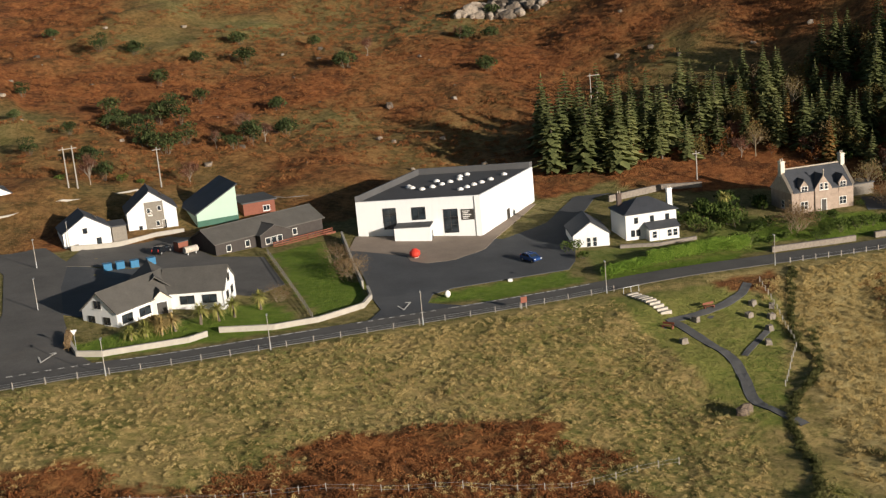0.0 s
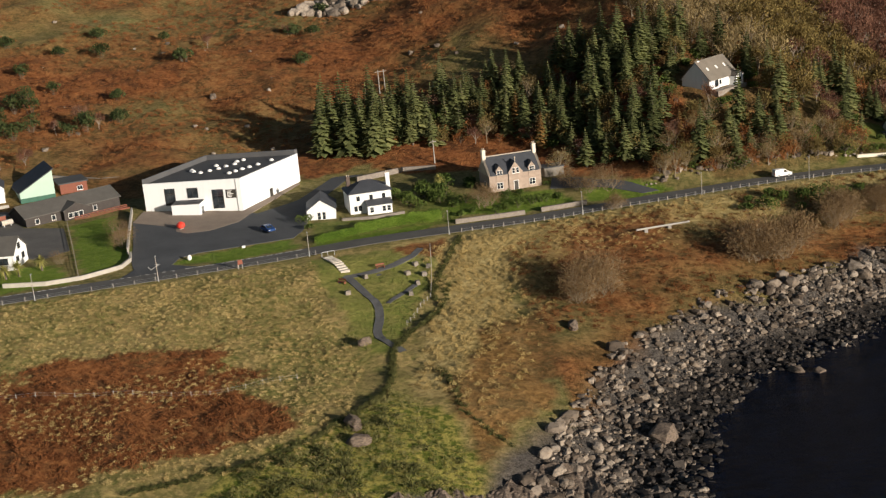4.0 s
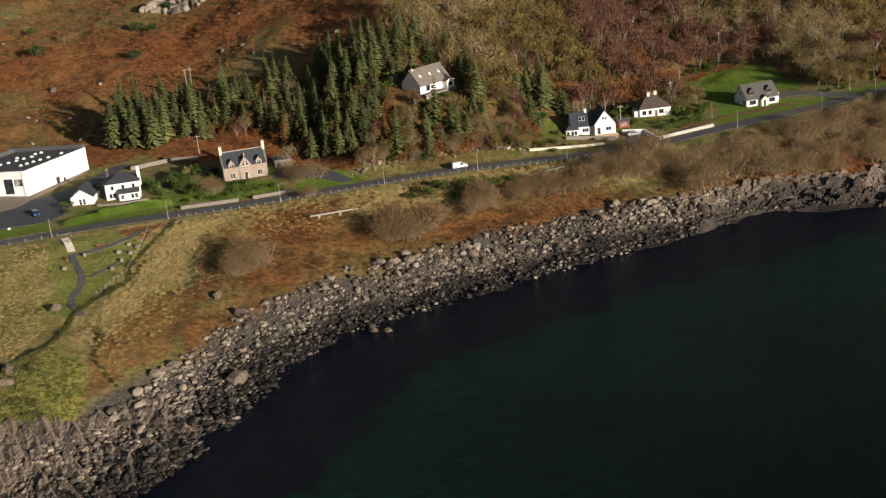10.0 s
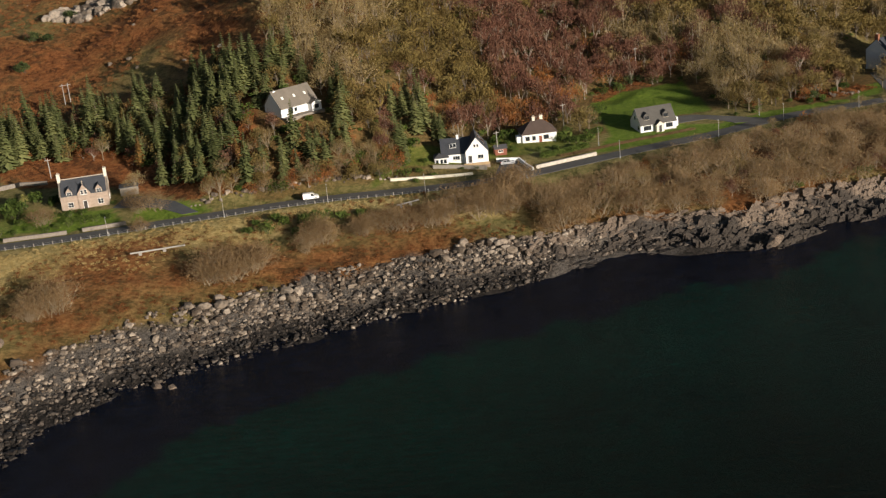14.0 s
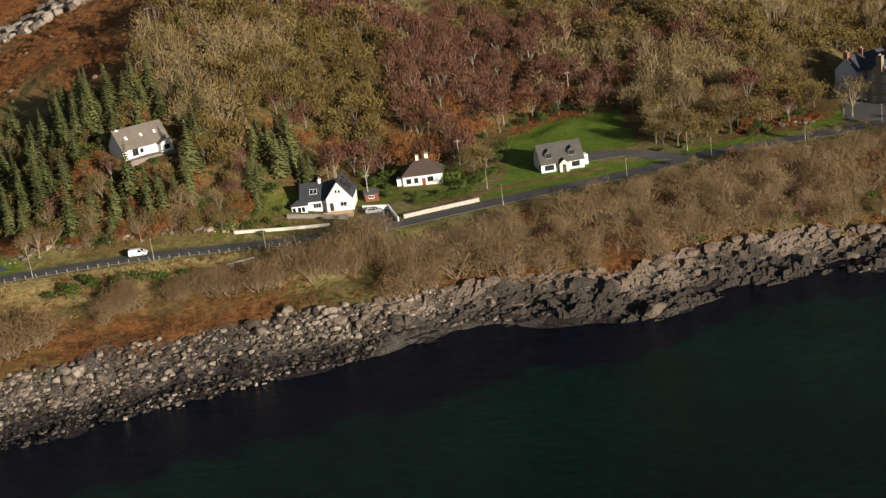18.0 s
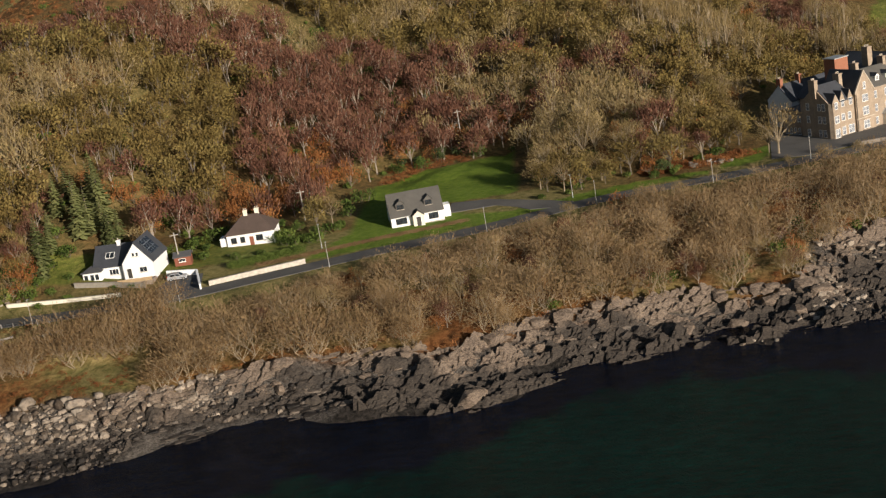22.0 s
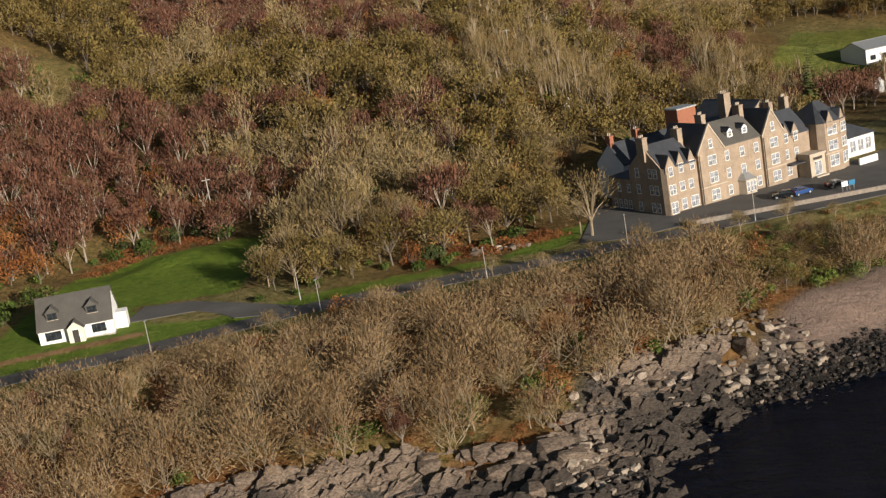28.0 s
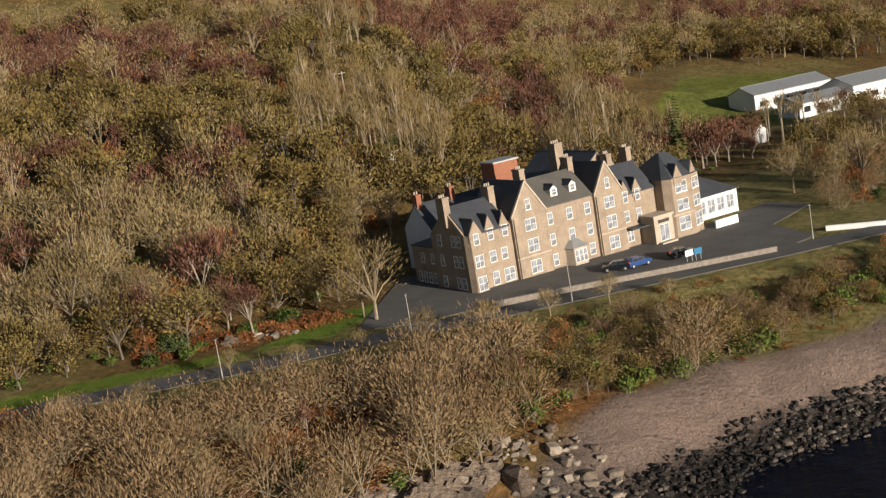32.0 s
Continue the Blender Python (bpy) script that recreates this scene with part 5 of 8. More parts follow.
# walls and fences of the village
low_wall("garden_wall", [(-57.5, 247), (-55, 240.5), (-51.5, 240), (-40, 244.5), (-37.6, 247)], 0.75, 0.35, BLOCKWALL, "low pale garden wall with flat coping")
low_wall("garden_wall", [(-36, 248.5), (-28, 249), (-21.5, 251.8), (-14.6, 257.5), (-13.2, 261.5), (-13.6, 266)], 0.75, 0.35, BLOCKWALL, "low pale garden wall with flat coping")
low_wall("hall_wall", [(-14.3, 267), (-15.5, 280), (-17, 300)], 1.3, 0.3, BLOCKWALL, "grey block boundary wall")
low_wall("village_wall", [(-92, 312), (-80, 317.5), (-70, 326), (-58, 333)], 1.9, 0.4, BLOCKWALL, "long grey retaining wall below the hill")
low_wall("yard_wall", [(-66, 298.5), (-58, 302.5), (-52, 309), (-47, 311)], 0.9, 0.3, BLOCKWALL, "low grey yard wall")
low_wall("hill_wall", [(-44, 332), (-28, 328), (-12, 330)], 1.1, 0.6, DRYSTONE, "rough stone wall below the hill")
low_wall("lane_wall", [(36, 312), (48, 317), (56, 316)], 1.2, 0.5, DRYSTONE, "stone wall beside the lane")


def board_fence(name, line, h, gap, mat, label, rails=2, wires=False, post_w=0.1, lift=0.0, group=""):
    """Posts with rails or wires between them, along the ground."""
    p = np.array(line, float)
    d = np.r_[0, np.cumsum(np.linalg.norm(np.diff(p, axis=0), axis=1))]
    s = np.arange(0, d[-1], gap)
    x, y = np.interp(s, d, p[:, 0]), np.interp(s, d, p[:, 1])
    z = ground(x, y) + lift
    ob = empty(name, x[0], y[0], z[0], 0, label, "fence", group)
    for k in range(len(s)):
        post = new("post", shared(("post", h, post_w, mat.name), lambda: boxes((-post_w / 2, -post_w / 2, -0.4, post_w / 2, post_w / 2, h)), mat))
        post.parent, post.location = ob, (x[k] - x[0], y[k] - y[0], z[k] - z[0])
    for r in range(rails):
        bm = bmesh.new()
        zz, t = h * (r + 0.7) / rails * 0.95, 0.012 if wires else 0.05
        for k in range(len(s) - 1):
            tube(bm, (x[k] - x[0], y[k] - y[0], z[k] - z[0] + zz), (x[k + 1] - x[0], y[k + 1] - y[0], z[k + 1] - z[0] + zz), t, t, 4)
        part("wire" if wires else "rail", bm, GALV if wires else mat, ob)
    return ob


board_fence("lawn_fence", [(-30.5, 292), (-26.5, 273), (-22.3, 252.6)], 1.2, 1.9, GREYWOOD, "grey timber fence beside the lawn", 3)
board_fence("roadside_fence", [road_point(x, -3.4) for x in np.arange(-66, 26, 3.0)], 1.0, 4.1, POST, "roadside fence of pale posts and wire", 3, True)
board_fence("roadside_fence", [road_point(x, -3.4) for x in np.arange(55, 192, 3.0)], 0.95, 2.35, POST, "roadside fence of pale posts and thin steel rails", 2, True, 0.13)
board_fence("field_fence", [(-60, 196), (-20, 197), (6, 196), (22, 203)], 0.9, 3.0, POST, "old wire fence across the field", 2, True)
board_fence("garden_fence", [(48, 257), (47, 246), (45.5, 234), (39, 221)], 0.9, 1.8, POST, "wire fence beside the memorial garden", 2, True)


# ---- cottage and stone house ----
def cottage():
    ob = empty("cottage", 33.1, 284.5, 16.3, 8, "white two-storey cottage with a hipped slate roof", "house")
    L, D, h = 9.6, 7.5, 4.9
    part("wall", boxes((0, 0, -1, L, D, h)), WHITE, ob)
    part("roof", hip_roof(0, 0, L, D, h, 7.1), SLATE, ob)
    por = part("sun_porch", boxes((3.6, -2.0, -1, 9.2, 0, 2.2)), WHITE, ob)
    bm = bmesh.new()
    solid(bm, [(3.4, -2.3, 2.2), (9.4, -2.3, 2.2), (9.4, 0, 3.1), (3.4, 0, 3.1)], [(3.4, -2.3, 2.35), (9.4, -2.3, 2.35), (9.4, 0, 3.25), (3.4, 0, 3.25)])
    part("porch_roof", bm, SLATE, por)
    for x in (4.1, 6.9, 8.0):
        window(por, pose(x, -2.012, 0.6), 0.9, 1.3, FRAMEWHITE, 1, 2)
    door(por, pose(5.5, -2.015, 0), 0.9, 2.0, FRAMEWHITE)
    for x in (0.9, 1.9):
        window(ob, on_wall("f", x, 0.9, L, D), 0.75, 1.2, FRAMEDARK, 1, 2)
    for x in (1.6, 4.6, 7.5):
        window(ob, on_wall("f", x, 3.2, L, D), 0.75, 1.1, FRAMEDARK, 1, 2)
    window(ob, on_wall("r", 2, 0.9, L, D), 0.8, 1.2, FRAMEWHITE, 1, 2)
    chimney(ob, 9.7, 3.2, 3, 8.2, 0.9, 0.7, WHITE)
    chimney(ob, 1.0, 5.5, 4, 7.9, 0.8, 0.7, BROWNTILE)
    sh = empty("garden_house", 23.3, 283.0, 16.2, -2, "small white gabled outhouse", "outbuilding")
    part("wall", gable_body(0, 0, 6.4, 9, 2.7, 4.9, "y"), WHITE, sh)
    part("roof", gable_roof(0, 0, 6.4, 9, 2.7, 4.9, "y", 0.25, 0.15), SLATE, sh)
    window(sh, pose(2.3, -0.012, 0.5), 0.8, 1.7, FRAMEWHITE, 1, 2)
    window(sh, pose(3.4, -0.012, 0.5), 0.8, 1.7, FRAMEWHITE, 1, 2)
    part("timber_deck", boxes((0.4, -2.2, -1.0, 6.4, -0.05, 0.1)), TIMBER, sh)
    low_wall("terrace_wall", [(31, 280.5), (38, 280), (45, 282)], 0.5, 0.5, DRYSTONE, "low rough terrace wall with planting")


cottage()


def stone_house():
    ob = empty("stone_house", 66.0, 292.0, 15.9, 10, "pink stone house with slate roof and gabled dormers", "house")
    L, D, h, rd = 12.8, 7.6, 4.4, 8.0
    part("wall", gable_body(0, 0, L, D, h, rd), STONE, ob)
    part("roof", gable_roof(0, 0, L, D, h, rd, "x", 0.2, -0.3), SLATE, ob)
    for x in (0, L):
        bm = bmesh.new()
        m = D / 2
        solid(bm, [(x - 0.2, -0.2, h - 0.1), (x - 0.2, m, rd - 0.05), (x - 0.2, D + 0.2, h - 0.1)], [(x + 0.2, -0.2, h + 0.32), (x + 0.2, m, rd + 0.35), (x + 0.2, D + 0.2, h + 0.32)])
        part("skew", bm, QUOIN, ob)
    part("ridge", boxes((0.2, D / 2 - 0.14, rd + 0.12, L - 0.2, D / 2 + 0.14, rd + 0.36)), QUOIN, ob)
    for x in (0.15, L - 0.15):
        chimney(ob, x, D / 2, rd - 1, rd + 1.9, 0.8, 1.1, CREAM, 2)
    part("centre_gable", gable_body(4.7, -0.25, 8.2, 3.2, 4.6, 7.0, "y"), STONE, ob)
    part("gable_roof", gable_roof(4.7, -0.1, 8.2, 3.2, 4.6, 7.0, "y", 0.1, 0.05, 0.1), SLATE, ob)
    bm = bmesh.new()
    tube(bm, (6.45, -0.2, 7.0), (6.45, -0.2, 7.9), 0.12, 0.1, 6)
    tube(bm, (6.45, -0.2, 7.9), (6.45, -0.2, 8.2), 0.22, 0.08, 6)
    part("finial", bm, QUOIN, ob)
    for x in (1.7, 9.7):
        dormer(ob, x, -0.1, 4.1, 1.7, 1.3, SLATE, STONE, 2.6, 1.1, FRAMEWHITE, 2)
        window(ob, on_wall("f", x + 0.1, 1.0, L, D), 1.5, 1.5, FRAMEWHITE, 2, 2)
    for x in (5.6, 6.6):
        window(ob, pose(x, -0.262, 4.3), 0.75, 1.3, FRAMEWHITE, 1, 2)
    door(ob, pose(5.95, -0.265, 0.2), 1.0, 2.3, FRAMEDARK)
    window(ob, on_wall("l", 3.6, 1.2, L, D), 0.9, 1.4, FRAMEWHITE, 1, 2)
    window(ob, on_wall("r", 3.6, 1.2, L, D), 0.9, 1.4, FRAMEWHITE, 1, 2)
    sh = empty("garden_shed", 80.5, 300, 16.6, 12, "low grey-blue garden shed", "shed")
    part("wall", boxes((0, 0, -0.8, 5, 4, 2.2)), GREYWOOD, sh)
    part("roof", boxes((-0.2, -0.2, 2.203, 5.2, 4.2, 2.4)), MEMBRANE, sh)


stone_house()
low_wall("road_wall", [road_point(x, 4.4) for x in (56, 62, 68, 72)], 0.9, 0.5, DRYSTONE, "stone wall along the road")
low_wall("road_wall", [road_point(x, 4.4) for x in (76, 82, 87)], 0.9, 0.5, DRYSTONE, "stone wall along the road")

# ---- houses along the bay ----
def bay_house():
    ob = empty("bay_house", 169.3, 304.6, 14.4, 0, "white house with slate roof, gabled wing and solar panels", "house")
    part("wall", gable_body(1.5, 0.8, 10, 8.3, 2.9, 6.3), WHITE, ob)
    part("roof", gable_roof(1.5, 0.8, 10, 8.3, 2.9, 6.3, "x", 0.3, 0.2), SLATE, ob)
    part("gable_wing", gable_body(8.2, -0.8, 14.6, 8.8, 3.3, 7.3, "y"), WHITE, ob)
    part("wing_roof", gable_roof(8.2, -0.8, 14.6, 8.8, 3.3, 7.3, "y", 0.25, 0.15), SLATE, ob)
    k = 4.0 / 3.2
    pan = part("solar_array", boxes((0, 0, 0, 3.6, 5.2, 0.06)), SOLAR, ob)
    pan.matrix_local = Matrix.Translation((11.75, 1.0, 7.15)) @ pose(0, 0, 0, 0, math.degrees(math.atan(k)), 0)
    for r in range(4):
        for c in range(3):
            f = part("panel_frame", boxes((0.05 + c * 1.18, 0.05 + r * 1.3, 0.063, 1.2 + c * 1.18, 0.09 + r * 1.3, 0.075), (0.05 + c * 1.18, 0.05 + r * 1.3, 0.063, 0.09 + c * 1.18, 1.3 + r * 1.3, 0.075)), GALV, pan)
    m = part("roof_window", boxes((0, 0, 0, 1.7, 1.3, 0.1)), GLASS, ob)
    kk = 3.4 / 3.75
    m.matrix_local = Matrix.Translation((4.0, 2.0, 4.28)) @ pose(0, 0, 0, math.degrees(math.atan(kk)), 0, 0)
    part("roof_window_frame", boxes((-0.08, -0.08, 0.0, 0, 1.38, 0.14), (1.7, -0.08, 0, 1.78, 1.38, 0.14), (0, -0.08, 0, 1.7, 0, 0.14), (0, 1.3, 0, 1.7, 1.38, 0.14), (0.81, 0, 0, 0.89, 1.3, 0.14)), FRAMEWHITE, m)
    sun_r = part("sun_room", boxes((-0.6, -0.6, -0.8, 3.2, 3.6, 2.3)), WHITE, ob)
    bm = hip_roof(-0.6, -0.6, 3.2, 3.6, 2.3, 3.3, 0.3, 1.6)
    part("sun_room_roof", bm, MEMBRANE, sun_r)
    for x in (0.0, 1.3, 2.3):
        window(sun_r, pose(-0.4 + x, -0.612, 0.7), 0.9, 1.3, FRAMEWHITE)
    window(sun_r, pose(-0.612, 2.6, 0.7, 0, 0, -90), 1.2, 1.3, FRAMEWHITE)
    window(ob, pose(4.6, 0.788, 1.0), 2.0, 1.2, FRAMEWHITE, 3, 1)
    window(ob, pose(11.6, -0.812, 1.2), 1.6, 1.1, FRAMEWHITE, 2, 1)
    door(ob, pose(9.0, -0.815, 0.2), 0.9, 2.0, FRAMEDARK)
    window(ob, pose(10.6, -0.812, 4.6), 0.6, 0.8, FRAMEWHITE)
    window(ob, pose(11.4, -0.812, 4.6), 0.6, 0.8, FRAMEWHITE)
    part("terrace", boxes((7.5, -3.6, -1.5, 14.8, -0.8, 0.05)), PAVING, ob)
    part("terrace_rail", boxes((7.5, -3.65, 0.05, 14.8, -3.55, 0.75)), TIMBER, ob)
    chimney(ob, 6.4, 4.5, 5.2, 7.3, 0.7, 0.6, WHITE, 1)


bay_house()
low_wall("bay_wall", [road_point(x, 7.6) for x in (156, 162, 168, 174, 180)], 0.6, 0.45, CREAM, "uneven whitewashed stone wall above the road")
low_wall("drive_wall", [(186, 304.5), (192.5, 304), (195.5, 295)], 1.1, 0.35, WHITE, "white rendered drive wall with piers")
low_wall("hedge_wall", [road_point(x, 3.8) for x in (198, 205, 212, 216)], 0.9, 0.5, PALEWALL, "pale stone wall below the hipped cottage")
low_wall("terrace_edge", [(168, 300.5), (176, 301), (183, 299.5)], 0.9, 0.4, GREYWOOD, "grey sleeper wall below the house")

shed = empty("garden_shed", 186.2, 310.2, gz(186.2, 310.2), 8, "small brown timber garden shed", "shed")
part("wall", gable_body(0, 0, 3.4, 2.4, 1.9, 2.5), REDWOOD, shed)
part("roof", gable_roof(0, 0, 3.4, 2.4, 1.9, 2.5), MEMBRANE, shed)
window(shed, on_wall("f", 0.9, 0.8, 3.4, 2.4), 1.4, 0.7, FRAMEWHITE, 2, 1)


def hip_cottage():
    ob = empty("hip_cottage", 195.0, 320.3, 14.0, 4, "small white cottage with a brown hipped roof", "house")
    L, D, h = 10.2, 8.0, 2.7
    part("wall", boxes((0, 0, -0.8, L, D, h)), WHITE, ob)
    part("roof", hip_roof(0, 0, L, D, h, 6.0, 0.35, 3.8), BROWNTILE, ob)
    part("side_porch", boxes((-1.6, 0.6, -0.8, -0.003, 3.4, 2.2)), WHITE, ob)
    for x, w in ((0.9, 1.2), (2.9, 1.0), (6.3, 1.5)):
        window(ob, on_wall("f", x, 0.9, L, D), w, 1.25, FRAMEDARK, 2, 1)
    door(ob, pose(4.9, -0.015, 0), 0.9, 2.0, REDWOOD)
    chimney(ob, 4.2, 4, 5.4, 7.0, 0.8, 0.6, CREAM)
    chimney(ob, 6.6, 4.6, 4.6, 7.0, 0.9, 0.6, CREAM)


hip_cottage()


def lawn_house():
    ob = empty("lawn_house", 230.3, 323.0, 12.7, 13, "white house with grey roof, two dormers and a porch", "house")
    L, D, h, rd = 11.4, 7.8, 2.7, 6.6
    part("wall", gable_body(0, 0, L, D, h, rd), WHITE, ob)
    part("roof", gable_roof(0, 0, L, D, h, rd, "x", 0.4, 0.15), TILE, ob)
    for x in (1.5, 7.6):
        dormer(ob, x, 0.9, 3.6, 1.9, 1.25, TILE, TILE, 3.0, 0.8, FRAMEDARK, 2)
    p = part("front_porch", gable_body(4.6, -1.3, 7.0, 0.1, 2.3, 3.3, "y"), CREAM, ob)
    part("porch_roof", gable_roof(4.6, -1.3, 7.0, 1.4, 2.3, 3.3, "y", 0.2, 0.2, 0.1), TILE, p)
    door(p, pose(5.3, -1.315, 0), 0.95, 2.05, FRAMEDARK)
    window(ob, on_wall("f", 1.0, 0.75, L, D), 2.4, 1.35, FRAMEDARK, 3, 1)
    window(ob, on_wall("f", 8.1, 0.75, L, D), 2.1, 1.35, FRAMEDARK, 3, 1)
    window(ob, on_wall("l", 4.4, 3.6, L, D), 1.0, 1.2, FRAMEWHITE)
    window(ob, on_wall("l", 2.0, 0.9, L, D), 0.8, 1.2, FRAMEDARK)
    part("side_porch", boxes((L + 0.003, 2.6, -0.8, L + 1.8, 5.4, 2.6)), WHITE, ob)
    part("base_course", boxes((-0.03, -0.04, -0.9, L + 0.03, D + 0.04, 0.22)), BLOCKWALL, ob)


lawn_house()


def hill_house():
    ob = empty("hill_house", 126.4, 315.0, 30.7, 41, "white house among the trees with a brown tiled roof", "house")
    L, D, h, rd = 13.0, 8.0, 2.8, 7.0
    part("wall", gable_body(0, 0, L, D, h, rd), WHITE, ob)
    part("roof", gable_roof(0, 0, L, D, h, rd, "x", 0.5, 0.3), PALETILE, ob)
    part("cross_wing", gable_body(9.6, -2.0, 13.0, 1, 2.3, 3.2, "y", -0.3), WHITE, ob)
    part("wing_roof", gable_roof(9.6, -2.0, 13.0, 3.0, 2.3, 3.2, "y", 0.3, 0.2), PALETILE, ob)
    window(ob, pose(10.6, -2.012, 0.6), 1.4, 1.2, FRAMEDARK, 2, 1)
    window(ob, on_wall("f", 2.6, 0.5, L, D), 1.6, 1.8, FRAMEDARK, 2, 1)
    window(ob, on_wall("f", 4.6, 0.8, L, D), 1.1, 1.2, FRAMEWHITE, 1, 1)
    for x in (2.0, 6.2, 10.0):
        m = part("roof_window", boxes((0, 0, 0, 0.7, 1.0, 0.08)), FRAMEWHITE, ob)
        m.matrix_local = Matrix.Translation((x, 1.6, 4.6)) @ pose(0, 0, 0, 46.4, 0, 0)
    chimney(ob, 1.0, 4, 5.6, 7.2, 0.8, 0.6, WHITE, 1)
    part("plinth", boxes((-0.2, -2.6, -1.4, L + 0.6, D, -0.05)), DRYSTONE, ob)


hill_house()


# ---- the sandstone hotel ----
def hotel():
    ob = empty("hotel", 329.7, 363.5, 9.7, 35.6, "brown sandstone hotel with slate roofs, gables and tower", "hotel")
    S, Q = HOTELSTONE, QUOIN

    def sash(x, y, z, w=1.05, h=1.75, nx=1, m=None):
        return window(ob, m if m is not None else pose(x, y - 0.012, z), w, h, FRAMEWHITE, nx, 2)

    # corner block
    part("corner_block", gable_body(0, 0, 8.2, 9.0, 8.8, 12.6, "x", -1.5), S, ob)
    part("corner_roof", gable_roof(0, 0, 8.2, 9.0, 8.8, 12.6, "x", 0.2, -0.3), SLATE, ob)
    for x, z0 in ((0.1, 10), (8.2, 10)):
        chimney(ob, x, 4.5, z0, 14.4, 1.1, 1.9, S, 3)
    bm = bmesh.new()
    solid(bm, [(0.3, -1.0, -1), (2.3, -1.0, -1), (2.9, 0.1, -1), (-0.1, 0.1, -1)], [(0.3, -1.0, 8.9), (2.3, -1.0, 8.9), (2.9, 0.1, 8.9), (-0.1, 0.1, 8.9)])
    part("corner_bay", bm, S, ob)
    for x, y, w in ((0.2, -1.0, 2.2), (3.6, -0.05, 1.7), (6.2, -0.05, 1.7)):
        g = part("gablet", gable_body(x, y, x + w, 2.4, 9.0, 11.0, "y", 8.0), S, ob)
        part("gablet_roof", gable_roof(x, y + 0.15, x + w, 3.0, 9.0, 11.0, "y", 0.05, 0.0, 0.1), SLATE, g)
        window(g, pose(x + w / 2 - 0.5, y - 0.012, 7.4), 1.0, 1.7, FRAMEWHITE, 1, 2)
    for z in (0.7, 4.1):
        sash(0.55, -1.0, z, 1.5, 2.1 if z < 1 else 1.8, 2)
        sash(3.8, 0, z, 1.2, 2.0 if z < 1 else 1.7)
        sash(5.9, 0, z, 1.9 if z < 1 else 1.1, 2.0 if z < 1 else 1.7, 2 if z < 1 else 1)
    for y in (1.2, 2.6, 6.2):
        for z in (0.9, 4.1, 7.1):
            sash(0, 0, 0, 1.0, 1.7, 1, pose(-0.012, y + 1.0, z, 0, 0, -90))
    part("side_wing", boxes((0.6, 9.0, -1.5, 8.2, 16.0, 6.4)), S, ob)
    part("side_wing_roof", hip_roof(0.6, 9.0, 8.2, 16.0, 6.4, 7.6, 0.15, 2.5), SLATE, ob)
    for y in (10.0, 11.4, 12.8, 14.2):
        sash(0, 0, 0, 0.8, 1.6, 1, pose(0.588, y + 0.8, 0.9, 0, 0, -90))
        if y in (10.0, 12.8):
            sash(0, 0, 0, 0.9, 1.5, 1, pose(0.588, y + 0.8, 4.0, 0, 0, -90))

    # two tall gables with the middle range between them
    for x0, x1, pk in ((8.3, 14.6, 14.4), (24.0, 29.4, 14.2)):
        g = part("front_gable", gable_body(x0, -0.5, x1, 10.0, 9.6, pk, "y", -1.5), S, ob)
        part("gable_roof", gable_roof(x0, -0.2, x1, 10.0, 9.6, pk, "y", 0.1, -0.1, 0.14), SLATE, g)
        bm = bmesh.new()
        m = (x0 + x1) / 2
        for sx in (x0 - 0.12, x1 + 0.12):
            solid(bm, [(sx, -0.62, 9.4), (m, -0.62, pk - 0.05), (m, -0.2, pk - 0.05), (sx, -0.2, 9.4)], [(sx, -0.62, 9.85), (m, -0.62, pk + 0.4), (m, -0.2, pk + 0.4), (sx, -0.2, 9.85)])
        part("skew", bm, Q, g)
        for z in (0.8, 4.0, 7.2):
            window(g, pose(m - 1.0, -0.512, z), 2.0, 2.0 if z < 5 else 1.8, FRAMEWHITE, 2, 2)
        window(g, pose(m - 0.45, -0.512, 10.3), 0.9, 1.6, FRAMEWHITE, 1, 2)
        downpipe(g, x0 + 0.2, -0.62, -0.5, 9.4)
        part("string_course", boxes((x0 - 0.02, -0.58, 3.35, x1 + 0.02, -0.5, 3.55)), Q, g)
    part("middle_range", gable_body(14.6, 0, 24.0, 9.0, 9.9, 13.6, "x", -1.5), S, ob)
    part("middle_roof", gable_roof(14.6, 0, 24.0, 9.0, 9.9, 13.6, "x", 0.25, -0.05), TILE, ob)
    for x in (17.0, 20.6):
        dormer(ob, x, 1.0, 10.9, 1.3, 1.2, SLATE, FRAMEWHITE, 2.0, 0.5, FRAMEWHITE, 1)
    for x in (15.0, 18.6, 22.1):
        for z in (0.8, 3.9, 7.1):
            if not (z < 1 and 17 < x < 20):
                sash(x, 0, z, 1.15 if x > 16 else 1.0, 1.8)
    bay = bmesh.new()
    solid(bm := bay, [(17.4, 0.1, -1.2), (17.9, -1.5, -1.2), (20.4, -1.5, -1.2), (20.9, 0.1, -1.2)], [(17.4, 0.1, 2.9), (17.9, -1.5, 2.9), (20.4, -1.5, 2.9), (20.9, 0.1, 2.9)])
    b = part("bay_window", bay, Q, ob)
    bm = bmesh.new()
    solid(bm, [(17.2, 0.0, 2.9), (17.75, -1.7, 2.9), (20.55, -1.7, 2.9), (21.1, 0.0, 2.9)], [(18.2, 0.0, 4.0), (18.5, -0.4, 4.0), (19.8, -0.4, 4.0), (20.1, 0.0, 4.0)])
    part("bay_roof", bm, GALV, b)
    for k in range(3):
        window(b, pose(18.0 + 0.8 * k, -1.512, 0.7), 0.74, 1.9, FRAMEWHITE, 1, 2)
    chimney(ob, 14.6, 5.0, 11, 15.6, 1.0, 1.8, S, 3)
    chimney(ob, 23.9, 5.0, 11, 15.6, 1.0, 1.8, S, 3)

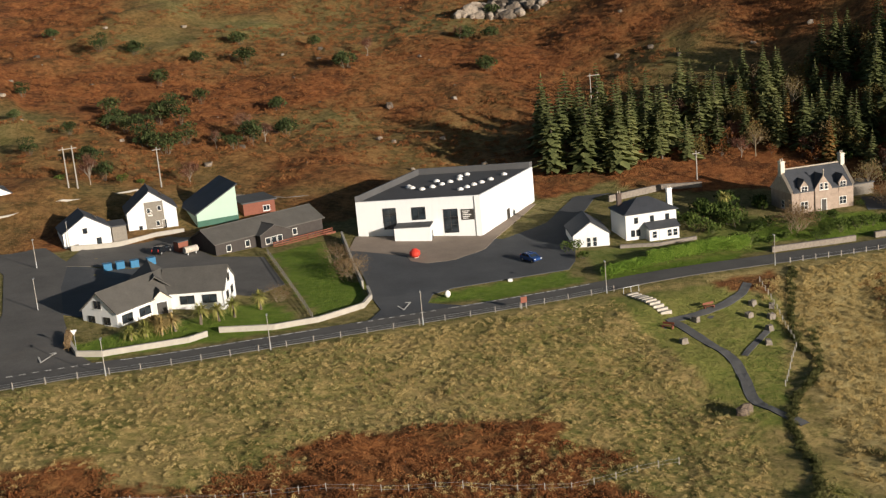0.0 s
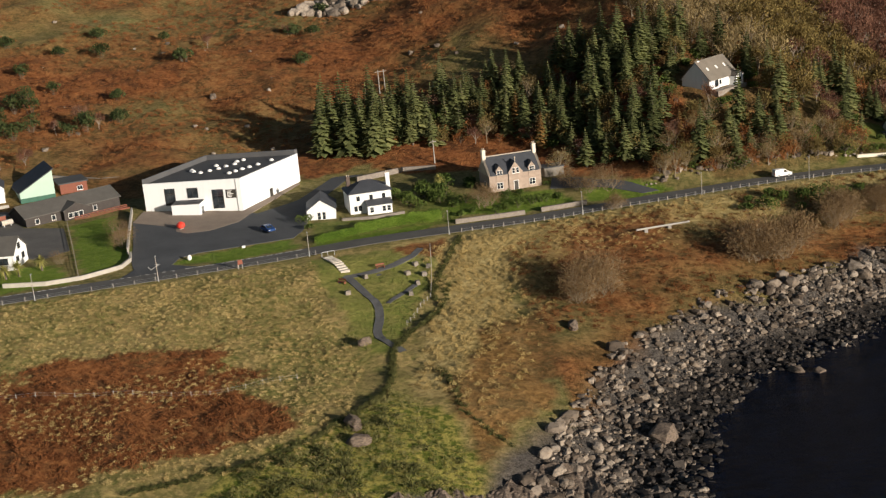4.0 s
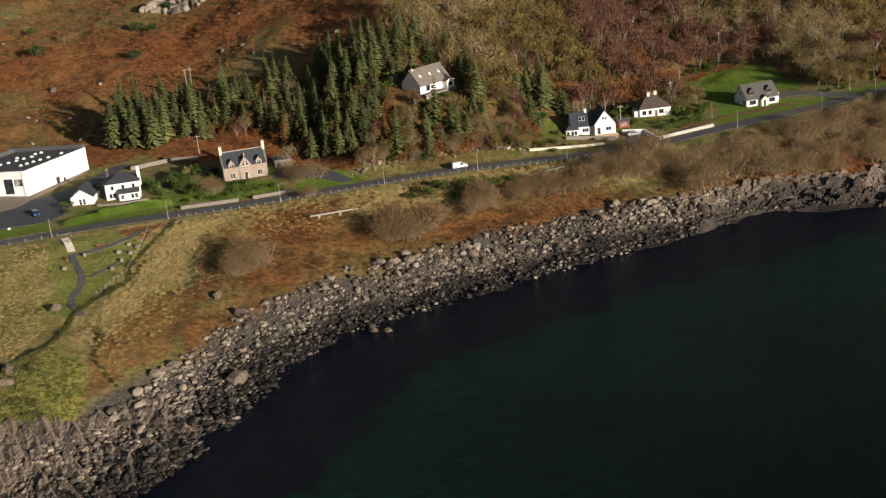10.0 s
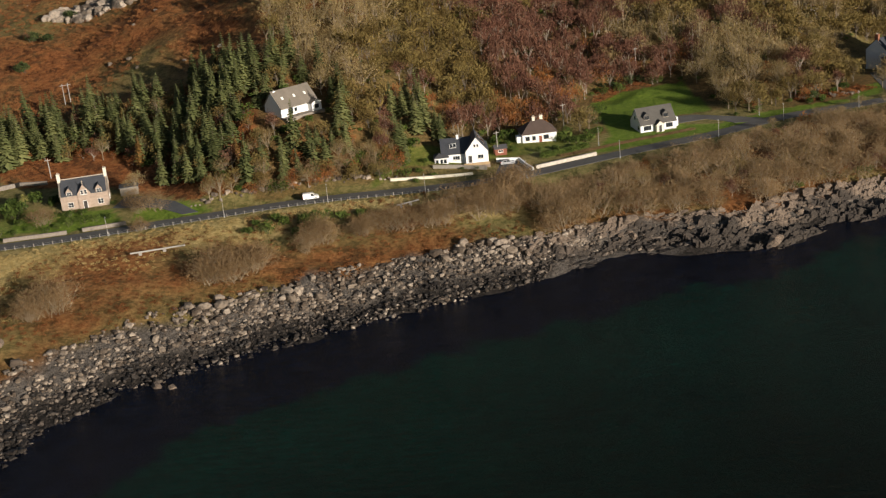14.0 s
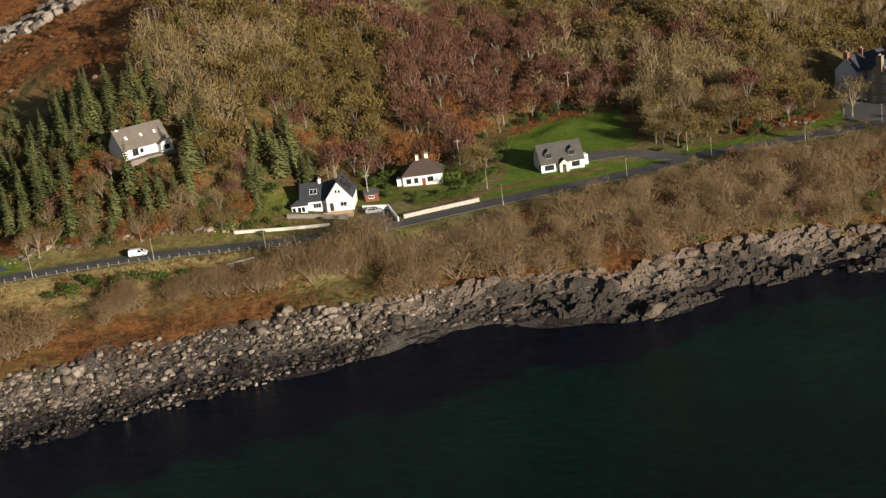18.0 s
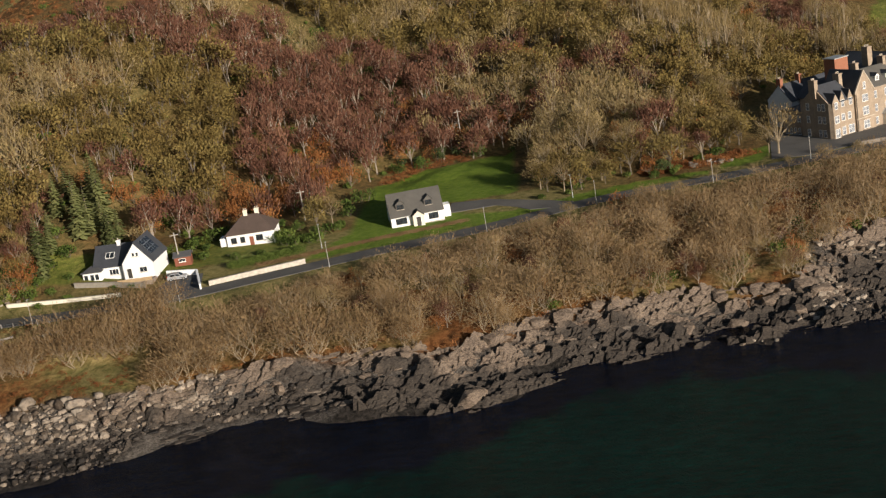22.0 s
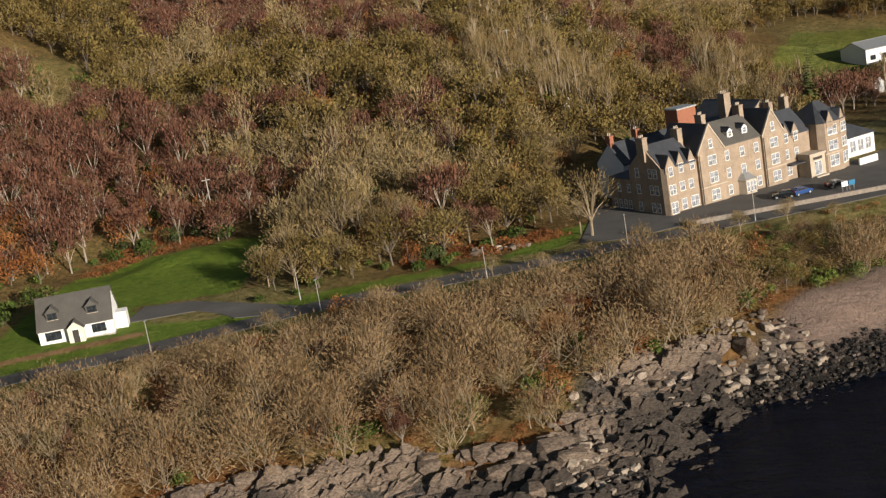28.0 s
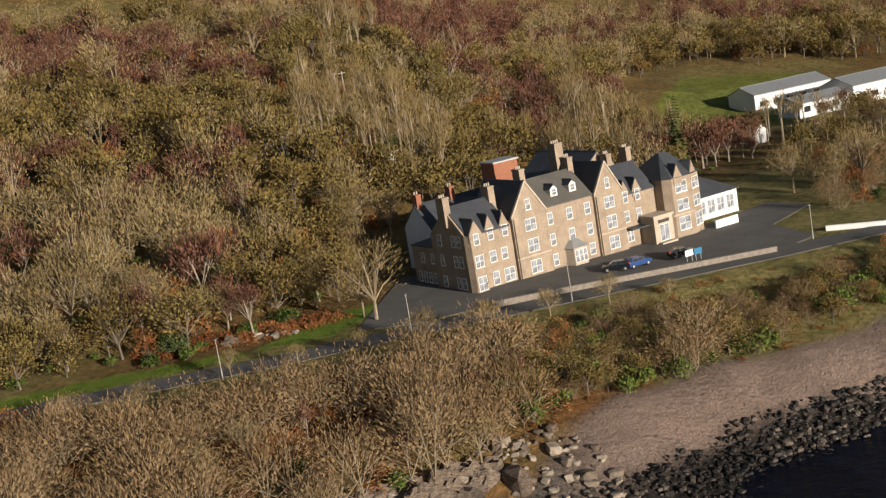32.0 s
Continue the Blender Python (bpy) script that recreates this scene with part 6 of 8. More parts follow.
    # range beside the door, porch, tower
    part("door_range", gable_body(29.4, 0.6, 37.0, 9.0, 8.3, 12.2, "x", -1.5), S, ob)
    part("door_range_roof", gable_roof(29.4, 0.6, 37.0, 9.0, 8.3, 12.2, "x", 0.2, -0.05), SLATE, ob)
    for x in (29.8, 32.3):
        g = part("gablet", gable_body(x, 0.45, x + 1.8, 3.0, 8.6, 10.4, "y", 7.6), S, ob)
        part("gablet_roof", gable_roof(x, 0.6, x + 1.8, 3.6, 8.6, 10.4, "y", 0.05, 0.0, 0.1), SLATE, g)
        window(g, pose(x + 0.4, 0.438, 7.0), 1.0, 1.8, FRAMEWHITE, 1, 2)
        sash(x + 0.4, 0.6, 3.9, 1.0, 1.8)
    sash(30.3, 0.6, 0.8, 1.3, 1.9, 2)
    pr = part("entrance_porch", boxes((33.2, -2.6, -1.2, 37.1, 0.6, 4.0)), Q, ob)
    part("porch_cornice", boxes((33.0, -2.8, 4.003, 37.3, 0.6, 4.35)), Q, pr)
    part("porch_sign", boxes((34.0, -2.66, 3.1, 36.3, -2.6, 3.6)), FRAMEDARK, pr)
    window(pr, pose(34.2, -2.612, 0.2), 1.9, 2.6, FRAMEWHITE, 2, 1, False, "door")
    part("step", boxes((33.6, -3.6, -1.0, 36.8, -2.6, 0.12)), Q, pr)
    canopy = part("canopy", boxes((29.6, -1.6, 2.9, 33.2, 0.58, 3.1)), SLATE, ob)
    bm = bmesh.new()
    oct_ = [(37.0, 1.0), (37.0, -1.2), (38.0, -2.4), (41.8, -2.4), (44.6, -1.4), (45.4, 1.0), (45.4, 7.5), (37.0, 7.5)]
    solid(bm, [(x, y, -1.5) for x, y in oct_], [(x, y, 9.3) for x, y in oct_])
    tw = part("tower", bm, S, ob)
    bm = bmesh.new()
    low = [bm.verts.new((x + (0.2 if x > 41 else -0.2), y + (-0.2 if y < 3 else 0.2), 9.3)) for x, y in oct_]
    tip = [bm.verts.new(p) for p in ((40.2, 2.2, 13.0), (41.6, 2.2, 13.0))]
    bm.faces.new(low[::-1])
    bm.faces.new((low[0], low[1], tip[0]))
    bm.faces.new((low[1], low[2], tip[0]))
    bm.faces.new((low[2], low[3], tip[1], tip[0]))
    bm.faces.new((low[3], low[4], tip[1]))
    bm.faces.new((low[4], low[5], tip[1]))
    bm.faces.new((low[5], low[6], tip[1]))
    bm.faces.new((low[6], low[7], tip[0], tip[1]))
    bm.faces.new((low[7], low[0], tip[0]))
    part("tower_roof", bm, SLATE, tw)
    part("string_course", boxes((37.5, -2.47, 3.3, 42.2, -2.4, 3.5)), Q, tw)
    for x, y, w, rot in ((38.6, -2.4, 2.4, 0), (42.3, -2.24, 2.2, 19.6)):
        for z in (0.9, 4.0, 6.9):
            window(tw, pose(x, y - 0.012, z, 0, 0, rot), w if z < 7 else 1.2, 2.1 if z < 1 else 1.8, FRAMEWHITE, 2, 2)
        g = part("gablet", gable_body(0, -0.12, 1.8, 1.4, 0.4, 2.3, "y", -0.7), S, tw)
        g.matrix_local = pose(x - 0.2, y, 9.0, 0, 0, rot)
        part("gablet_roof", gable_roof(0, 0.05, 1.8, 1.8, 0.4, 2.3, "y", 0.05, 0.0, 0.1), SLATE, g)
    chimney(ob, 37.0, 6.5, 9, 14.6, 1.0, 1.8, S, 3)
    chimney(ob, 33.4, 7.0, 9, 14.2, 1.0, 1.6, S, 3)
    # back range with a pale end gable, lift tower
    part("back_range", gable_body(5.5, 17.5, 26, 25.5, 7.6, 11.2, "x", -1.5), plain("pale_blue_render", (0.68, 0.70, 0.72), 0.85, var=0.08), ob)
    part("back_roof", gable_roof(5.5, 17.5, 26, 25.5, 7.6, 11.2, "x", 0.25, 0.05), SLATE, ob)
    for x in (6.1, 12.5):
        chimney(ob, x, 21.5, 10, 13.0, 0.9, 1.4, BRICK, 2)
    part("link_range", gable_body(8.3, 9.0, 14.6, 18, 8.0, 11.5, "y", -1.5), S, ob)
    part("link_roof", gable_roof(8.3, 9.0, 14.6, 18, 8.0, 11.5, "y", 0.2, 0.0), SLATE, ob)
    lift = part("lift_tower", boxes((14.5, 11.0, -1, 19.0, 14.5, 16.3)), BRICK, ob)
    part("lift_roof", boxes((14.3, 10.8, 16.303, 19.2, 14.7, 16.55)), GALV, lift)
    part("rear_block", gable_body(26, 8.5, 40, 24, 9.2, 14.5, "y", -1.5), S, ob)
    part("rear_block_roof", gable_roof(26, 8.5, 40, 24, 9.2, 14.5, "y", 0.2, 0.0), SLATE, ob)
    chimney(ob, 29.0, 14.0, 12, 16.8, 1.6, 1.9, S, 4)
    # glazed lounge
    lg = part("lounge", boxes((46.0, 4.0, -1.2, 58.0, 13.0, 3.4)), WHITE, ob)
    part("lounge_roof", hip_roof(45.4, 4.0, 58.0, 13.0, 3.4, 6.2, 0.3, 4.5), SLATE, lg)
    for k in range(5):
        window(lg, pose(46.6 + 2.2 * k, 3.988, 0.5), 1.7, 2.3, FRAMEWHITE, 2, 2)
    part("terrace_wall", boxes((45.5, -3.2, -1, 50.5, -2.9, 0.9)), WHITE, ob)


PANES[0] = CURTAIN
hotel()
PANES[0] = GLASS
low_wall("forecourt_wall", [(332.6, 353.9), (345, 357.4), (360, 361.8), (373.5, 366)], 0.8, 0.45, DRYSTONE, "low stone wall with grassy verge by the road")
low_wall("corner_wall", [(383, 376), (392, 374), (402, 380)], 0.7, 0.4, WHITE, "white low wall at the bend")
for x, y, turn, L, D, h, rd in ((403, 528, 28, 26, 11, 4.2, 6.2), (425, 514, 28, 24, 12, 4.5, 6.6), (409, 504, 28, 16, 8, 3.2, 4.6)):
    sh = empty("long_shed", x, y, gz(x, y) + 0.3, turn, "long white shed with a pale sheet roof", "building", "sheds behind the hotel")
    part("wall", gable_body(0, 0, L, D, h, rd), WHITE, sh)
    part("roof", gable_roof(0, 0, L, D, h, rd), GALV, sh)
    for k in range(int(L / 5)):
        window(sh, on_wall("f", 1.5 + 4.6 * k, 1.0, L, D), 2.0, 1.4, FRAMEDARK, 2, 1)
hut = empty("white_hut", 392, 474, gz(392, 474) + 0.1, 30, "small white gabled hut", "shed")
part("wall", gable_body(0, 0, 4, 4, 2.6, 4.2, "y"), WHITE, hut)
part("roof", gable_roof(0, 0, 4, 4, 2.6, 4.2, "y"), TILE, hut)

# ---- street furniture ----
def lamp_post(x, y, h=5.0, turn=90.0):
    ob = empty("street_lamp", x, y, gz(x, y) + 0.02, turn, "pale grey street lamp on a straight column", "street lamp", "street lamps")
    bm = bmesh.new()
    tube(bm, (0, 0, -0.4), (0, 0, 1.2), 0.10, 0.10, 8)
    part("base", bm, GALV, ob)
    bm = bmesh.new()
    tube(bm, (0, 0, 1.2), (0, 0, h), 0.07, 0.05, 8)
    part("column", bm, POST, ob)
    part("lantern", boxes((-0.12, -0.1, h - 0.02, 0.6, 0.1, h + 0.12)), GALV, ob)


for x, y in [road_point(x, -3.6) for x in (-50.5, -29.5, -7.3, 22.0, 52.2, 82.0, 111.2, 138.9, 165.2, 192, 219, 249.5, 272, 298)]:
    lamp_post(x, y)
for x, y in ((343.2, 351), (321.8, 346.2), (268.8, 335.4), (-64.8, 263), (-70, 288), (-66.5, 300), (380, 371.5), (216.5, 314)):
    lamp_post(x, y)


def power_pole(x, y, h, twin=False, box_on=False):
    ob = empty("power_pole", x, y, gzr(x, y), 20, "weathered wooden power pole", "pole", "power poles")
    for dx in ((0, 1.8) if twin else (0,)):
        bm = bmesh.new()
        tube(bm, (dx, 0, -0.5), (dx, 0, h), 0.17, 0.12, 8)
        part("pole", bm, POST, ob)
    part("cross_arm", boxes((-0.9, -0.08, h - 0.6, 2.7 if twin else 0.9, 0.08, h - 0.45)), POST, ob)
    if box_on:
        part("transformer", boxes((0.3, -0.5, h - 2.2, 1.5, 0.3, h - 1.0)), GALV, ob)


for x, y, h, tw, bx in ((-53.6, 336, 8.5, 0, 0), (-71.5, 331, 8.5, 1, 0), (47.4, 381, 7, 1, 0), (56.2, 320, 6, 0, 0), (119, 386, 8, 1, 0), (176, 436, 8, 0, 0), (241, 392, 9, 0, 0), (248, 508, 9, 1, 0),
                        (300.5, 480, 10, 1, 0), (313.9, 431, 8, 1, 1), (187, 311, 7, 0, 0), (209, 336, 7, 0, 0)):
    power_pole(x, y, h, tw, bx)


def car(name, x, y, turn, paint, label, van=False):
    """A car or small van: body, glass, lights, wheels. Front towards +x."""
    ob = empty(name, x, y, gz(x, y) + 0.13, turn, label, "van" if van else "car")
    L, W = (4.4, 1.8) if van else (4.1, 1.72)
    if van:
        side = [(-2.15, 0.32), (2.1, 0.32), (2.2, 0.62), (2.1, 0.95), (1.25, 1.12), (0.65, 1.78), (-1.95, 1.83), (-2.15, 1.7)]
    else:
        side = [(-2.0, 0.3), (1.95, 0.3), (2.05, 0.6), (1.9, 0.82), (0.95, 0.95), (0.35, 1.42), (-1.2, 1.46), (-1.85, 1.0), (-2.02, 0.9)]
    bm = bmesh.new()
    inset = lambda z: 0.0 if z < 1.0 else (z - 1.0) * 0.16
    solid(bm, [(a, -W / 2 + inset(z), z) for a, z in side], [(a, W / 2 - inset(z), z) for a, z in side])
    bmesh.ops.bevel(bm, geom=bm.edges[:], offset=0.05, segments=2, affect="EDGES", clamp_overlap=True)
    body = part("body", bm, paint, ob)
    if van:
        gl = [[(0.1, 1.1), (1.12, 1.1), (0.62, 1.66), (0.1, 1.66)]]
        shield = ((1.24, 1.15), (0.70, 1.74))
    else:
        gl = [[(-0.35, 0.97), (0.82, 0.97), (0.32, 1.34), (-0.35, 1.36)], [(-1.5, 1.0), (-0.45, 0.97), (-0.45, 1.36), (-1.1, 1.36)]]
        shield = ((0.98, 0.98), (0.42, 1.38))
    for s in (-1, 1):
        for ring in gl:
            bm = bmesh.new()
            solid(bm, [(a, s * (W / 2 - inset(z) + 0.006), z) for a, z in ring], [(a, s * (W / 2 - inset(z) - 0.02), z) for a, z in ring])
            part("side_window", bm, GLASS, body)
    (a0, z0), (a1, z1) = shield
    bm = bmesh.new()
    solid(bm, [(a0 + 0.02, -W * 0.42, z0), (a0 + 0.02, W * 0.42, z0), (a1 + 0.02, W * 0.36, z1), (a1 + 0.02, -W * 0.36, z1)], [(a0 - 0.03, -W * 0.42, z0 - 0.03), (a0 - 0.03, W * 0.42, z0 - 0.03), (a1 - 0.03, W * 0.36, z1 - 0.03), (a1 - 0.03, -W * 0.36, z1 - 0.03)])
    part("windscreen", bm, GLASS, body)
    part("bumper", boxes((L / 2 - 0.18, -W / 2 + 0.1, 0.28, L / 2 - 0.02 + 0.06, W / 2 - 0.1, 0.46)), RUBBER, body)
    for s in (-1, 1):
        part("headlight", boxes((L / 2 - 0.2, s * 0.62 - 0.16, 0.62, L / 2 - 0.06, s * 0.62 + 0.16, 0.78)), FRAMEWHITE, body)
        part("tail_light", boxes((-L / 2 - 0.0, s * 0.72 - 0.08, 0.7, -L / 2 + 0.12, s * 0.72 + 0.08, 1.1)), PAINTRED, body)
        for a in (-1.3, 1.3):
            bm = bmesh.new()
            tube(bm, (a, s * (W / 2 - 0.2), 0.31), (a, s * (W / 2 + 0.01), 0.31), 0.31, 0.31, 14)
            w = part("wheel", bm, RUBBER, ob)
            bm = bmesh.new()
            tube(bm, (a, s * (W / 2 + 0.008), 0.31), (a, s * (W / 2 + 0.022), 0.31), 0.19, 0.17, 10)
            part("rim", bm, GALV, w)
    return ob


vx, vy = road_point(134.5, 1.2)
car("white_van", vx, vy, 8, PAINTWHITE, "small white panel van driving along the road", True)
car("parked_car", 14.7, 276.5, -62, PAINTBLUE, "blue hatchback parked by the hall")
car("parked_car", 350.6, 366.4, 172, PAINTDARK, "black car parked before the hotel")
car("parked_car", 353.8, 367.6, 30, PAINTBLUE, "dark blue car parked before the hotel")
car("parked_car", 360.6, 370.4, 12, PAINTDARK, "black car parked before the hotel")
car("parked_car", 189.0, 302.0, 5, PAINTSILVER, "silver car parked on the drive")
car("hotel_van", 322.0, 385.5, 105, plain("pale_blue_paint", (0.45, 0.58, 0.62), 0.35), "pale blue van in the hotel yard", True)
car("parked_car", -49.5, 296, 60, PAINTDARK, "dark car parked in the yard")
for k, (x, y) in enumerate(((-57.5, 285), (-55.5, 286), (-53.2, 287), (-50.5, 288.4))):
    b = empty("skip_bin", x, y, gz(x, y) + 0.1, 20, "blue plastic bin with a lid", "bin", "bins in the yard")
    part("body", boxes((-0.7, -0.6, 0, 0.7, 0.6, 1.15)), BLUEPLASTIC, b)
    part("lid", boxes((-0.76, -0.66, 1.153, 0.76, 0.66, 1.25)), BLUEPLASTIC, b)
tank = empty("gas_tank", -44.2, 294.5, gz(-44.2, 294.5) + 0.1, 35, "pale horizontal gas tank on feet", "tank")
bm = bmesh.new()
tube(bm, (-1.3, 0, 0.9), (1.3, 0, 0.9), 0.6, 0.6, 14)
part("vessel", bm, PALEWALL, tank)
part("foot", boxes((-0.9, -0.4, 0, -0.7, 0.4, 0.45)), GALV, tank)
part("foot", boxes((0.7, -0.4, 0, 0.9, 0.4, 0.45)), GALV, tank)
hutch = empty("red_shed", -46.5, 296, gz(-46.5, 296), 35, "small red garden shed", "shed")
part("wall", boxes((0, 0, 0, 2.0, 1.8, 1.9)), REDWOOD, hutch)
part("roof", boxes((-0.12, -0.12, 1.903, 2.12, 1.92, 2.02)), MEMBRANE, hutch)

# red buoy before the hall, white sign stone
buoy = empty("buoy", -4.6, 283.6, gz(-4.6, 283.6) + 0.13, 30, "bright red steel buoy standing as an ornament", "buoy")
bm = bmesh.new()
for a, b, r0, r1 in ((0.1, 0.5, 0.55, 0.95), (0.5, 1.1, 0.95, 0.95), (1.1, 1.6, 0.95, 0.35)):
    tube(bm, (0, 0, a), (0, 0, b), r0, r1, 14)
part("float", bm, PAINTRED, buoy)
part("stand", boxes((-0.5, -0.5, 0, 0.5, 0.5, 0.1)), BLOCKWALL, buoy)
stone_sign = empty("sign_stone", -1.2, 260.4, gz(-1.2, 260.4), 10, "white rounded sign stone at the car park entrance", "sign")
bm = bmesh.new()
bmesh.ops.create_icosphere(bm, subdivisions=2, radius=0.6)
bmesh.ops.scale(bm, vec=(0.8, 0.5, 1.0), verts=bm.verts)
bmesh.ops.translate(bm, vec=(0, 0, 0.6), verts=bm.verts)
part("stone", bm, FRAMEWHITE, stone_sign)
small = empty("marker_stone", 9.6, 266.5, gz(9.6, 266.5), 0, "small white painted marker stone", "stone")
part("stone", boxes((-0.35, -0.25, -0.2, 0.35, 0.25, 0.4)), FRAMEWHITE, small)
board = empty("field_sign", 9.5, road_point(9.5, -4.4)[1], gz(9.5, road_point(9.5, -4.4)[1]), 17, "brown sign board on two posts", "sign")
part("panel", boxes((-0.5, -0.03, 1.0, 0.5, 0.03, 1.9)), REDWOOD, board)
for x in (-0.45, 0.35):
    part("post", boxes((x, 0.031, -0.3, x + 0.1, 0.13, 2.0)), POST, board)
gw = empty("give_way_sign", -55.6, 243.4, gz(-55.6, 243.4), 0, "white triangular road sign on a post", "sign")
bm = bmesh.new()
solid(bm, [(-0.45, -0.02, 2.9), (0.45, -0.02, 2.9), (0, -0.02, 2.1)], [(-0.45, 0.02, 2.9), (0.45, 0.02, 2.9), (0, 0.02, 2.1)])
part("plate", bm, FRAMEWHITE, gw)
part("post", boxes((-0.04, 0.021, -0.3, 0.04, 0.09, 2.9)), GALV, gw)
for x, y in ((362.6, 367.4), (361.2, 366.6)):
    hs = empty("hotel_sign", x, y, gz(x, y) + 0.1, 30, "small hotel sign board on posts", "sign")
    part("panel", boxes((-0.7, -0.03, 0.8, 0.7, 0.03, 1.7)), BLUEPLASTIC if x > 362 else FRAMEWHITE, hs)
    part("post", boxes((-0.5, 0.031, -0.2, -0.42, 0.1, 1.7)), GALV, hs)
    part("post", boxes((0.42, 0.031, -0.2, 0.5, 0.1, 1.7)), GALV, hs)

# pale pipe on blocks across the slope, and its further lengths
for (ax, ay), (bx, by) in (((91.2, 256.0), (104.0, 260.9)), ((157.5, 277.0), (163.5, 278.8)), ((167.3, 277.8), (173, 279.8))):
    za, zb = gzr(ax, ay) + 0.9, gzr(bx, by) + 0.9
    pipe = empty("pipe", ax, ay, za, 0, "pale pipe carried on two blocks above the bracken", "pipe", "pipe lengths")
    bm = bmesh.new()
    tube(bm, (0, 0, 0), (bx - ax, by - ay, zb - za), 0.22, 0.22, 10)
    part("barrel", bm, POST, pipe)
    for s in (0.18, 0.62):
        x, y = (bx - ax) * s, (by - ay) * s
        part("support", boxes((x - 0.35, y - 0.35, -1.6, x + 0.35, y + 0.35, (zb - za) * s - 0.1)), POST, pipe)

# memorial garden: steps, benches, standing stones
steps = empty("garden_steps", 26.8, 254.4, gzr(26.8, 254.4), -70, "pale timber-edged steps down from the road", "steps")
for k in range(10):
    x = 0.98 * k
    g = gzr(26.8 + x * math.cos(radians(-70)), 254.4 + x * math.sin(radians(-70))) - gzr(26.8, 254.4)
    part("step", boxes((x, -0.95, g - 0.3, x + 0.5, 0.95, g + 0.3)), PALEWALL, steps)
gate = empty("step_rail", 27.0, 255.4, gz(27.0, 255.4), 17, "galvanised hand rail at the top of the steps", "rail")
part("rail", boxes((-1.4, -0.03, 1.0, 1.4, 0.03, 1.07)), GALV, gate)
for x in (-1.4, -0.1, 1.33):
    part("post", boxes((x, -0.03, -0.3, x + 0.07, 0.03, 1.0)), GALV, gate)
for x, y, turn in ((37.0, 247.6, 15), (29.0, 241.4, -40)):
    be = empty("bench", x, y, gzr(x, y), turn, "brown timber garden bench", "bench", "garden benches")
    part("seat", boxes((-0.9, -0.25, 0.42, 0.9, 0.25, 0.48)), REDWOOD, be)
    part("backrest", boxes((-0.9, 0.26, 0.6, 0.9, 0.31, 0.95)), REDWOOD, be)
    for a in (-0.8, 0.7):
        part("leg", boxes((a, -0.22, -0.1, a + 0.1, 0.3, 0.42)), REDWOOD, be)
ST = random.Random(3)
for x, y in ((42.0, 244.2), (46.5, 247.2), (43.5, 239.5), (41.8, 235.1), (29.9, 236.1), (45.2, 243.6), (44.0, 248.6), (33.6, 243.0)):
    bm = bmesh.new()
    bmesh.ops.create_cube(bm, size=1.0)
    bmesh.ops.subdivide_edges(bm, edges=bm.edges[:], cuts=2, use_grid_fill=True)
    for v in bm.verts:
        k = 1 - 0.28 * max(0, v.co.z)
        v.co = Vector((v.co.x * 1.05 * k, v.co.y * 0.8 * k, (v.co.z + 0.4) * 0.85)) + Vector((ST.uniform(-1, 1), ST.uniform(-1, 1), ST.uniform(-1, 1))) * 0.07
    ob = part("standing_stone", bm, DRYSTONE)
    ob.matrix_world = pose(x, y, gzr(x, y), 0, 0, ST.uniform(0, 180))
    tagged(ob, "grey standing memorial stone in mown grass", "stone", "memorial stones")

# ---- shore rocks ----
def rock_shape(seed, flat=0.62, block=0.5, long=1.0, more=10):
    """A broken stone: the hull of jittered corners, with flat faces and sharp edges."""
    r = np.random.RandomState(seed)
    bm = bmesh.new()
    for c in [(i, j, k) for i in (-1, 1) for j in (-1, 1) for k in (-1, 1)]:
        bm.verts.new(np.array(c) * (0.62 + block * 0.2) * r.uniform(0.6, 1.12, 3))
    for _ in range(more):
        q = r.normal(size=3)
        bm.verts.new(q / np.linalg.norm(q) * r.uniform(0.84, 1.08))
    hull = bmesh.ops.convex_hull(bm, input=bm.verts)
    bmesh.ops.delete(bm, geom=[g for g in hull["geom_interior"] if isinstance(g, bmesh.types.BMVert)], context="VERTS")
    bmesh.ops.triangulate(bm, faces=bm.faces)
    bm.verts.index_update()
    v = np.array([q.co[:] for q in bm.verts])
    f = np.array([[q.index for q in t.verts] for t in bm.faces])
    bm.free()
    return v * np.array([long, r.uniform(0.6, 0.95), flat * r.uniform(0.8, 1.2)]), f


ROCKS = [rock_shape(s) for s in range(12)]
BIG_ROCKS = [rock_shape(40 + s, 0.66, 0.1, 1.1, 34) for s in range(6)]
SLABS = [rock_shape(60 + s, 0.32, 1.0, 1.9) for s in range(8)]
CRAGS = [rock_shape(90 + s, 0.7, 0.5, 1.3, 26) for s in range(6)]


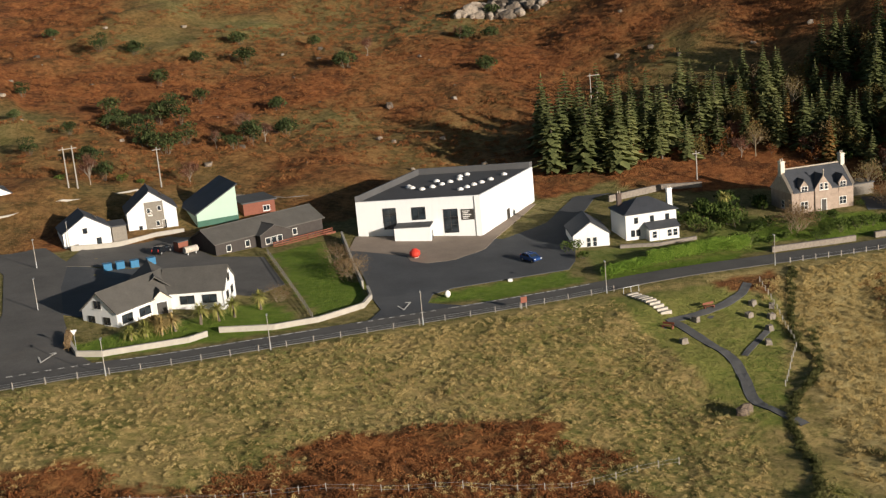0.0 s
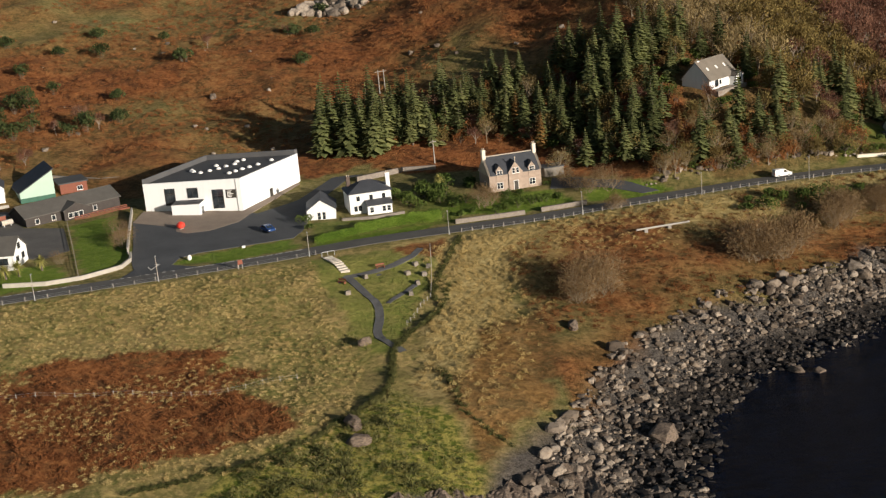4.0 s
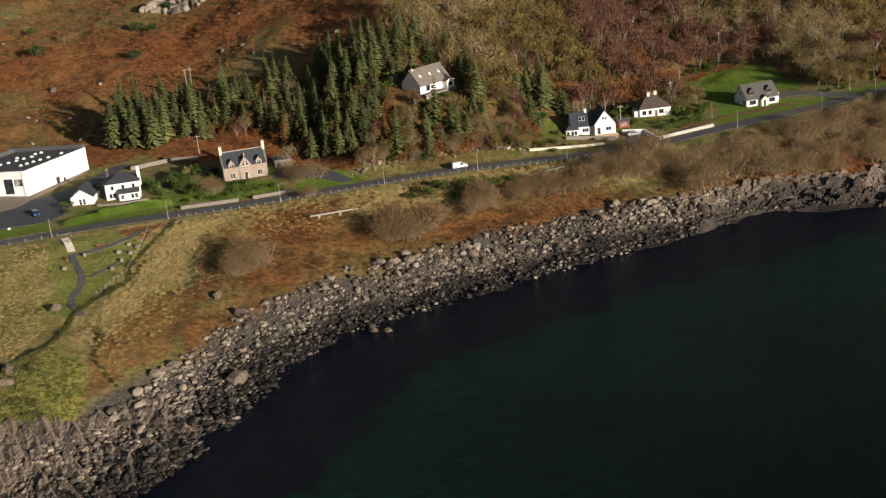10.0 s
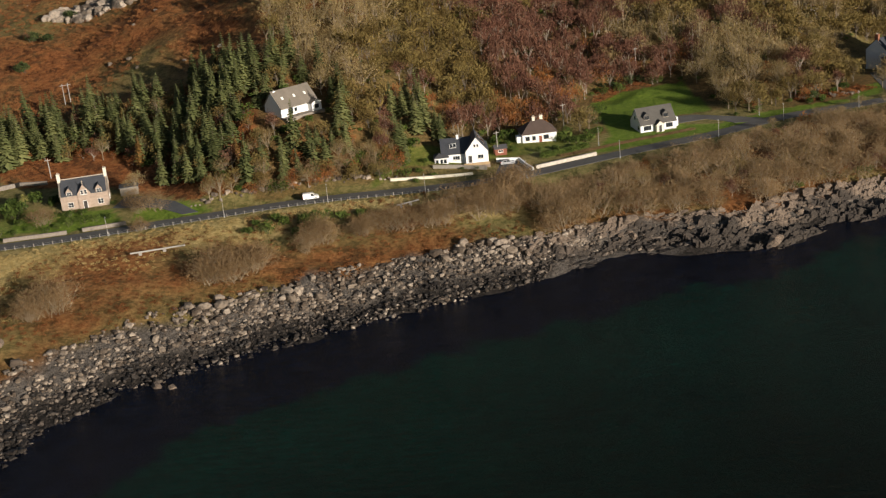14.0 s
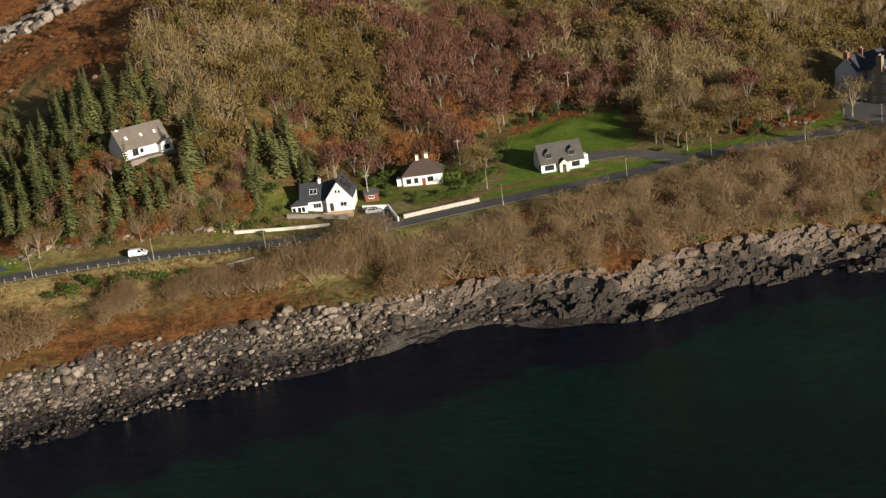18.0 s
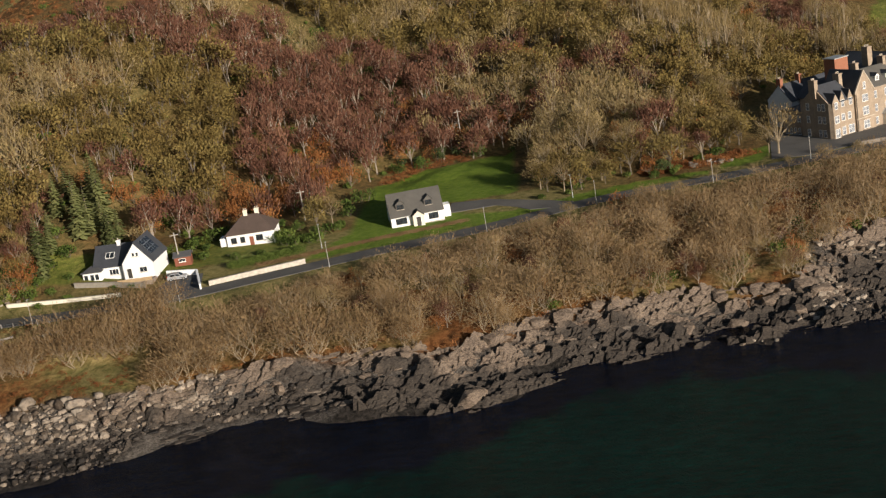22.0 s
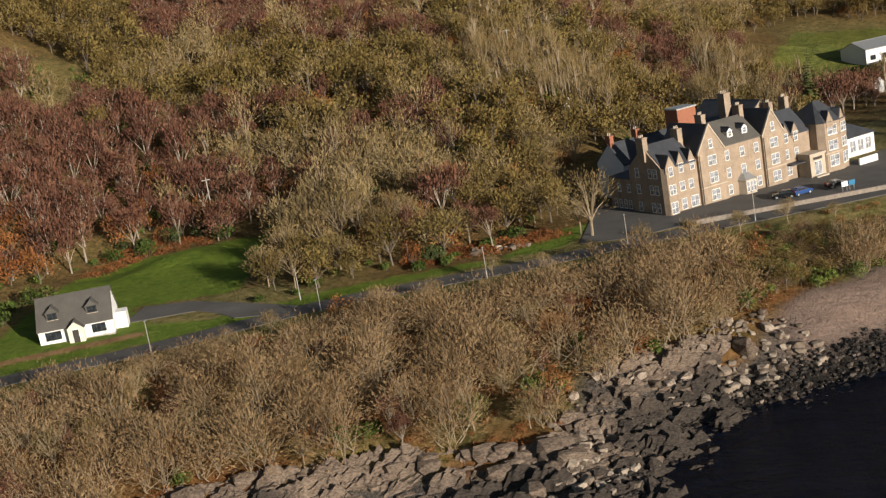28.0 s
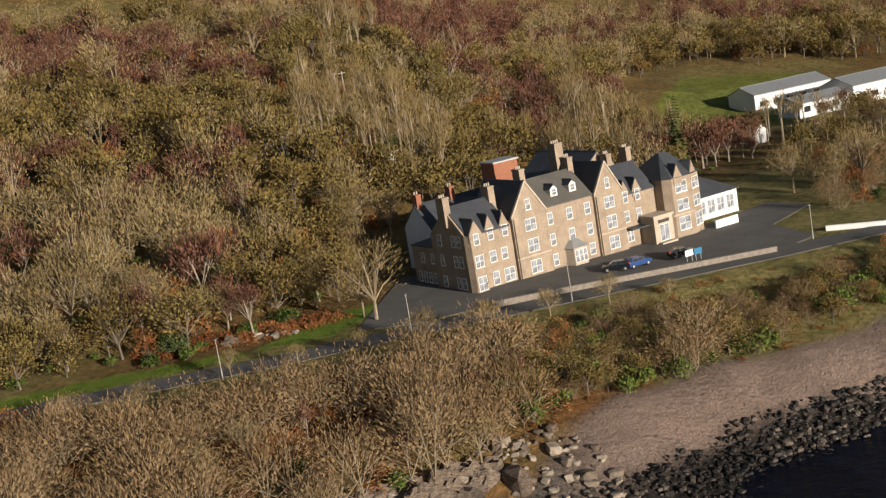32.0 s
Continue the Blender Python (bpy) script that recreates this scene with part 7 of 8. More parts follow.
def stones(name, places, sizes, mat, label, seed, sink=0.25, protos=None, tilt=0.0, dip=0.35, wild=0.28):
    rs = np.random.RandomState(seed)
    p = np.array(places, float)
    z = ground(p[:, 0], p[:, 1])
    V, F, n = [], [], 0
    for (x, y), zz, s in zip(p, z, sizes):
        v, f = (protos or ROCKS)[rs.randint(len(protos or ROCKS))]
        a = rs.rand() * 6.2832 if not tilt else tilt + rs.normal() * wild
        c, sn = math.cos(a), math.sin(a)
        t = rs.normal() * 0.3 if not tilt else dip + rs.normal() * wild * 0.8
        w = v * s
        w = np.stack([w[:, 0], w[:, 1] * math.cos(t) - w[:, 2] * math.sin(t), w[:, 1] * math.sin(t) + w[:, 2] * math.cos(t)], 1)
        V.append(np.stack([w[:, 0] * c - w[:, 1] * sn + x, w[:, 0] * sn + w[:, 1] * c + y, w[:, 2] + zz + s * (0.45 - sink)], 1))
        F.append(f + n)
        n += len(v)
    me = mesh_of(name, np.concatenate(V), np.concatenate(F), mat)
    me.polygons.foreach_set("use_smooth", np.zeros(len(me.polygons), bool))
    return tagged(new(name, me), label, "", "", "stuff")


def shore_band(n, lo, hi, x0, x1, seed, share=True):
    """Places in a band along the shore, as shares of the bare rock's width or in metres from the waterline."""
    rs = np.random.RandomState(seed)
    line = SHORE_C[(SHORE_C[:, 0] > x0 - 12) & (SHORE_C[:, 0] < x1 + 12)]
    d = np.r_[0, np.cumsum(np.linalg.norm(np.diff(line, axis=0), axis=1))]
    s = rs.uniform(0, d[-1], n)
    x, y = np.interp(s, d, line[:, 0]), np.interp(s, d, line[:, 1])
    o = rs.uniform(lo, hi, n) * (rock_width(x) if share else 1.0)
    x2, y2 = np.interp(s + 0.5, d, line[:, 0]), np.interp(s + 0.5, d, line[:, 1])
    L = np.hypot(x2 - x, y2 - y) + 1e-6
    return np.stack([x - (y2 - y) / L * o, y + (x2 - x) / L * o], 1)


def clumped(p, size, floor, seed):
    """Keeps the places where a patchy field is high, so that stones lie in heaps with gaps between."""
    k = fractal(p[:, 0] + seed * 13.0, p[:, 1], size, 2)
    return p[k > floor]


rs = np.random.RandomState(17)
size = lambda n, a, b, k=2.2: a + (b - a) * rs.rand(n) ** k


def shore_stones(name, places, lo, hi, k, mat, label, seed, *more):
    stones(name, places, size(len(places), lo, hi, k), mat, label, seed, *more)


def bedrock():
    """Bare stone, pale and dry above, dark with weed and damp below the tide mark."""
    m, n, l, b = nodes_of("bedrock", 0.85, 0.0, 0.25)
    big, fine = noise_node(n, l, 2.5, 6, 0.7), noise_node(n, l, 0.45, 5, 0.7, stretch=(1, 1, 3))
    dry = mix(n, l, 0.5, ramp(n, l, big, [(0.35, (0.085, 0.061, 0.046)), (0.65, (0.205, 0.156, 0.118))]), ramp(n, l, fine, [(0.4, (0.036, 0.028, 0.022)), (0.62, (0.285, 0.22, 0.168))]))
    damp = mix(n, l, 0.5, ramp(n, l, big, [(0.35, (0.016, 0.013, 0.012)), (0.68, (0.07, 0.056, 0.045))]), ramp(n, l, fine, [(0.4, (0.014, 0.012, 0.011)), (0.7, (0.12, 0.098, 0.078))]))
    a = n.new("ShaderNodeAttribute")
    a.attribute_name = "tide"
    l.new(mix(n, l, a.outputs["Fac"], dry, damp), b.inputs["Base Color"])
    bump(n, l, b, fine, 0.2, 0.8)
    return m


BEDROCK = bedrock()
PEBBLES = [(190, 240), (196, 250), (206, 254), (228, 257), (230, 252), (214, 250), (203, 245)]
pale_band = clumped(shore_band(4600, 0.42, 1.06, 62, 205, 1), 9, -0.7, 1)
shore_stones("shore_boulders", pale_band, 0.2, 1.05, 2.6, ROCK, "pale grey tumbled shore boulders", 2)
dark_band = clumped(shore_band(4600, -0.10, 0.60, 62, 215, 3), 8, -0.6, 2)
dark_band = dark_band[~inside(dark_band[:, 0], dark_band[:, 1], PEBBLES)]
shore_stones("wet_boulders", dark_band, 0.2, 0.9, 2.6, WETROCK, "dark wet weed-covered boulders at the tide line", 4)
shore_stones("tide_stones", clumped(shore_band(1000, -9, 3, 70, 330, 61, False), 13, 0.12, 3), 0.25, 0.8, 2.0, ROCK, "loose pale stones standing out of the shallows", 62)
shore_stones("beach_boulders", shore_band(7000, -6, 7.0, 326, 440, 5, False), 0.16, 0.6, 2.4, WETROCK, "dark wet boulders below a sandy beach", 6)
shore_stones("beach_stones", shore_band(420, 4, 18, 316, 337, 7, False), 0.3, 1.2, 2.2, ROCK, "grey stones beside the sandy beach", 8)
shore_stones("shore_slabs", clumped(shore_band(900, 0.5, 1.04, 196, 328, 9), 10, 0.02, 4), 0.25, 0.9, 2.2, BEDROCK, "broken slabs of tilted shore rock", 10, 0.3, SLABS, 0.42)
shore_stones("wet_slabs", clumped(shore_band(1300, -0.08, 0.62, 196, 328, 29), 9, 0.0, 5), 0.25, 0.9, 1.9, WETROCK, "dark wet rock slabs at the tide line", 30, 0.45, SLABS, 0.35, 0.18, 0.14)
shore_stones("shore_blocks", clumped(shore_band(130, 0.5, 1.0, 200, 322, 33), 12, 0.0, 6), 0.5, 1.4, 1.8, BEDROCK, "square-sided fallen blocks on the shore", 34, 0.2, BIG_ROCKS)
shore_stones("crag_blocks", shore_band(18, 0.74, 0.98, 270, 316, 63), 1.0, 1.9, 1.2, BEDROCK, "big tilted blocks of a low sea crag", 64, 0.15, CRAGS, 0.5, 0.3, 0.2)
shore_stones("loose_blocks", clumped(shore_band(150, 0.62, 1.1, 66, 200, 35), 15, 0.02, 7), 0.9, 2.0, 1.5, ROCK, "large pale blocks at the top of the shore", 36, 0.2, BIG_ROCKS)
HEADLAND = [(10, 140), (19, 154), (32, 161), (45, 163), (54, 171), (64, 170), (70, 162), (68, 150), (56, 136), (36, 112), (10, 112)]


def shelf(name, x0, x1, y0, y1, step, keep, cell, long, turn, relief, label, wet_of):
    """Bedrock in place: tilted, cracked cells of stone, longer along the bedding than across it."""
    gx, gy = np.meshgrid(np.arange(x0, x1, step), np.arange(y0, y1, step))
    x, y = gx.ravel(), gy.ravel()
    edge = fractal(x, y, 9, 3) * 5
    ok = keep(x, y, edge)
    z = ground(x, y)
    ca, sa = math.cos(turn), math.sin(turn)
    u0, v0 = x * ca + y * sa + fractal(x, y, 14, 2) * 3, -x * sa + y * ca + fractal(x + 90, y, 14, 2) * 3
    for k, (c, high) in enumerate(((cell, relief), (cell * 0.36, relief * 0.42))):
        u, v = u0 / (c * long), v0 / c
        best, second, lift = np.full(x.shape, 9.0), np.full(x.shape, 9.0), np.zeros(x.shape)
        for di in (-1, 0, 1):
            for dj in (-1, 0, 1):
                i, j = np.floor(u).astype(int) + di, np.floor(v).astype(int) + dj
                at = lambda a, b: LATTICE[(i + a + 17 * k) % 64, (j + b + 29 * k) % 64]
                du, dv = u - i - at(3, 7), v - j - at(11, 2)
                d = np.hypot(du, dv)
                new_lift = at(0, 0) - 0.5 + du * (at(5, 5) - 0.5) * 1.3 + dv * (0.7 + 0.5 * at(9, 1))
                near = d < best
                second = np.where(near, best, np.minimum(second, d))
                lift = np.where(near, new_lift, lift)
                best = np.where(near, d, best)
        z = z + high * (lift - 0.55 * np.clip(1 - (second - best) / 0.14, 0, 1))
    z = np.where(ok, z + 0.3, ground(x, y) - 1.5)
    nx, ny = gx.shape[1], gx.shape[0]
    i = (np.arange(ny - 1)[:, None] * nx + np.arange(nx - 1)).ravel()
    q = np.stack([i, i + 1, i + nx + 1, i + nx], 1)
    q = q[ok[q].any(1)]
    me = mesh_of(name, np.stack([x, y, z], 1), np.concatenate([q[:, [0, 1, 2]], q[:, [0, 2, 3]]]), BEDROCK)
    me.polygons.foreach_set("use_smooth", np.zeros(len(me.polygons), bool))
    me.attributes.new("tide", "FLOAT", "POINT").data.foreach_set("value", np.clip(wet_of(x, y, edge), 0, 1).astype(np.float32))
    tagged(new(name, me), label, "", "", "structure")


share = lambda x, y: side_of(x, y, SHORE_C)[0] / rock_width(x)
shelf("shore_shelf", 186, 334, 240, 312, 0.42, lambda x, y, e: (share(x, y) + e * 0.03 > -0.12) & (share(x, y) + e * 0.04 < 1.02) & (x + e > 190) & (x + e < 331) & ~inside(x + e * 0.5, y + e * 0.5, PEBBLES), 2.5, 2.0, 0.35, 1.3,
      "tilted grey bedrock shelf, dark below the tide mark", lambda x, y, e: (0.80 + e * 0.12 - share(x, y)) / 0.22)
shelf("headland_shelf", 4, 78, 106, 176, 0.42, lambda x, y, e: inside(x + e * 0.6, y + e * 0.6, HEADLAND), 3.4, 3.2, -1.15, 1.0,
      "ribbed grey bedrock of the headland", lambda x, y, e: (5.0 + e - side_of(x, y, SHORE_C)[0]) / 3)
shore_stones("headland_stones", clumped(spread(HEADLAND, 1.7, 31, 0.6), 8, 0.12, 8), 0.2, 0.8, 2.2, ROCK, "grey stones lying between the rock ribs", 32)
shore_stones("headland_boulders", shore_band(800, -3, 8, 30, 76, 13, False), 0.3, 1.2, 2.2, WETROCK, "dark wet boulders round the headland", 14)
NAMED = [(31.6, 214.4, 1.5, "grey boulder half sunk in grass"), (27.9, 181.8, 2.0, "pair of large pale boulders in rough grass"), (28.4, 176.6, 1.9, "pair of large pale boulders in rough grass"),
         (75.3, 181.5, 2.9, "very large rounded boulder among shore stones"), (105.0, 203.0, 1.6, "pale rock standing out of the sea"), (108.6, 201.6, 1.2, "pale rock standing out of the sea"),
         (69.0, 216.5, 1.7, "flat pale boulder at the top of the shore"), (166.8, 235.6, 0.9, "small rock awash at the tide line"), (250.5, 250.5, 2.6, "dark rock ledge running into the sea"),
         (305.5, 273.5, 1.9, "tall broken crag above the shore"), (295, 272, 1.8, "tall broken crag above the shore"), (286, 271, 1.8, "tall broken crag above the shore"), (334, 305.5, 2.2, "grey outcrop at the end of the beach"),
         (217, 264.5, 2.2, "square-sided block on the shore"), (-2, 395, 1.8, "grey boulder on the bracken hillside")]
for k, (x, y, s, label) in enumerate(NAMED):
    v, f = BIG_ROCKS[k % 6]
    ob = new("boulder", mesh_of("boulder", v * s, f, BEDROCK))
    ob.data.polygons.foreach_set("use_smooth", np.zeros(len(f), bool))
    ob.matrix_world = pose(x, y, max(gzr(x, y), -0.35) + s * 0.12, 0, 0, 40 + 67 * k)
    tagged(ob, label, "boulder", "boulders")
hill_places = spread([(-110, 345), (120, 330), (130, 480), (-110, 520)], 15, 21, 0.5)
stones("hill_stones", hill_places, size(len(hill_places), 0.3, 1.3), ROCK, "scattered grey stones in the bracken", 22)
crag = spread([(22, 458), (50, 452), (80, 455), (84, 470), (66, 486), (34, 478)], 2.6, 23)
stones("hill_crag", crag, size(len(crag), 1.2, 3.4, 1.2), ROCK, "bare grey crag high on the hill", 24, 0.25, BIG_ROCKS)
bank = np.array([road_point(x, 8 + 3 * rs.rand()) for x in np.arange(104, 158, 1.1)])
stones("bank_stones", bank, size(len(bank), 0.4, 1.3), ROCK, "mossy boulders on the bank above the road", 26)

# ---- planting ----
CLEAR = [[(128, 304), (145, 319), (133, 337), (115, 321)], [(160, 289), (164, 316), (188, 315), (197, 306), (197, 290)], [(190, 306), (190, 334), (212, 334), (216, 306)],
         LAWNS["house_lawn"], [(224, 318), (226, 336), (262, 342), (268, 326), (246, 312)],
         [(310, 345), (312, 366), (313, 392), (328, 412), (352, 432), (392, 432), (396, 380), (378, 362), (340, 350)],
         [(380, 490), (390, 535), (440, 545), (440, 500), (400, 470), (385, 470)], LAWNS["hotel_lawn"]]


def off_rock(p, margin=0.0):
    return p[side_of(p[:, 0], p[:, 1], SHORE_C)[0] > rock_width(p[:, 0]) + margin]


def open_ground(p, margin=6.0):
    dr, _ = side_of(p[:, 0], p[:, 1], ROAD_C)
    ok = np.abs(dr) > margin
    for c in CLEAR:
        ok &= ~inside(p[:, 0], p[:, 1], c)
    return p[ok]


# spruce plantation
FOREST = [(26, 335), (48, 331), (64, 327), (84, 316), (92, 304), (106, 294), (122, 294), (142, 297), (148, 312), (143, 334), (130, 346), (118, 352), (104, 357), (74, 360), (50, 353), (30, 348)]
fp = open_ground(spread(FOREST, 4.6, 31, 0.95))
fp = fp[~inside(fp[:, 0], fp[:, 1], [(60, 284), (62, 306), (92, 303), (92, 284)])]
order = np.argsort(fp[:, 1] - 0.2 * fp[:, 0])
near, far = fp[order[:230]], fp[order[230:]]
for k, (x, y) in enumerate(near):
    if k % 4 == 3:
        kd = PR.choice(("ash", "birch", "russet", "oak"))
        plant({"ash": "ash_tree", "birch": "birch", "russet": "rowan", "oak": "oak"}[kd], kd, x, y, "leafless brown tree among the spruces", "tree", "plantation broadleaves", PR.uniform(0.6, 0.9))
    elif k % 37 == 20:
        plant("larch", "larch", x, y, "orange autumn larch among dark spruces", "tree", "larches", PR.uniform(0.8, 1.1))
    else:
        plant("spruce", "spruce", x, y, "dark green spruce in a dense plantation", "tree", "plantation spruces", PR.uniform(0.9, 1.3) * (1.15 if x < 70 else 1.0))
for x, y in ((29, 333), (32, 338), (30, 344), (35.5, 330.5), (39, 335), (42, 328.5), (35, 347), (29.5, 350), (45, 332), (37, 341)):
    plant("spruce", "spruce", x, y, "tall spruce at the edge of the plantation", "tree", "plantation spruces", PR.uniform(1.35, 1.6), 2)
brush = open_ground(spread(FOREST, 3.6, 36, 0.7))
scatter("wood_brush", "russet", brush[::3], "russet brush under the spruces", 0.4, 0.8, 37)
scatter("wood_shrubs", "gorse", brush[1::3], "dark green shrubs under the spruces", 0.8, 1.6, 38)
scatter("wood_saplings", "far_oak", brush[2::3], "olive-brown saplings between the spruces", 0.45, 0.8, 39)
scatter("spruce_wood", "spruce", far, "dense dark spruce wood on the slope", 0.9, 1.3, 32)

bank_wood = open_ground(spread([(104, 286), (126, 290), (150, 292), (162, 299), (156, 312), (146, 302), (122, 294), (106, 294)], 2.9, 35, 0.95), 7.0)
for x, y in bank_wood:
    kd = PR.choice(("ash", "russet", "gorse", "oak", "willow"))
    plant({"ash": "ash_tree", "russet": "rowan", "gorse": "shrub", "oak": "oak", "willow": "willow"}[kd], kd, x, y, "small tree or bush on the roadside bank", "bush", "bank bushes", {"ash": 0.65, "russet": 0.9, "gorse": 1.4, "oak": 0.65, "willow": 0.85}[kd] * PR.uniform(0.8, 1.2))

# lone pines and bushes on the bracken hill
PINES = [(-72, 395), (-50, 404), (-31, 398), (-62, 420), (-78, 372), (-60, 366), (-44, 372), (-36, 368), (-28, 378), (-70, 352), (-84, 356), (-92, 380), (-66, 342), (-20, 452), (24, 440), (30, 436), (26, 412), (-12, 425), (-96, 410), (-40, 440), (-55, 362), (-51, 368), (-40, 364)]
for x, y in PINES + [(-98, 469), (-82, 452), (-72, 452), (-53, 442), (-42, 457), (-69, 388), (-59, 388), (-57, 398), (-61, 372), (34, 458), (-64, 384), (-54, 386), (-66, 378), (-71, 381)]:
    plant("pine", "pine", x, y, "lone self-sown pine in rusty bracken", "tree", "hillside pines", PR.uniform(0.9, 1.7))
for x, y in [(-58, 338), (-62, 339), (-48, 341), (-68, 336), (-75, 340), (-44, 366), (-38, 373), (-33, 371), (22, 440), (-5, 440)]:
    plant("hill_bush", "birch" if PR.random() < 0.5 else "gorse", x, y, "small bare bush on the hillside", "bush", "hillside bushes", PR.uniform(0.5, 0.9))

# mixed wood above the bay
WOOD = [(120, 352), (146, 312), (160, 300), (175, 312), (190, 332), (212, 336), (216, 362), (228, 372), (256, 382), (262, 340), (280, 342), (300, 352), (306, 372), (304, 402), (308, 410), (322, 418), (340, 432), (356, 440), (378, 444), (390, 460), (376, 484), (366, 520), (372, 570), (392, 600), (455, 585), (480, 640), (440, 700), (320, 700), (275, 620), (230, 565), (150, 530), (112, 505), (122, 470), (116, 400)]
wp = open_ground(spread(WOOD, 4.7, 41, 0.97))
wp = wp[wp[:, 1] < np.interp(wp[:, 0], [110, 140, 190, 250, 320, 400, 480], [520, 545, 590, 640, 700, 715, 715])]
front_trees = spread([(384, 448), (398, 440), (440, 462), (450, 490), (425, 500), (400, 486), (386, 470)], 6.5, 47, 0.75)
for x, y in front_trees:
    kd = PR.choice(("birch", "ash", "oak", "poplar"))
    plant({"birch": "birch", "ash": "ash_tree", "oak": "oak", "poplar": "poplar"}[kd], kd, x, y, "leafless tree in front of the sheds", "tree", "shed trees", PR.uniform(0.7, 1.0))
hill_gap = inside(wp[:, 0], wp[:, 1], [(110, 400), (150, 420), (165, 470), (140, 560), (110, 560)]) | inside(wp[:, 0], wp[:, 1], [(165, 455), (196, 440), (200, 462), (170, 480)])
wp = wp[~hill_gap]
wr = np.random.RandomState(44)
n1 = fractal(wp[:, 0], wp[:, 1], 46, 2) + wr.normal(0, 0.035, len(wp))
n2 = fractal(wp[:, 0] + 400, wp[:, 1], 24, 2) + wr.normal(0, 0.06, len(wp))
dr, _ = side_of(wp[:, 0], wp[:, 1], ROAD_C)
low_west = (wp[:, 0] < 190) & (wp[:, 1] < 385)
kind = np.where(n1 > np.where(wp[:, 0] > 240, 0.07, 0.16), "oak", "birch")
kind = np.where(n2 > 0.27, "ash", kind)
kind = np.where(n2 < np.where(dr < 55, -0.27, -0.46), "russet", kind)
kind = np.where((wp[:, 0] > 292) & (wp[:, 1] > 425) & (wp[:, 1] < 545) & (n2 > 0.0), "poplar", kind)
by_hotel = inside(wp[:, 0], wp[:, 1], [(256, 338), (318, 352), (322, 420), (296, 440), (262, 400)])
kind = np.where(by_hotel & (n2 > -0.16), "ash", kind)
kind = np.where(by_hotel & (n1 > 0.06), "oak", kind)
chance = wr.rand(len(wp))
kind = np.where((wp[:, 0] > 225) & (kind != "poplar") & (chance < 0.16), "ash", kind)
kind = np.where((wp[:, 0] > 225) & (kind != "poplar") & (chance > 0.9), "russet", kind)
kind = np.where(low_west & (n1 > -0.12), "oak", kind)
kind = np.where(low_west & (n2 > 0.06), "ash", kind)
kind = np.where(low_west & (wp[:, 0] < 172) & (n1 < -0.27), "spruce", kind)
TEXT = {"birch": ("birch", "bare purple-brown birch in the wood", "wood birches"), "oak": ("oak", "olive-brown autumn oak in the wood", "wood oaks"),
        "ash": ("ash_tree", "bare pale ash in the wood", "wood ash trees"), "spruce": ("spruce", "tall spruce among bare trees", "wood spruces"),
        "russet": ("rowan", "low russet-leaved rowan in the wood", "wood rowans"), "poplar": ("poplar", "tall slender leafless poplar behind the hotel", "poplars")}
front = dr < 30
for k in TEXT:
    pick = kind == k
    for x, y in wp[pick & front]:
        nm, lb, gr = TEXT[k]
        plant(nm, k, x, y, lb, "tree", gr, PR.uniform(0.7, 1.1))
    if (pick & ~front).any():
        scatter(k + "_wood", "far_" + k if k in ("birch", "oak", "ash") else k, wp[pick & ~front], {"birch": "purple-brown leafless birch wood", "oak": "olive-brown autumn oak wood", "ash": "pale leafless ash wood", "spruce": "scattered dark spruces in the wood",
                "russet": "russet undergrowth in the wood", "poplar": "stand of tall slender leafless trees"}[k], 0.75, 1.3, 43)
for x, y in spread([(304, 364), (311, 367), (312, 395), (318, 412), (308, 412), (303, 402)], 3.8, 48, 0.95):
    kd = PR.choice(("ash", "oak", "ash", "russet"))
    plant({"ash": "ash_tree", "oak": "oak", "russet": "rowan"}[kd], kd, x, y, "bare tree at the edge of the hotel yard", "tree", "yard trees", PR.uniform(0.75, 1.0))
under = open_ground(spread(WOOD, 6.5, 45, 0.5))
under = under[(under[:, 1] < 470) & (side_of(under[:, 0], under[:, 1], ROAD_C)[0] > 8)]
scatter("undergrowth", "gorse", under, "dark green undergrowth between the trees", 0.6, 1.3, 46)

# willow scrub between road and shore
SCRUB = [(192, 280), (196, 258), (212, 262), (232, 266), (252, 267), (270, 273), (288, 279), (310, 282), (324, 290), (332, 302), (340, 316), (352, 322), (372, 336), (400, 352), (400, 366), (372, 358), (344, 348), (320, 340), (300, 333), (276, 324), (252, 309), (230, 300), (210, 291)]
sp = off_rock(open_ground(spread(SCRUB, 4.5, 51, 0.97), 9.0), -0.5)
thin = (sp[:, 0] < 336) | (fractal(sp[:, 0], sp[:, 1], 12, 2) > 0.3)
sp = sp[thin]
front = sp[:, 1] - np.interp(sp[:, 0], SHORE_C[:, 0], SHORE_C[:, 1]) < 18
room = np.clip((-side_of(sp[:, 0], sp[:, 1], ROAD_C)[0] - 5) / 13, 0.35, 1.0)
for (x, y), k in zip(sp[front][:230], room[front][:230]):
    plant("willow", "willow", x, y, "bare grey-brown willow above the shore", "bush", "shore willows", k * PR.uniform(0.95, 1.5))
rest = np.concatenate([sp[front][230:], sp[~front]])
lush = spread([(334, 316), (352, 324), (372, 338), (400, 354), (400, 364), (372, 352), (346, 342), (330, 334)], 2.2, 58, 0.95)
for kd, off, big, text in (("oak", 0, (0.3, 0.55), "low olive-leaved bushes above the beach"), ("gorse", 1, (0.8, 1.5), "green brambles above the beach"), ("willow", 2, (0.35, 0.7), "low bare bushes above the beach")):
    scatter(kd + "_bank", kd, lush[off::3], text, big[0], big[1], 59)
mr = np.random.RandomState(57)
pick, most = mr.rand(len(rest)), np.concatenate([room[front][230:], room[~front]])
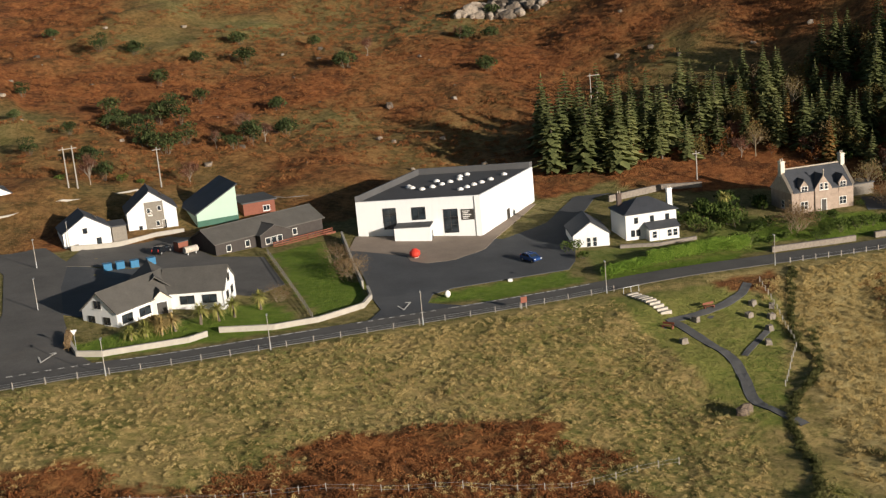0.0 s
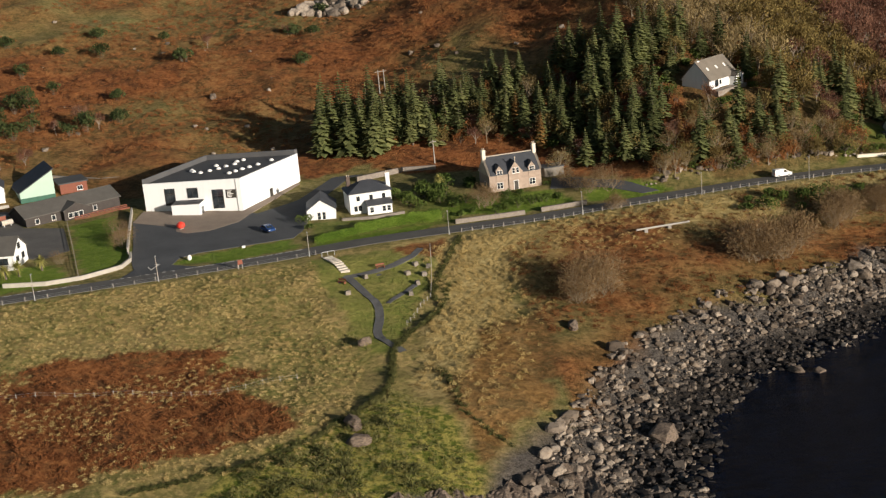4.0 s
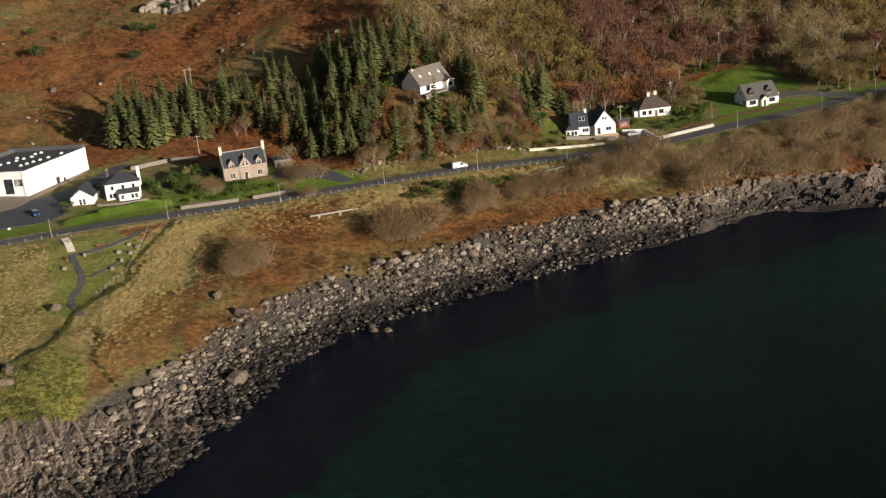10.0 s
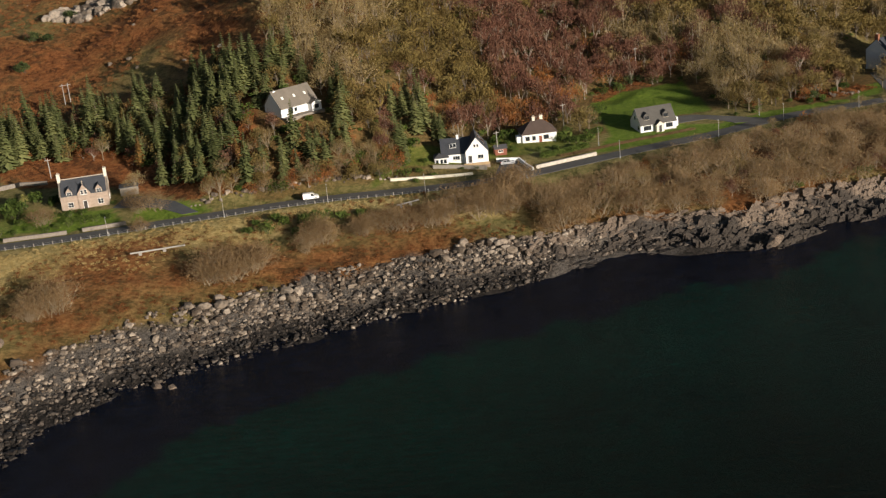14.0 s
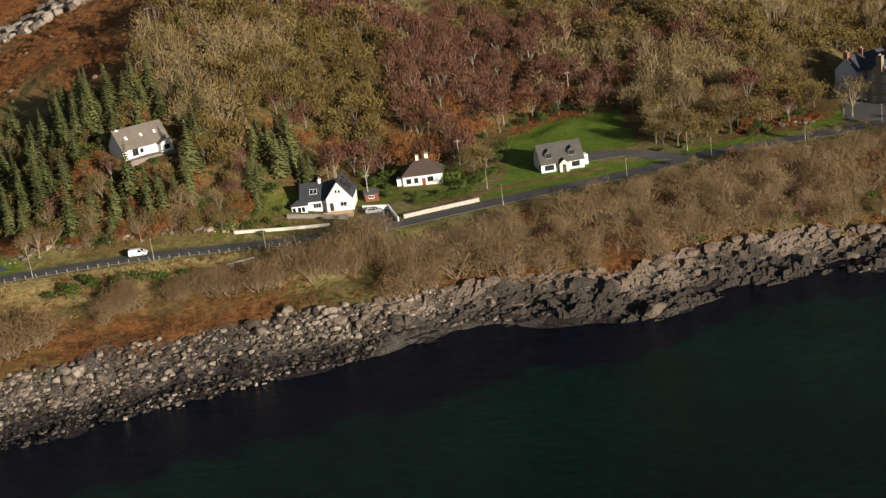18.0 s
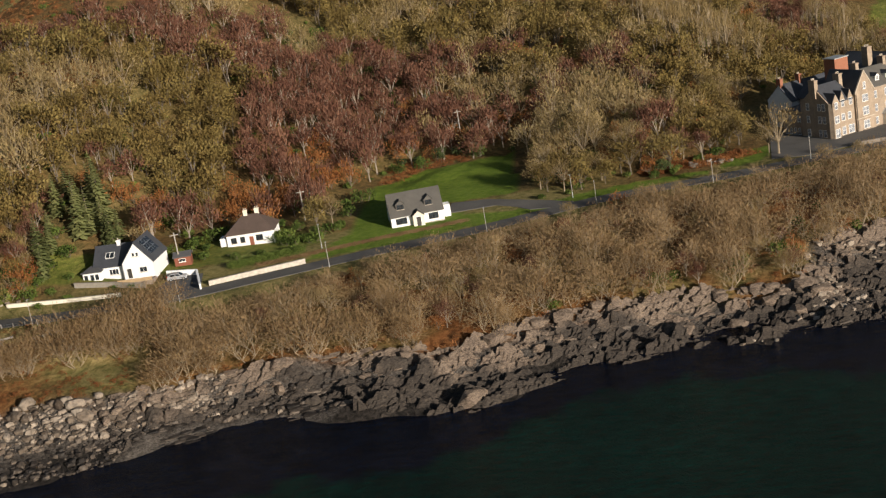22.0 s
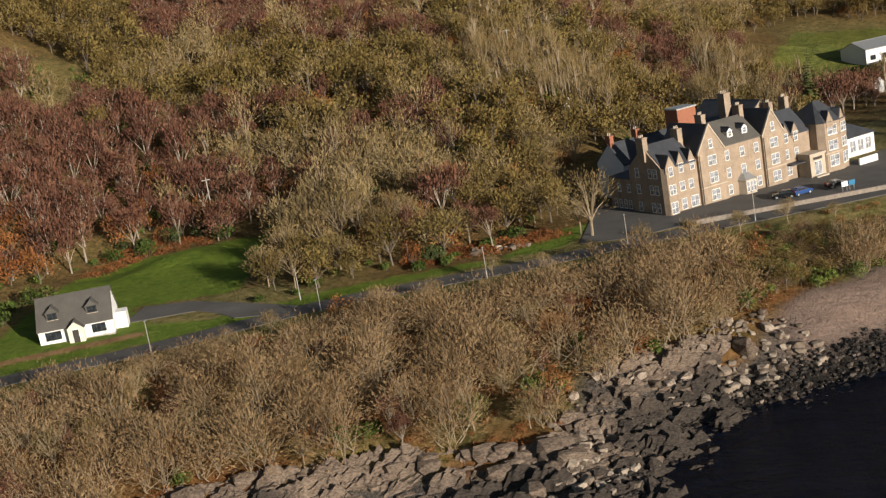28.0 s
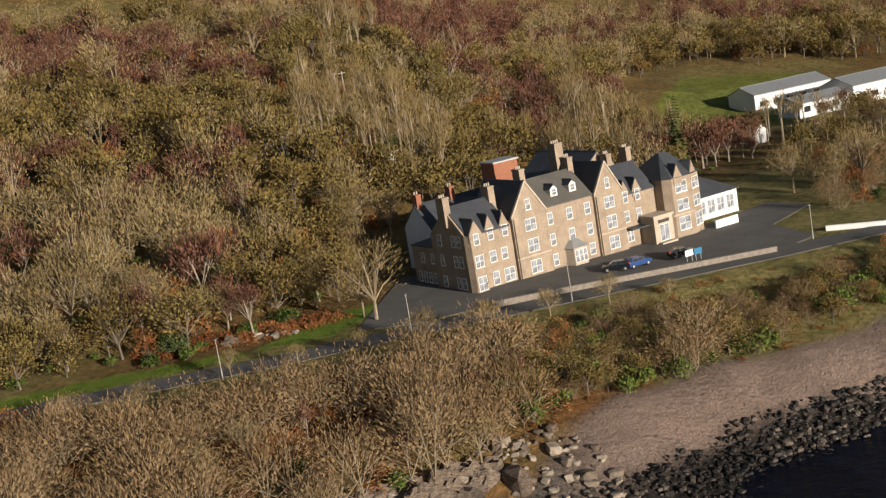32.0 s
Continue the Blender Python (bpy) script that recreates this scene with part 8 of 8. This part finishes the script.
for kd, lo, hi, text in (("willow", 0.0, 0.66, "dense leafless willow scrub below the road"), ("ash", 0.66, 0.78, "pale branching saplings in the scrub"), ("birch", 0.78, 0.94, "purple-brown birch saplings in the scrub"), ("gorse", 0.94, 1.0, "green bushes in the scrub")):
    sel = (pick >= lo) & (pick < hi)
    big = {"willow": (0.9, 1.5), "ash": (0.45, 0.7), "birch": (0.4, 0.65), "gorse": (0.9, 1.6)}[kd]
    scatter(kd + "_scrub", kd, rest[sel], text, big[0], big[1], 52, 0.05, most[sel])
uw = off_rock(spread(SCRUB, 3.0, 53, 0.6))
scatter("scrub_undergrowth", "bracken", uw, "rusty bracken and brambles under the scrub", 0.6, 1.2, 54, 0.1)
scatter("scrub_brambles", "russet", off_rock(open_ground(spread(SCRUB, 9, 55, 0.3))), "russet bushes in the scrub", 0.4, 0.8, 56)
SLOPE_BUSHES = ((72, 229, 4, 1.1), (78, 232, 5, 1.2), (112, 246, 6, 1.35), (118, 247, 6, 1.4), (123, 250, 5, 1.2), (140, 262, 6, 1.1), (150, 267, 6, 1.1), (158, 268, 5, 1.1), (168, 270, 7, 1.2), (178, 272, 7, 1.3), (186, 276, 7, 1.4), (190, 282, 6, 1.2), (20, 152, 6, 0.9), (12, 150, 5, 0.9), (92, 271, 3, 0.6), (134, 258, 4, 0.8))
for cx, cy, r, s in SLOPE_BUSHES:
    for _ in range(max(2, int(r))):
        plant("willow", "willow", cx + PR.uniform(-r, r) * 0.6, cy + PR.uniform(-r, r) * 0.5, "bare grey-brown bush on the rough slope", "bush", "slope bushes", s * PR.uniform(0.7, 1.1))
for x, y in [(300 + 8 * k, 338 + 2.2 * k) for k in range(8)] + [(268, 320), (283, 327), (291, 330)]:
    plant("roadside_tree", "ash", x, y - 3, "pale bare tree beside the road", "tree", "roadside trees", PR.uniform(0.35, 0.55))
plant("sycamore", "ash", 316.3, 355.6, "broad bare sycamore on the hotel lawn", "tree", "", 1.15, 1)
plant("sycamore", "ash", 314.5, 357.6, "broad bare sycamore on the hotel lawn", "tree", "", 0.85, 0)
plant("lawn_tree", "oak", 213, 329, "round bare tree beside the hipped cottage", "tree", "", 1.0, 2)
plant("lawn_tree", "ash", 216, 331, "round bare tree beside the hipped cottage", "tree", "", 0.95, 2)
for x, y, s in ((386, 410, 1.0), (392, 404, 0.9), (398, 410, 1.0), (404, 402, 0.95), (410, 412, 1.05), (396, 420, 0.9), (402, 428, 1.0), (388, 428, 0.8), (418, 420, 1.0)):
    plant("ash_tree", "ash", x, y, "tall bare tree in the hotel grounds", "tree", "hotel trees", s)
plant("cedar", "spruce", 372, 452, "tall dark conifer behind the hotel", "tree", "", 1.3, 3)

# garden shrubs, palms, hedges
GREENS = [(160, 301, 0.9), (164, 298, 1.0), (166, 304, 0.9), (176, 300, 0.5), (180, 300, 0.5), (187, 313, 1.0), (192, 330, 1.2), (197, 334, 1.3), (204, 333, 1.2), (209, 328, 1.0), (208, 318, 1.0), (204, 313, 0.9), (199, 311, 0.8), (211, 312, 1.2), (207, 309, 1.0), (213, 318, 1.1),
          (46, 292, 1.3), (49, 285, 1.2), (51, 279, 1.0), (54, 288, 1.5), (62, 297, 1.2), (60, 279, 0.9), (65, 277, 0.8), (57, 277, 0.9), (68.4, 289.5, 0.75), (72.6, 290, 0.75), (64.5, 290, 0.7), (79.6, 293.5, 0.6),
          (232, 374, 1.5), (226, 372, 1.3), (246, 381, 1.5), (262, 336, 0.9), (268, 338, 0.9), (298, 356, 1.3), (303, 361, 1.3), (292, 347, 1.2), (287, 345, 1.2),
          (124, 268, 1.4), (128, 271, 1.6), (133, 272, 1.7), (138, 273, 1.6), (119, 268, 1.2), (131, 267, 1.3), (126, 273, 1.3), (143, 274, 1.5), (148, 275, 1.2), (136, 269, 1.3), (121, 272, 1.1), (350, 338, 1.0), (358, 344, 1.1), (366, 347, 1.0), (282, 285, 1.1), (286, 287, 1.2), (264, 278, 0.9)]
GREENS += [(215, 322, 1.3), (218, 326, 1.4), (212, 320, 1.2), (219, 336, 1.5), (217, 342, 1.6), (221, 347, 1.6), (160, 296, 1.3), (156, 299, 1.5), (163, 293, 0.9), (168, 296, 0.8), (50.8, 299, 2.0), (56.3, 301, 2.2), (61.9, 299.4, 1.6), (46.5, 290.5, 1.6), (50.6, 293, 2.0), (54, 295, 1.8), (43.5, 295, 1.5), (56.5, 283.6, 1.2), (59, 286, 1.0), (67.4, 279.5, 1.1), (70.5, 280.5, 1.1), (74, 281.5, 1.1),
           (77, 282.5, 1.0), (52.5, 277, 1.1), (80, 284, 1.2), (53, 289, 1.7), (47, 286.5, 1.3), (69.2, 287.0, 0.9), (72.2, 287.8, 0.9), (64.6, 286.4, 0.9), (22.5, 281, 1.0), (23.5, 276, 0.9)]
for x, y, s in GREENS:
    plant("shrub", "gorse", x, y, "dense green garden shrub", "shrub", "green shrubs", s)
for x, y, s in ((86, 288, 1.0), (88, 286, 0.9), (84, 292, 0.8), (62.5, 281.5, 1.6), (63.8, 282.6, 1.4), (90, 288, 1.7), (93, 287, 1.6), (85, 296, 1.4), (-18.6, 284, 1.0), (-17.0, 278, 0.9), (-15.6, 272, 1.2), (-27.5, 262.5, 0.8)):
    plant("copper_shrub", "willow", x, y, "bare russet shrub in a garden", "shrub", "russet shrubs", s * 0.6)


def palm(x, y, s, straw=False):
    ob = empty("cabbage_palm", x, y, gz(x, y), 0, "straw-coloured dying cabbage palm" if straw else "bushy cabbage palm with sword leaves", "palm", "garden palms")
    r = random.Random(int(x * 31 + y))
    stem, leaf = [], []
    for k in range(2):
        top = Vector((r.uniform(-0.4, 0.4), r.uniform(-0.4, 0.4), s * r.uniform(0.8, 1.1)))
        limb(stem, (0.15 * k, 0, -0.2), top, 0.16, 0.11, 6)
        for _ in range(70):
            d = Vector((r.gauss(0, 1), r.gauss(0, 1), r.gauss(0.2, 0.7))).normalized()
            sd = d.cross(Vector((0, 0, 1))).normalized() * 0.07
            m, tip = top + d * 0.95, top + d * 1.7 + Vector((0, 0, -0.5))
            leaf += [top - sd, top + sd, m + sd, top - sd, m + sd, m - sd, m - sd, m + sd, tip]
    new("trunk", mesh_of("trunk", *tri_mesh(stem), BARK)).parent = ob
    new("crown", mesh_of("crown", *tri_mesh(leaf), STRAW if straw else PALM)).parent = ob


for x, y, s, st in ((-45.4, 249.4, 1.5, 1), (-46.4, 247.6, 1.4, 0), (-44.2, 248.2, 1.8, 1), (-42.4, 249.4, 2.0, 1), (-39.0, 252.2, 2.4, 0), (-36.4, 253.6, 2.2, 0), (-34.2, 255.2, 2.2, 0), (-30.4, 258.6, 2.4, 0), (-48.4, 246.4, 1.2, 0)):
    palm(x, y, s, st)
palm(54.6, 297.0, 3.4)
plant("garden_tree", "ash", 84.5, 301.5, "bare spreading tree behind the stone house", "tree", "", 0.85, 2)


def hedge(line, h, w, seed, label, mat=None):
    rs2 = np.random.RandomState(seed)
    p = np.array(line, float)
    d = np.r_[0, np.cumsum(np.linalg.norm(np.diff(p, axis=0), axis=1))]
    n = int(d[-1] * h * w * 420)
    s = rs2.uniform(0, d[-1], n)
    x, y = np.interp(s, d, p[:, 0]) + rs2.uniform(-w / 2, w / 2, n), np.interp(s, d, p[:, 1]) + rs2.uniform(-w / 2, w / 2, n)
    z = ground(x, y, False) + h * rs2.rand(n) ** 0.45 * (0.92 + 0.16 * value_noise(x, y, 1.5))
    q = np.stack([x, y, z], 1)
    a = rs2.normal(size=(n, 3)) * 0.10
    b = rs2.normal(size=(n, 3)) * 0.10
    v = np.stack([q, q + a, q + b], 1).reshape(-1, 3)
    o = np.array([p[0, 0], p[0, 1], gz(*p[0])])
    ob = new("hedge", mesh_of("hedge", v - o, np.arange(len(v)).reshape(-1, 3), mat or HEDGE))
    ob.location = o
    tagged(ob, label, "hedge", "hedges")


hedge([(34, 270.5), (41, 273), (47.5, 275)], 2.4, 1.8, 61, "clipped bright green hedge above the road")
hedge([(25.5, 266), (29, 268.3), (33.5, 270)], 1.5, 2.2, 62, "low green hedge above the road")
hedge([(48.5, 274.6), (51.5, 275.5)], 2.3, 2.6, 63, "tall rounded green hedge end")
hedge([(-57.5, 249), (-56.6, 242.5)], 1.2, 0.8, 64, "narrow brown garden hedge", WILLOW)
hedge([(199, 305.5), (206, 309), (213, 312)], 1.6, 1.6, 65, "dark green hedge behind the pale wall", EVERGREEN)

# bracken and tussocks
hillp = spread([(-115, 345), (-60, 338), (-12, 336), (26, 342), (34, 362), (110, 385), (118, 405), (135, 430), (140, 520), (-115, 540)], 3.1, 71, 0.9)
scatter("bracken_hill", "bracken", hillp[fractal(hillp[:, 0], hillp[:, 1], 30, 3) > -0.3], "dead rust-brown bracken over the hillside", 0.7, 1.5, 72, 0.15)
low = spread(BRACKEN_LOW, 1.35, 73, 0.9)
mid = spread([(64, 214), (62, 262), (105, 274), (150, 282), (188, 286), (190, 262), (150, 246), (110, 230), (84, 215)], 2.2, 74, 0.75)
mid = mid[fractal(mid[:, 0], mid[:, 1], 24, 3) > -0.28]
scatter("bracken_slope", "bracken", off_rock(np.concatenate([low, mid])), "dead rust-brown bracken on the sea slope", 0.5, 1.1, 75, 0.15)
tp = spread([(-70, 226), (-20, 242), (24, 252), (26, 226), (31, 206), (24, 170), (-20, 165), (-80, 170)], 1.25, 76, 0.85)
tp = tp[side_of(tp[:, 0], tp[:, 1], ROAD_C)[0] < -5]
tp = tp[~inside(tp[:, 0], tp[:, 1], BRACKEN_LOW) | (fractal(tp[:, 0], tp[:, 1], 14, 3) > 0.05)]
scatter("field_grass", "tussock", tp, "tall straw-coloured rough grass in the field", 0.4, 0.85, 77, 0.08)
tp2 = spread([(46, 256), (66, 264), (120, 278), (150, 282), (150, 278), (100, 266), (66, 250), (56, 215), (44, 192), (38, 196), (46, 230)], 1.5, 78, 0.8)
tp2 = tp2[side_of(tp2[:, 0], tp2[:, 1], ROAD_C)[0] < -4.5]
tp3 = spread([(52, 258), (100, 276), (150, 283), (188, 287), (188, 272), (150, 266), (100, 252), (70, 232), (58, 200), (50, 178), (42, 186), (54, 220)], 1.9, 80, 0.75)
tp3 = tp3[(side_of(tp3[:, 0], tp3[:, 1], ROAD_C)[0] < -4.5) & (fractal(tp3[:, 0], tp3[:, 1], 18, 3) > -0.2)]
scatter("slope_grass", "tussock", off_rock(np.concatenate([tp2, tp3])), "pale rough grass on the slope", 0.6, 1.2, 79, 0.08)

# burn lined with rushes, fence lines, green tufts
def along(line, step, wob, seed):
    p = smooth_line(np.array(line, float), 5)
    d = np.r_[0, np.cumsum(np.linalg.norm(np.diff(p, axis=0), axis=1))]
    q = np.arange(0, d[-1], step)
    r2 = np.random.RandomState(seed)
    return np.stack([np.interp(q, d, p[:, 0]), np.interp(q, d, p[:, 1])], 1) + r2.normal(0, wob, (len(q), 2))


BURN = [(55, 262), (49, 246), (47, 240), (46, 234), (47, 230), (45, 225), (42, 221), (39, 217), (36, 209), (35, 199), (32, 191), (26, 183), (18, 175), (10, 170), (-4, 165)]
SIDE_BURN = [(43, 203), (45, 194), (45, 187), (48, 181), (51, 176)]
banks = np.concatenate([along(BURN, 0.28, 0.22, 91), along(SIDE_BURN, 0.6, 0.25, 92), along([(49, 238), (48, 232)], 0.5, 0.2, 93)])
scatter("burn_rushes", "rushes", banks, "dark rushes lining a narrow burn", 0.45, 0.75, 94, 0.1)
gp = spread([(-70, 226), (-20, 242), (24, 252), (30, 225), (34, 205), (24, 195), (0, 192), (-60, 190)], 1.4, 95, 0.75)
gp = gp[(side_of(gp[:, 0], gp[:, 1], ROAD_C)[0] < -5) & (fractal(gp[:, 0], gp[:, 1], 16, 3) > -0.12) & ~inside(gp[:, 0], gp[:, 1], BRACKEN_LOW)]
hp = spread(HEATH, 1.0, 96, 0.8)
scatter("green_tufts", "greentuft", np.concatenate([gp, hp]), "green and straw grass tufts", 0.5, 1.1, 97, 0.08)
scatter("heath_clumps", "rushes", clumped(spread(HEATH, 1.8, 98, 0.6), 9, 0.05, 9), "dark heather clumps above the rock ribs", 0.7, 1.4, 99, 0.1)

fern = np.concatenate([spread([(284, 346), (300, 350), (312, 357), (308, 363), (296, 357), (284, 352)], 1.3, 104, 0.8), spread([(304, 424), (313, 436), (309, 468), (299, 460)], 1.6, 105, 0.9), spread([(222, 364), (232, 372), (244, 378), (240, 386), (224, 376)], 1.4, 106, 0.85)])
scatter("orange_bracken", "bracken", fern, "orange dead bracken at the edge of the wood", 0.8, 1.5, 108, 0.1)
ruin = np.concatenate([along([(284, 350), (290, 351.5)], 0.5, 0.6, 101), along([(295, 352), (301, 353), (306, 355)], 0.35, 0.7, 102)])
stones("pale_outcrop", ruin, size(len(ruin), 0.4, 1.1), ROCK, "pale broken rock face beside the hotel lawn", 103, 0.0)

for k, (x, y) in enumerate(spread([(152, 291), (160, 301), (186, 306), (204, 313), (216, 318), (206, 332), (190, 331), (178, 316), (158, 312)], 4.2, 107, 0.8)):
    if not (165 < x < 197 and 292 < y < 312) and not (193 < x < 207 and 312 < y < 329):
        plant("shrub", "gorse", x, y, "dense green garden shrub", "shrub", "green shrubs", PR.uniform(0.9, 1.7))

bed = np.array([road_point(x, 8.5) for x in np.arange(208, 252, 2.0)])
hedge(bed, 0.5, 1.6, 109, "low brown hedge along the lawn edge", WILLOW)
for x, y in spread([(386, 388), (420, 396), (432, 432), (398, 440), (390, 412)], 4.4, 110, 0.8):
    kd = PR.choice(("gorse", "willow", "russet"))
    plant({"gorse": "shrub", "willow": "willow", "russet": "rowan"}[kd], kd, x, y, "garden bush beside the hotel drive", "bush", "hotel bushes", PR.uniform(0.5, 0.9))
for x, y in ((128, 311), (131, 313), (134, 315), (140, 321), (126, 310.5)):
    plant("shrub", "gorse", x, y, "green shrub below the hill house", "shrub", "green shrubs", PR.uniform(1.0, 1.5))

for x, y in ((231, 377), (236, 379), (241, 382), (262, 346), (266, 349), (290, 349), (272, 352), (227, 376)):
    plant("pine", "pine", x, y, "small dark pine at the edge of the wood", "tree", "woodside pines", PR.uniform(0.7, 1.2))
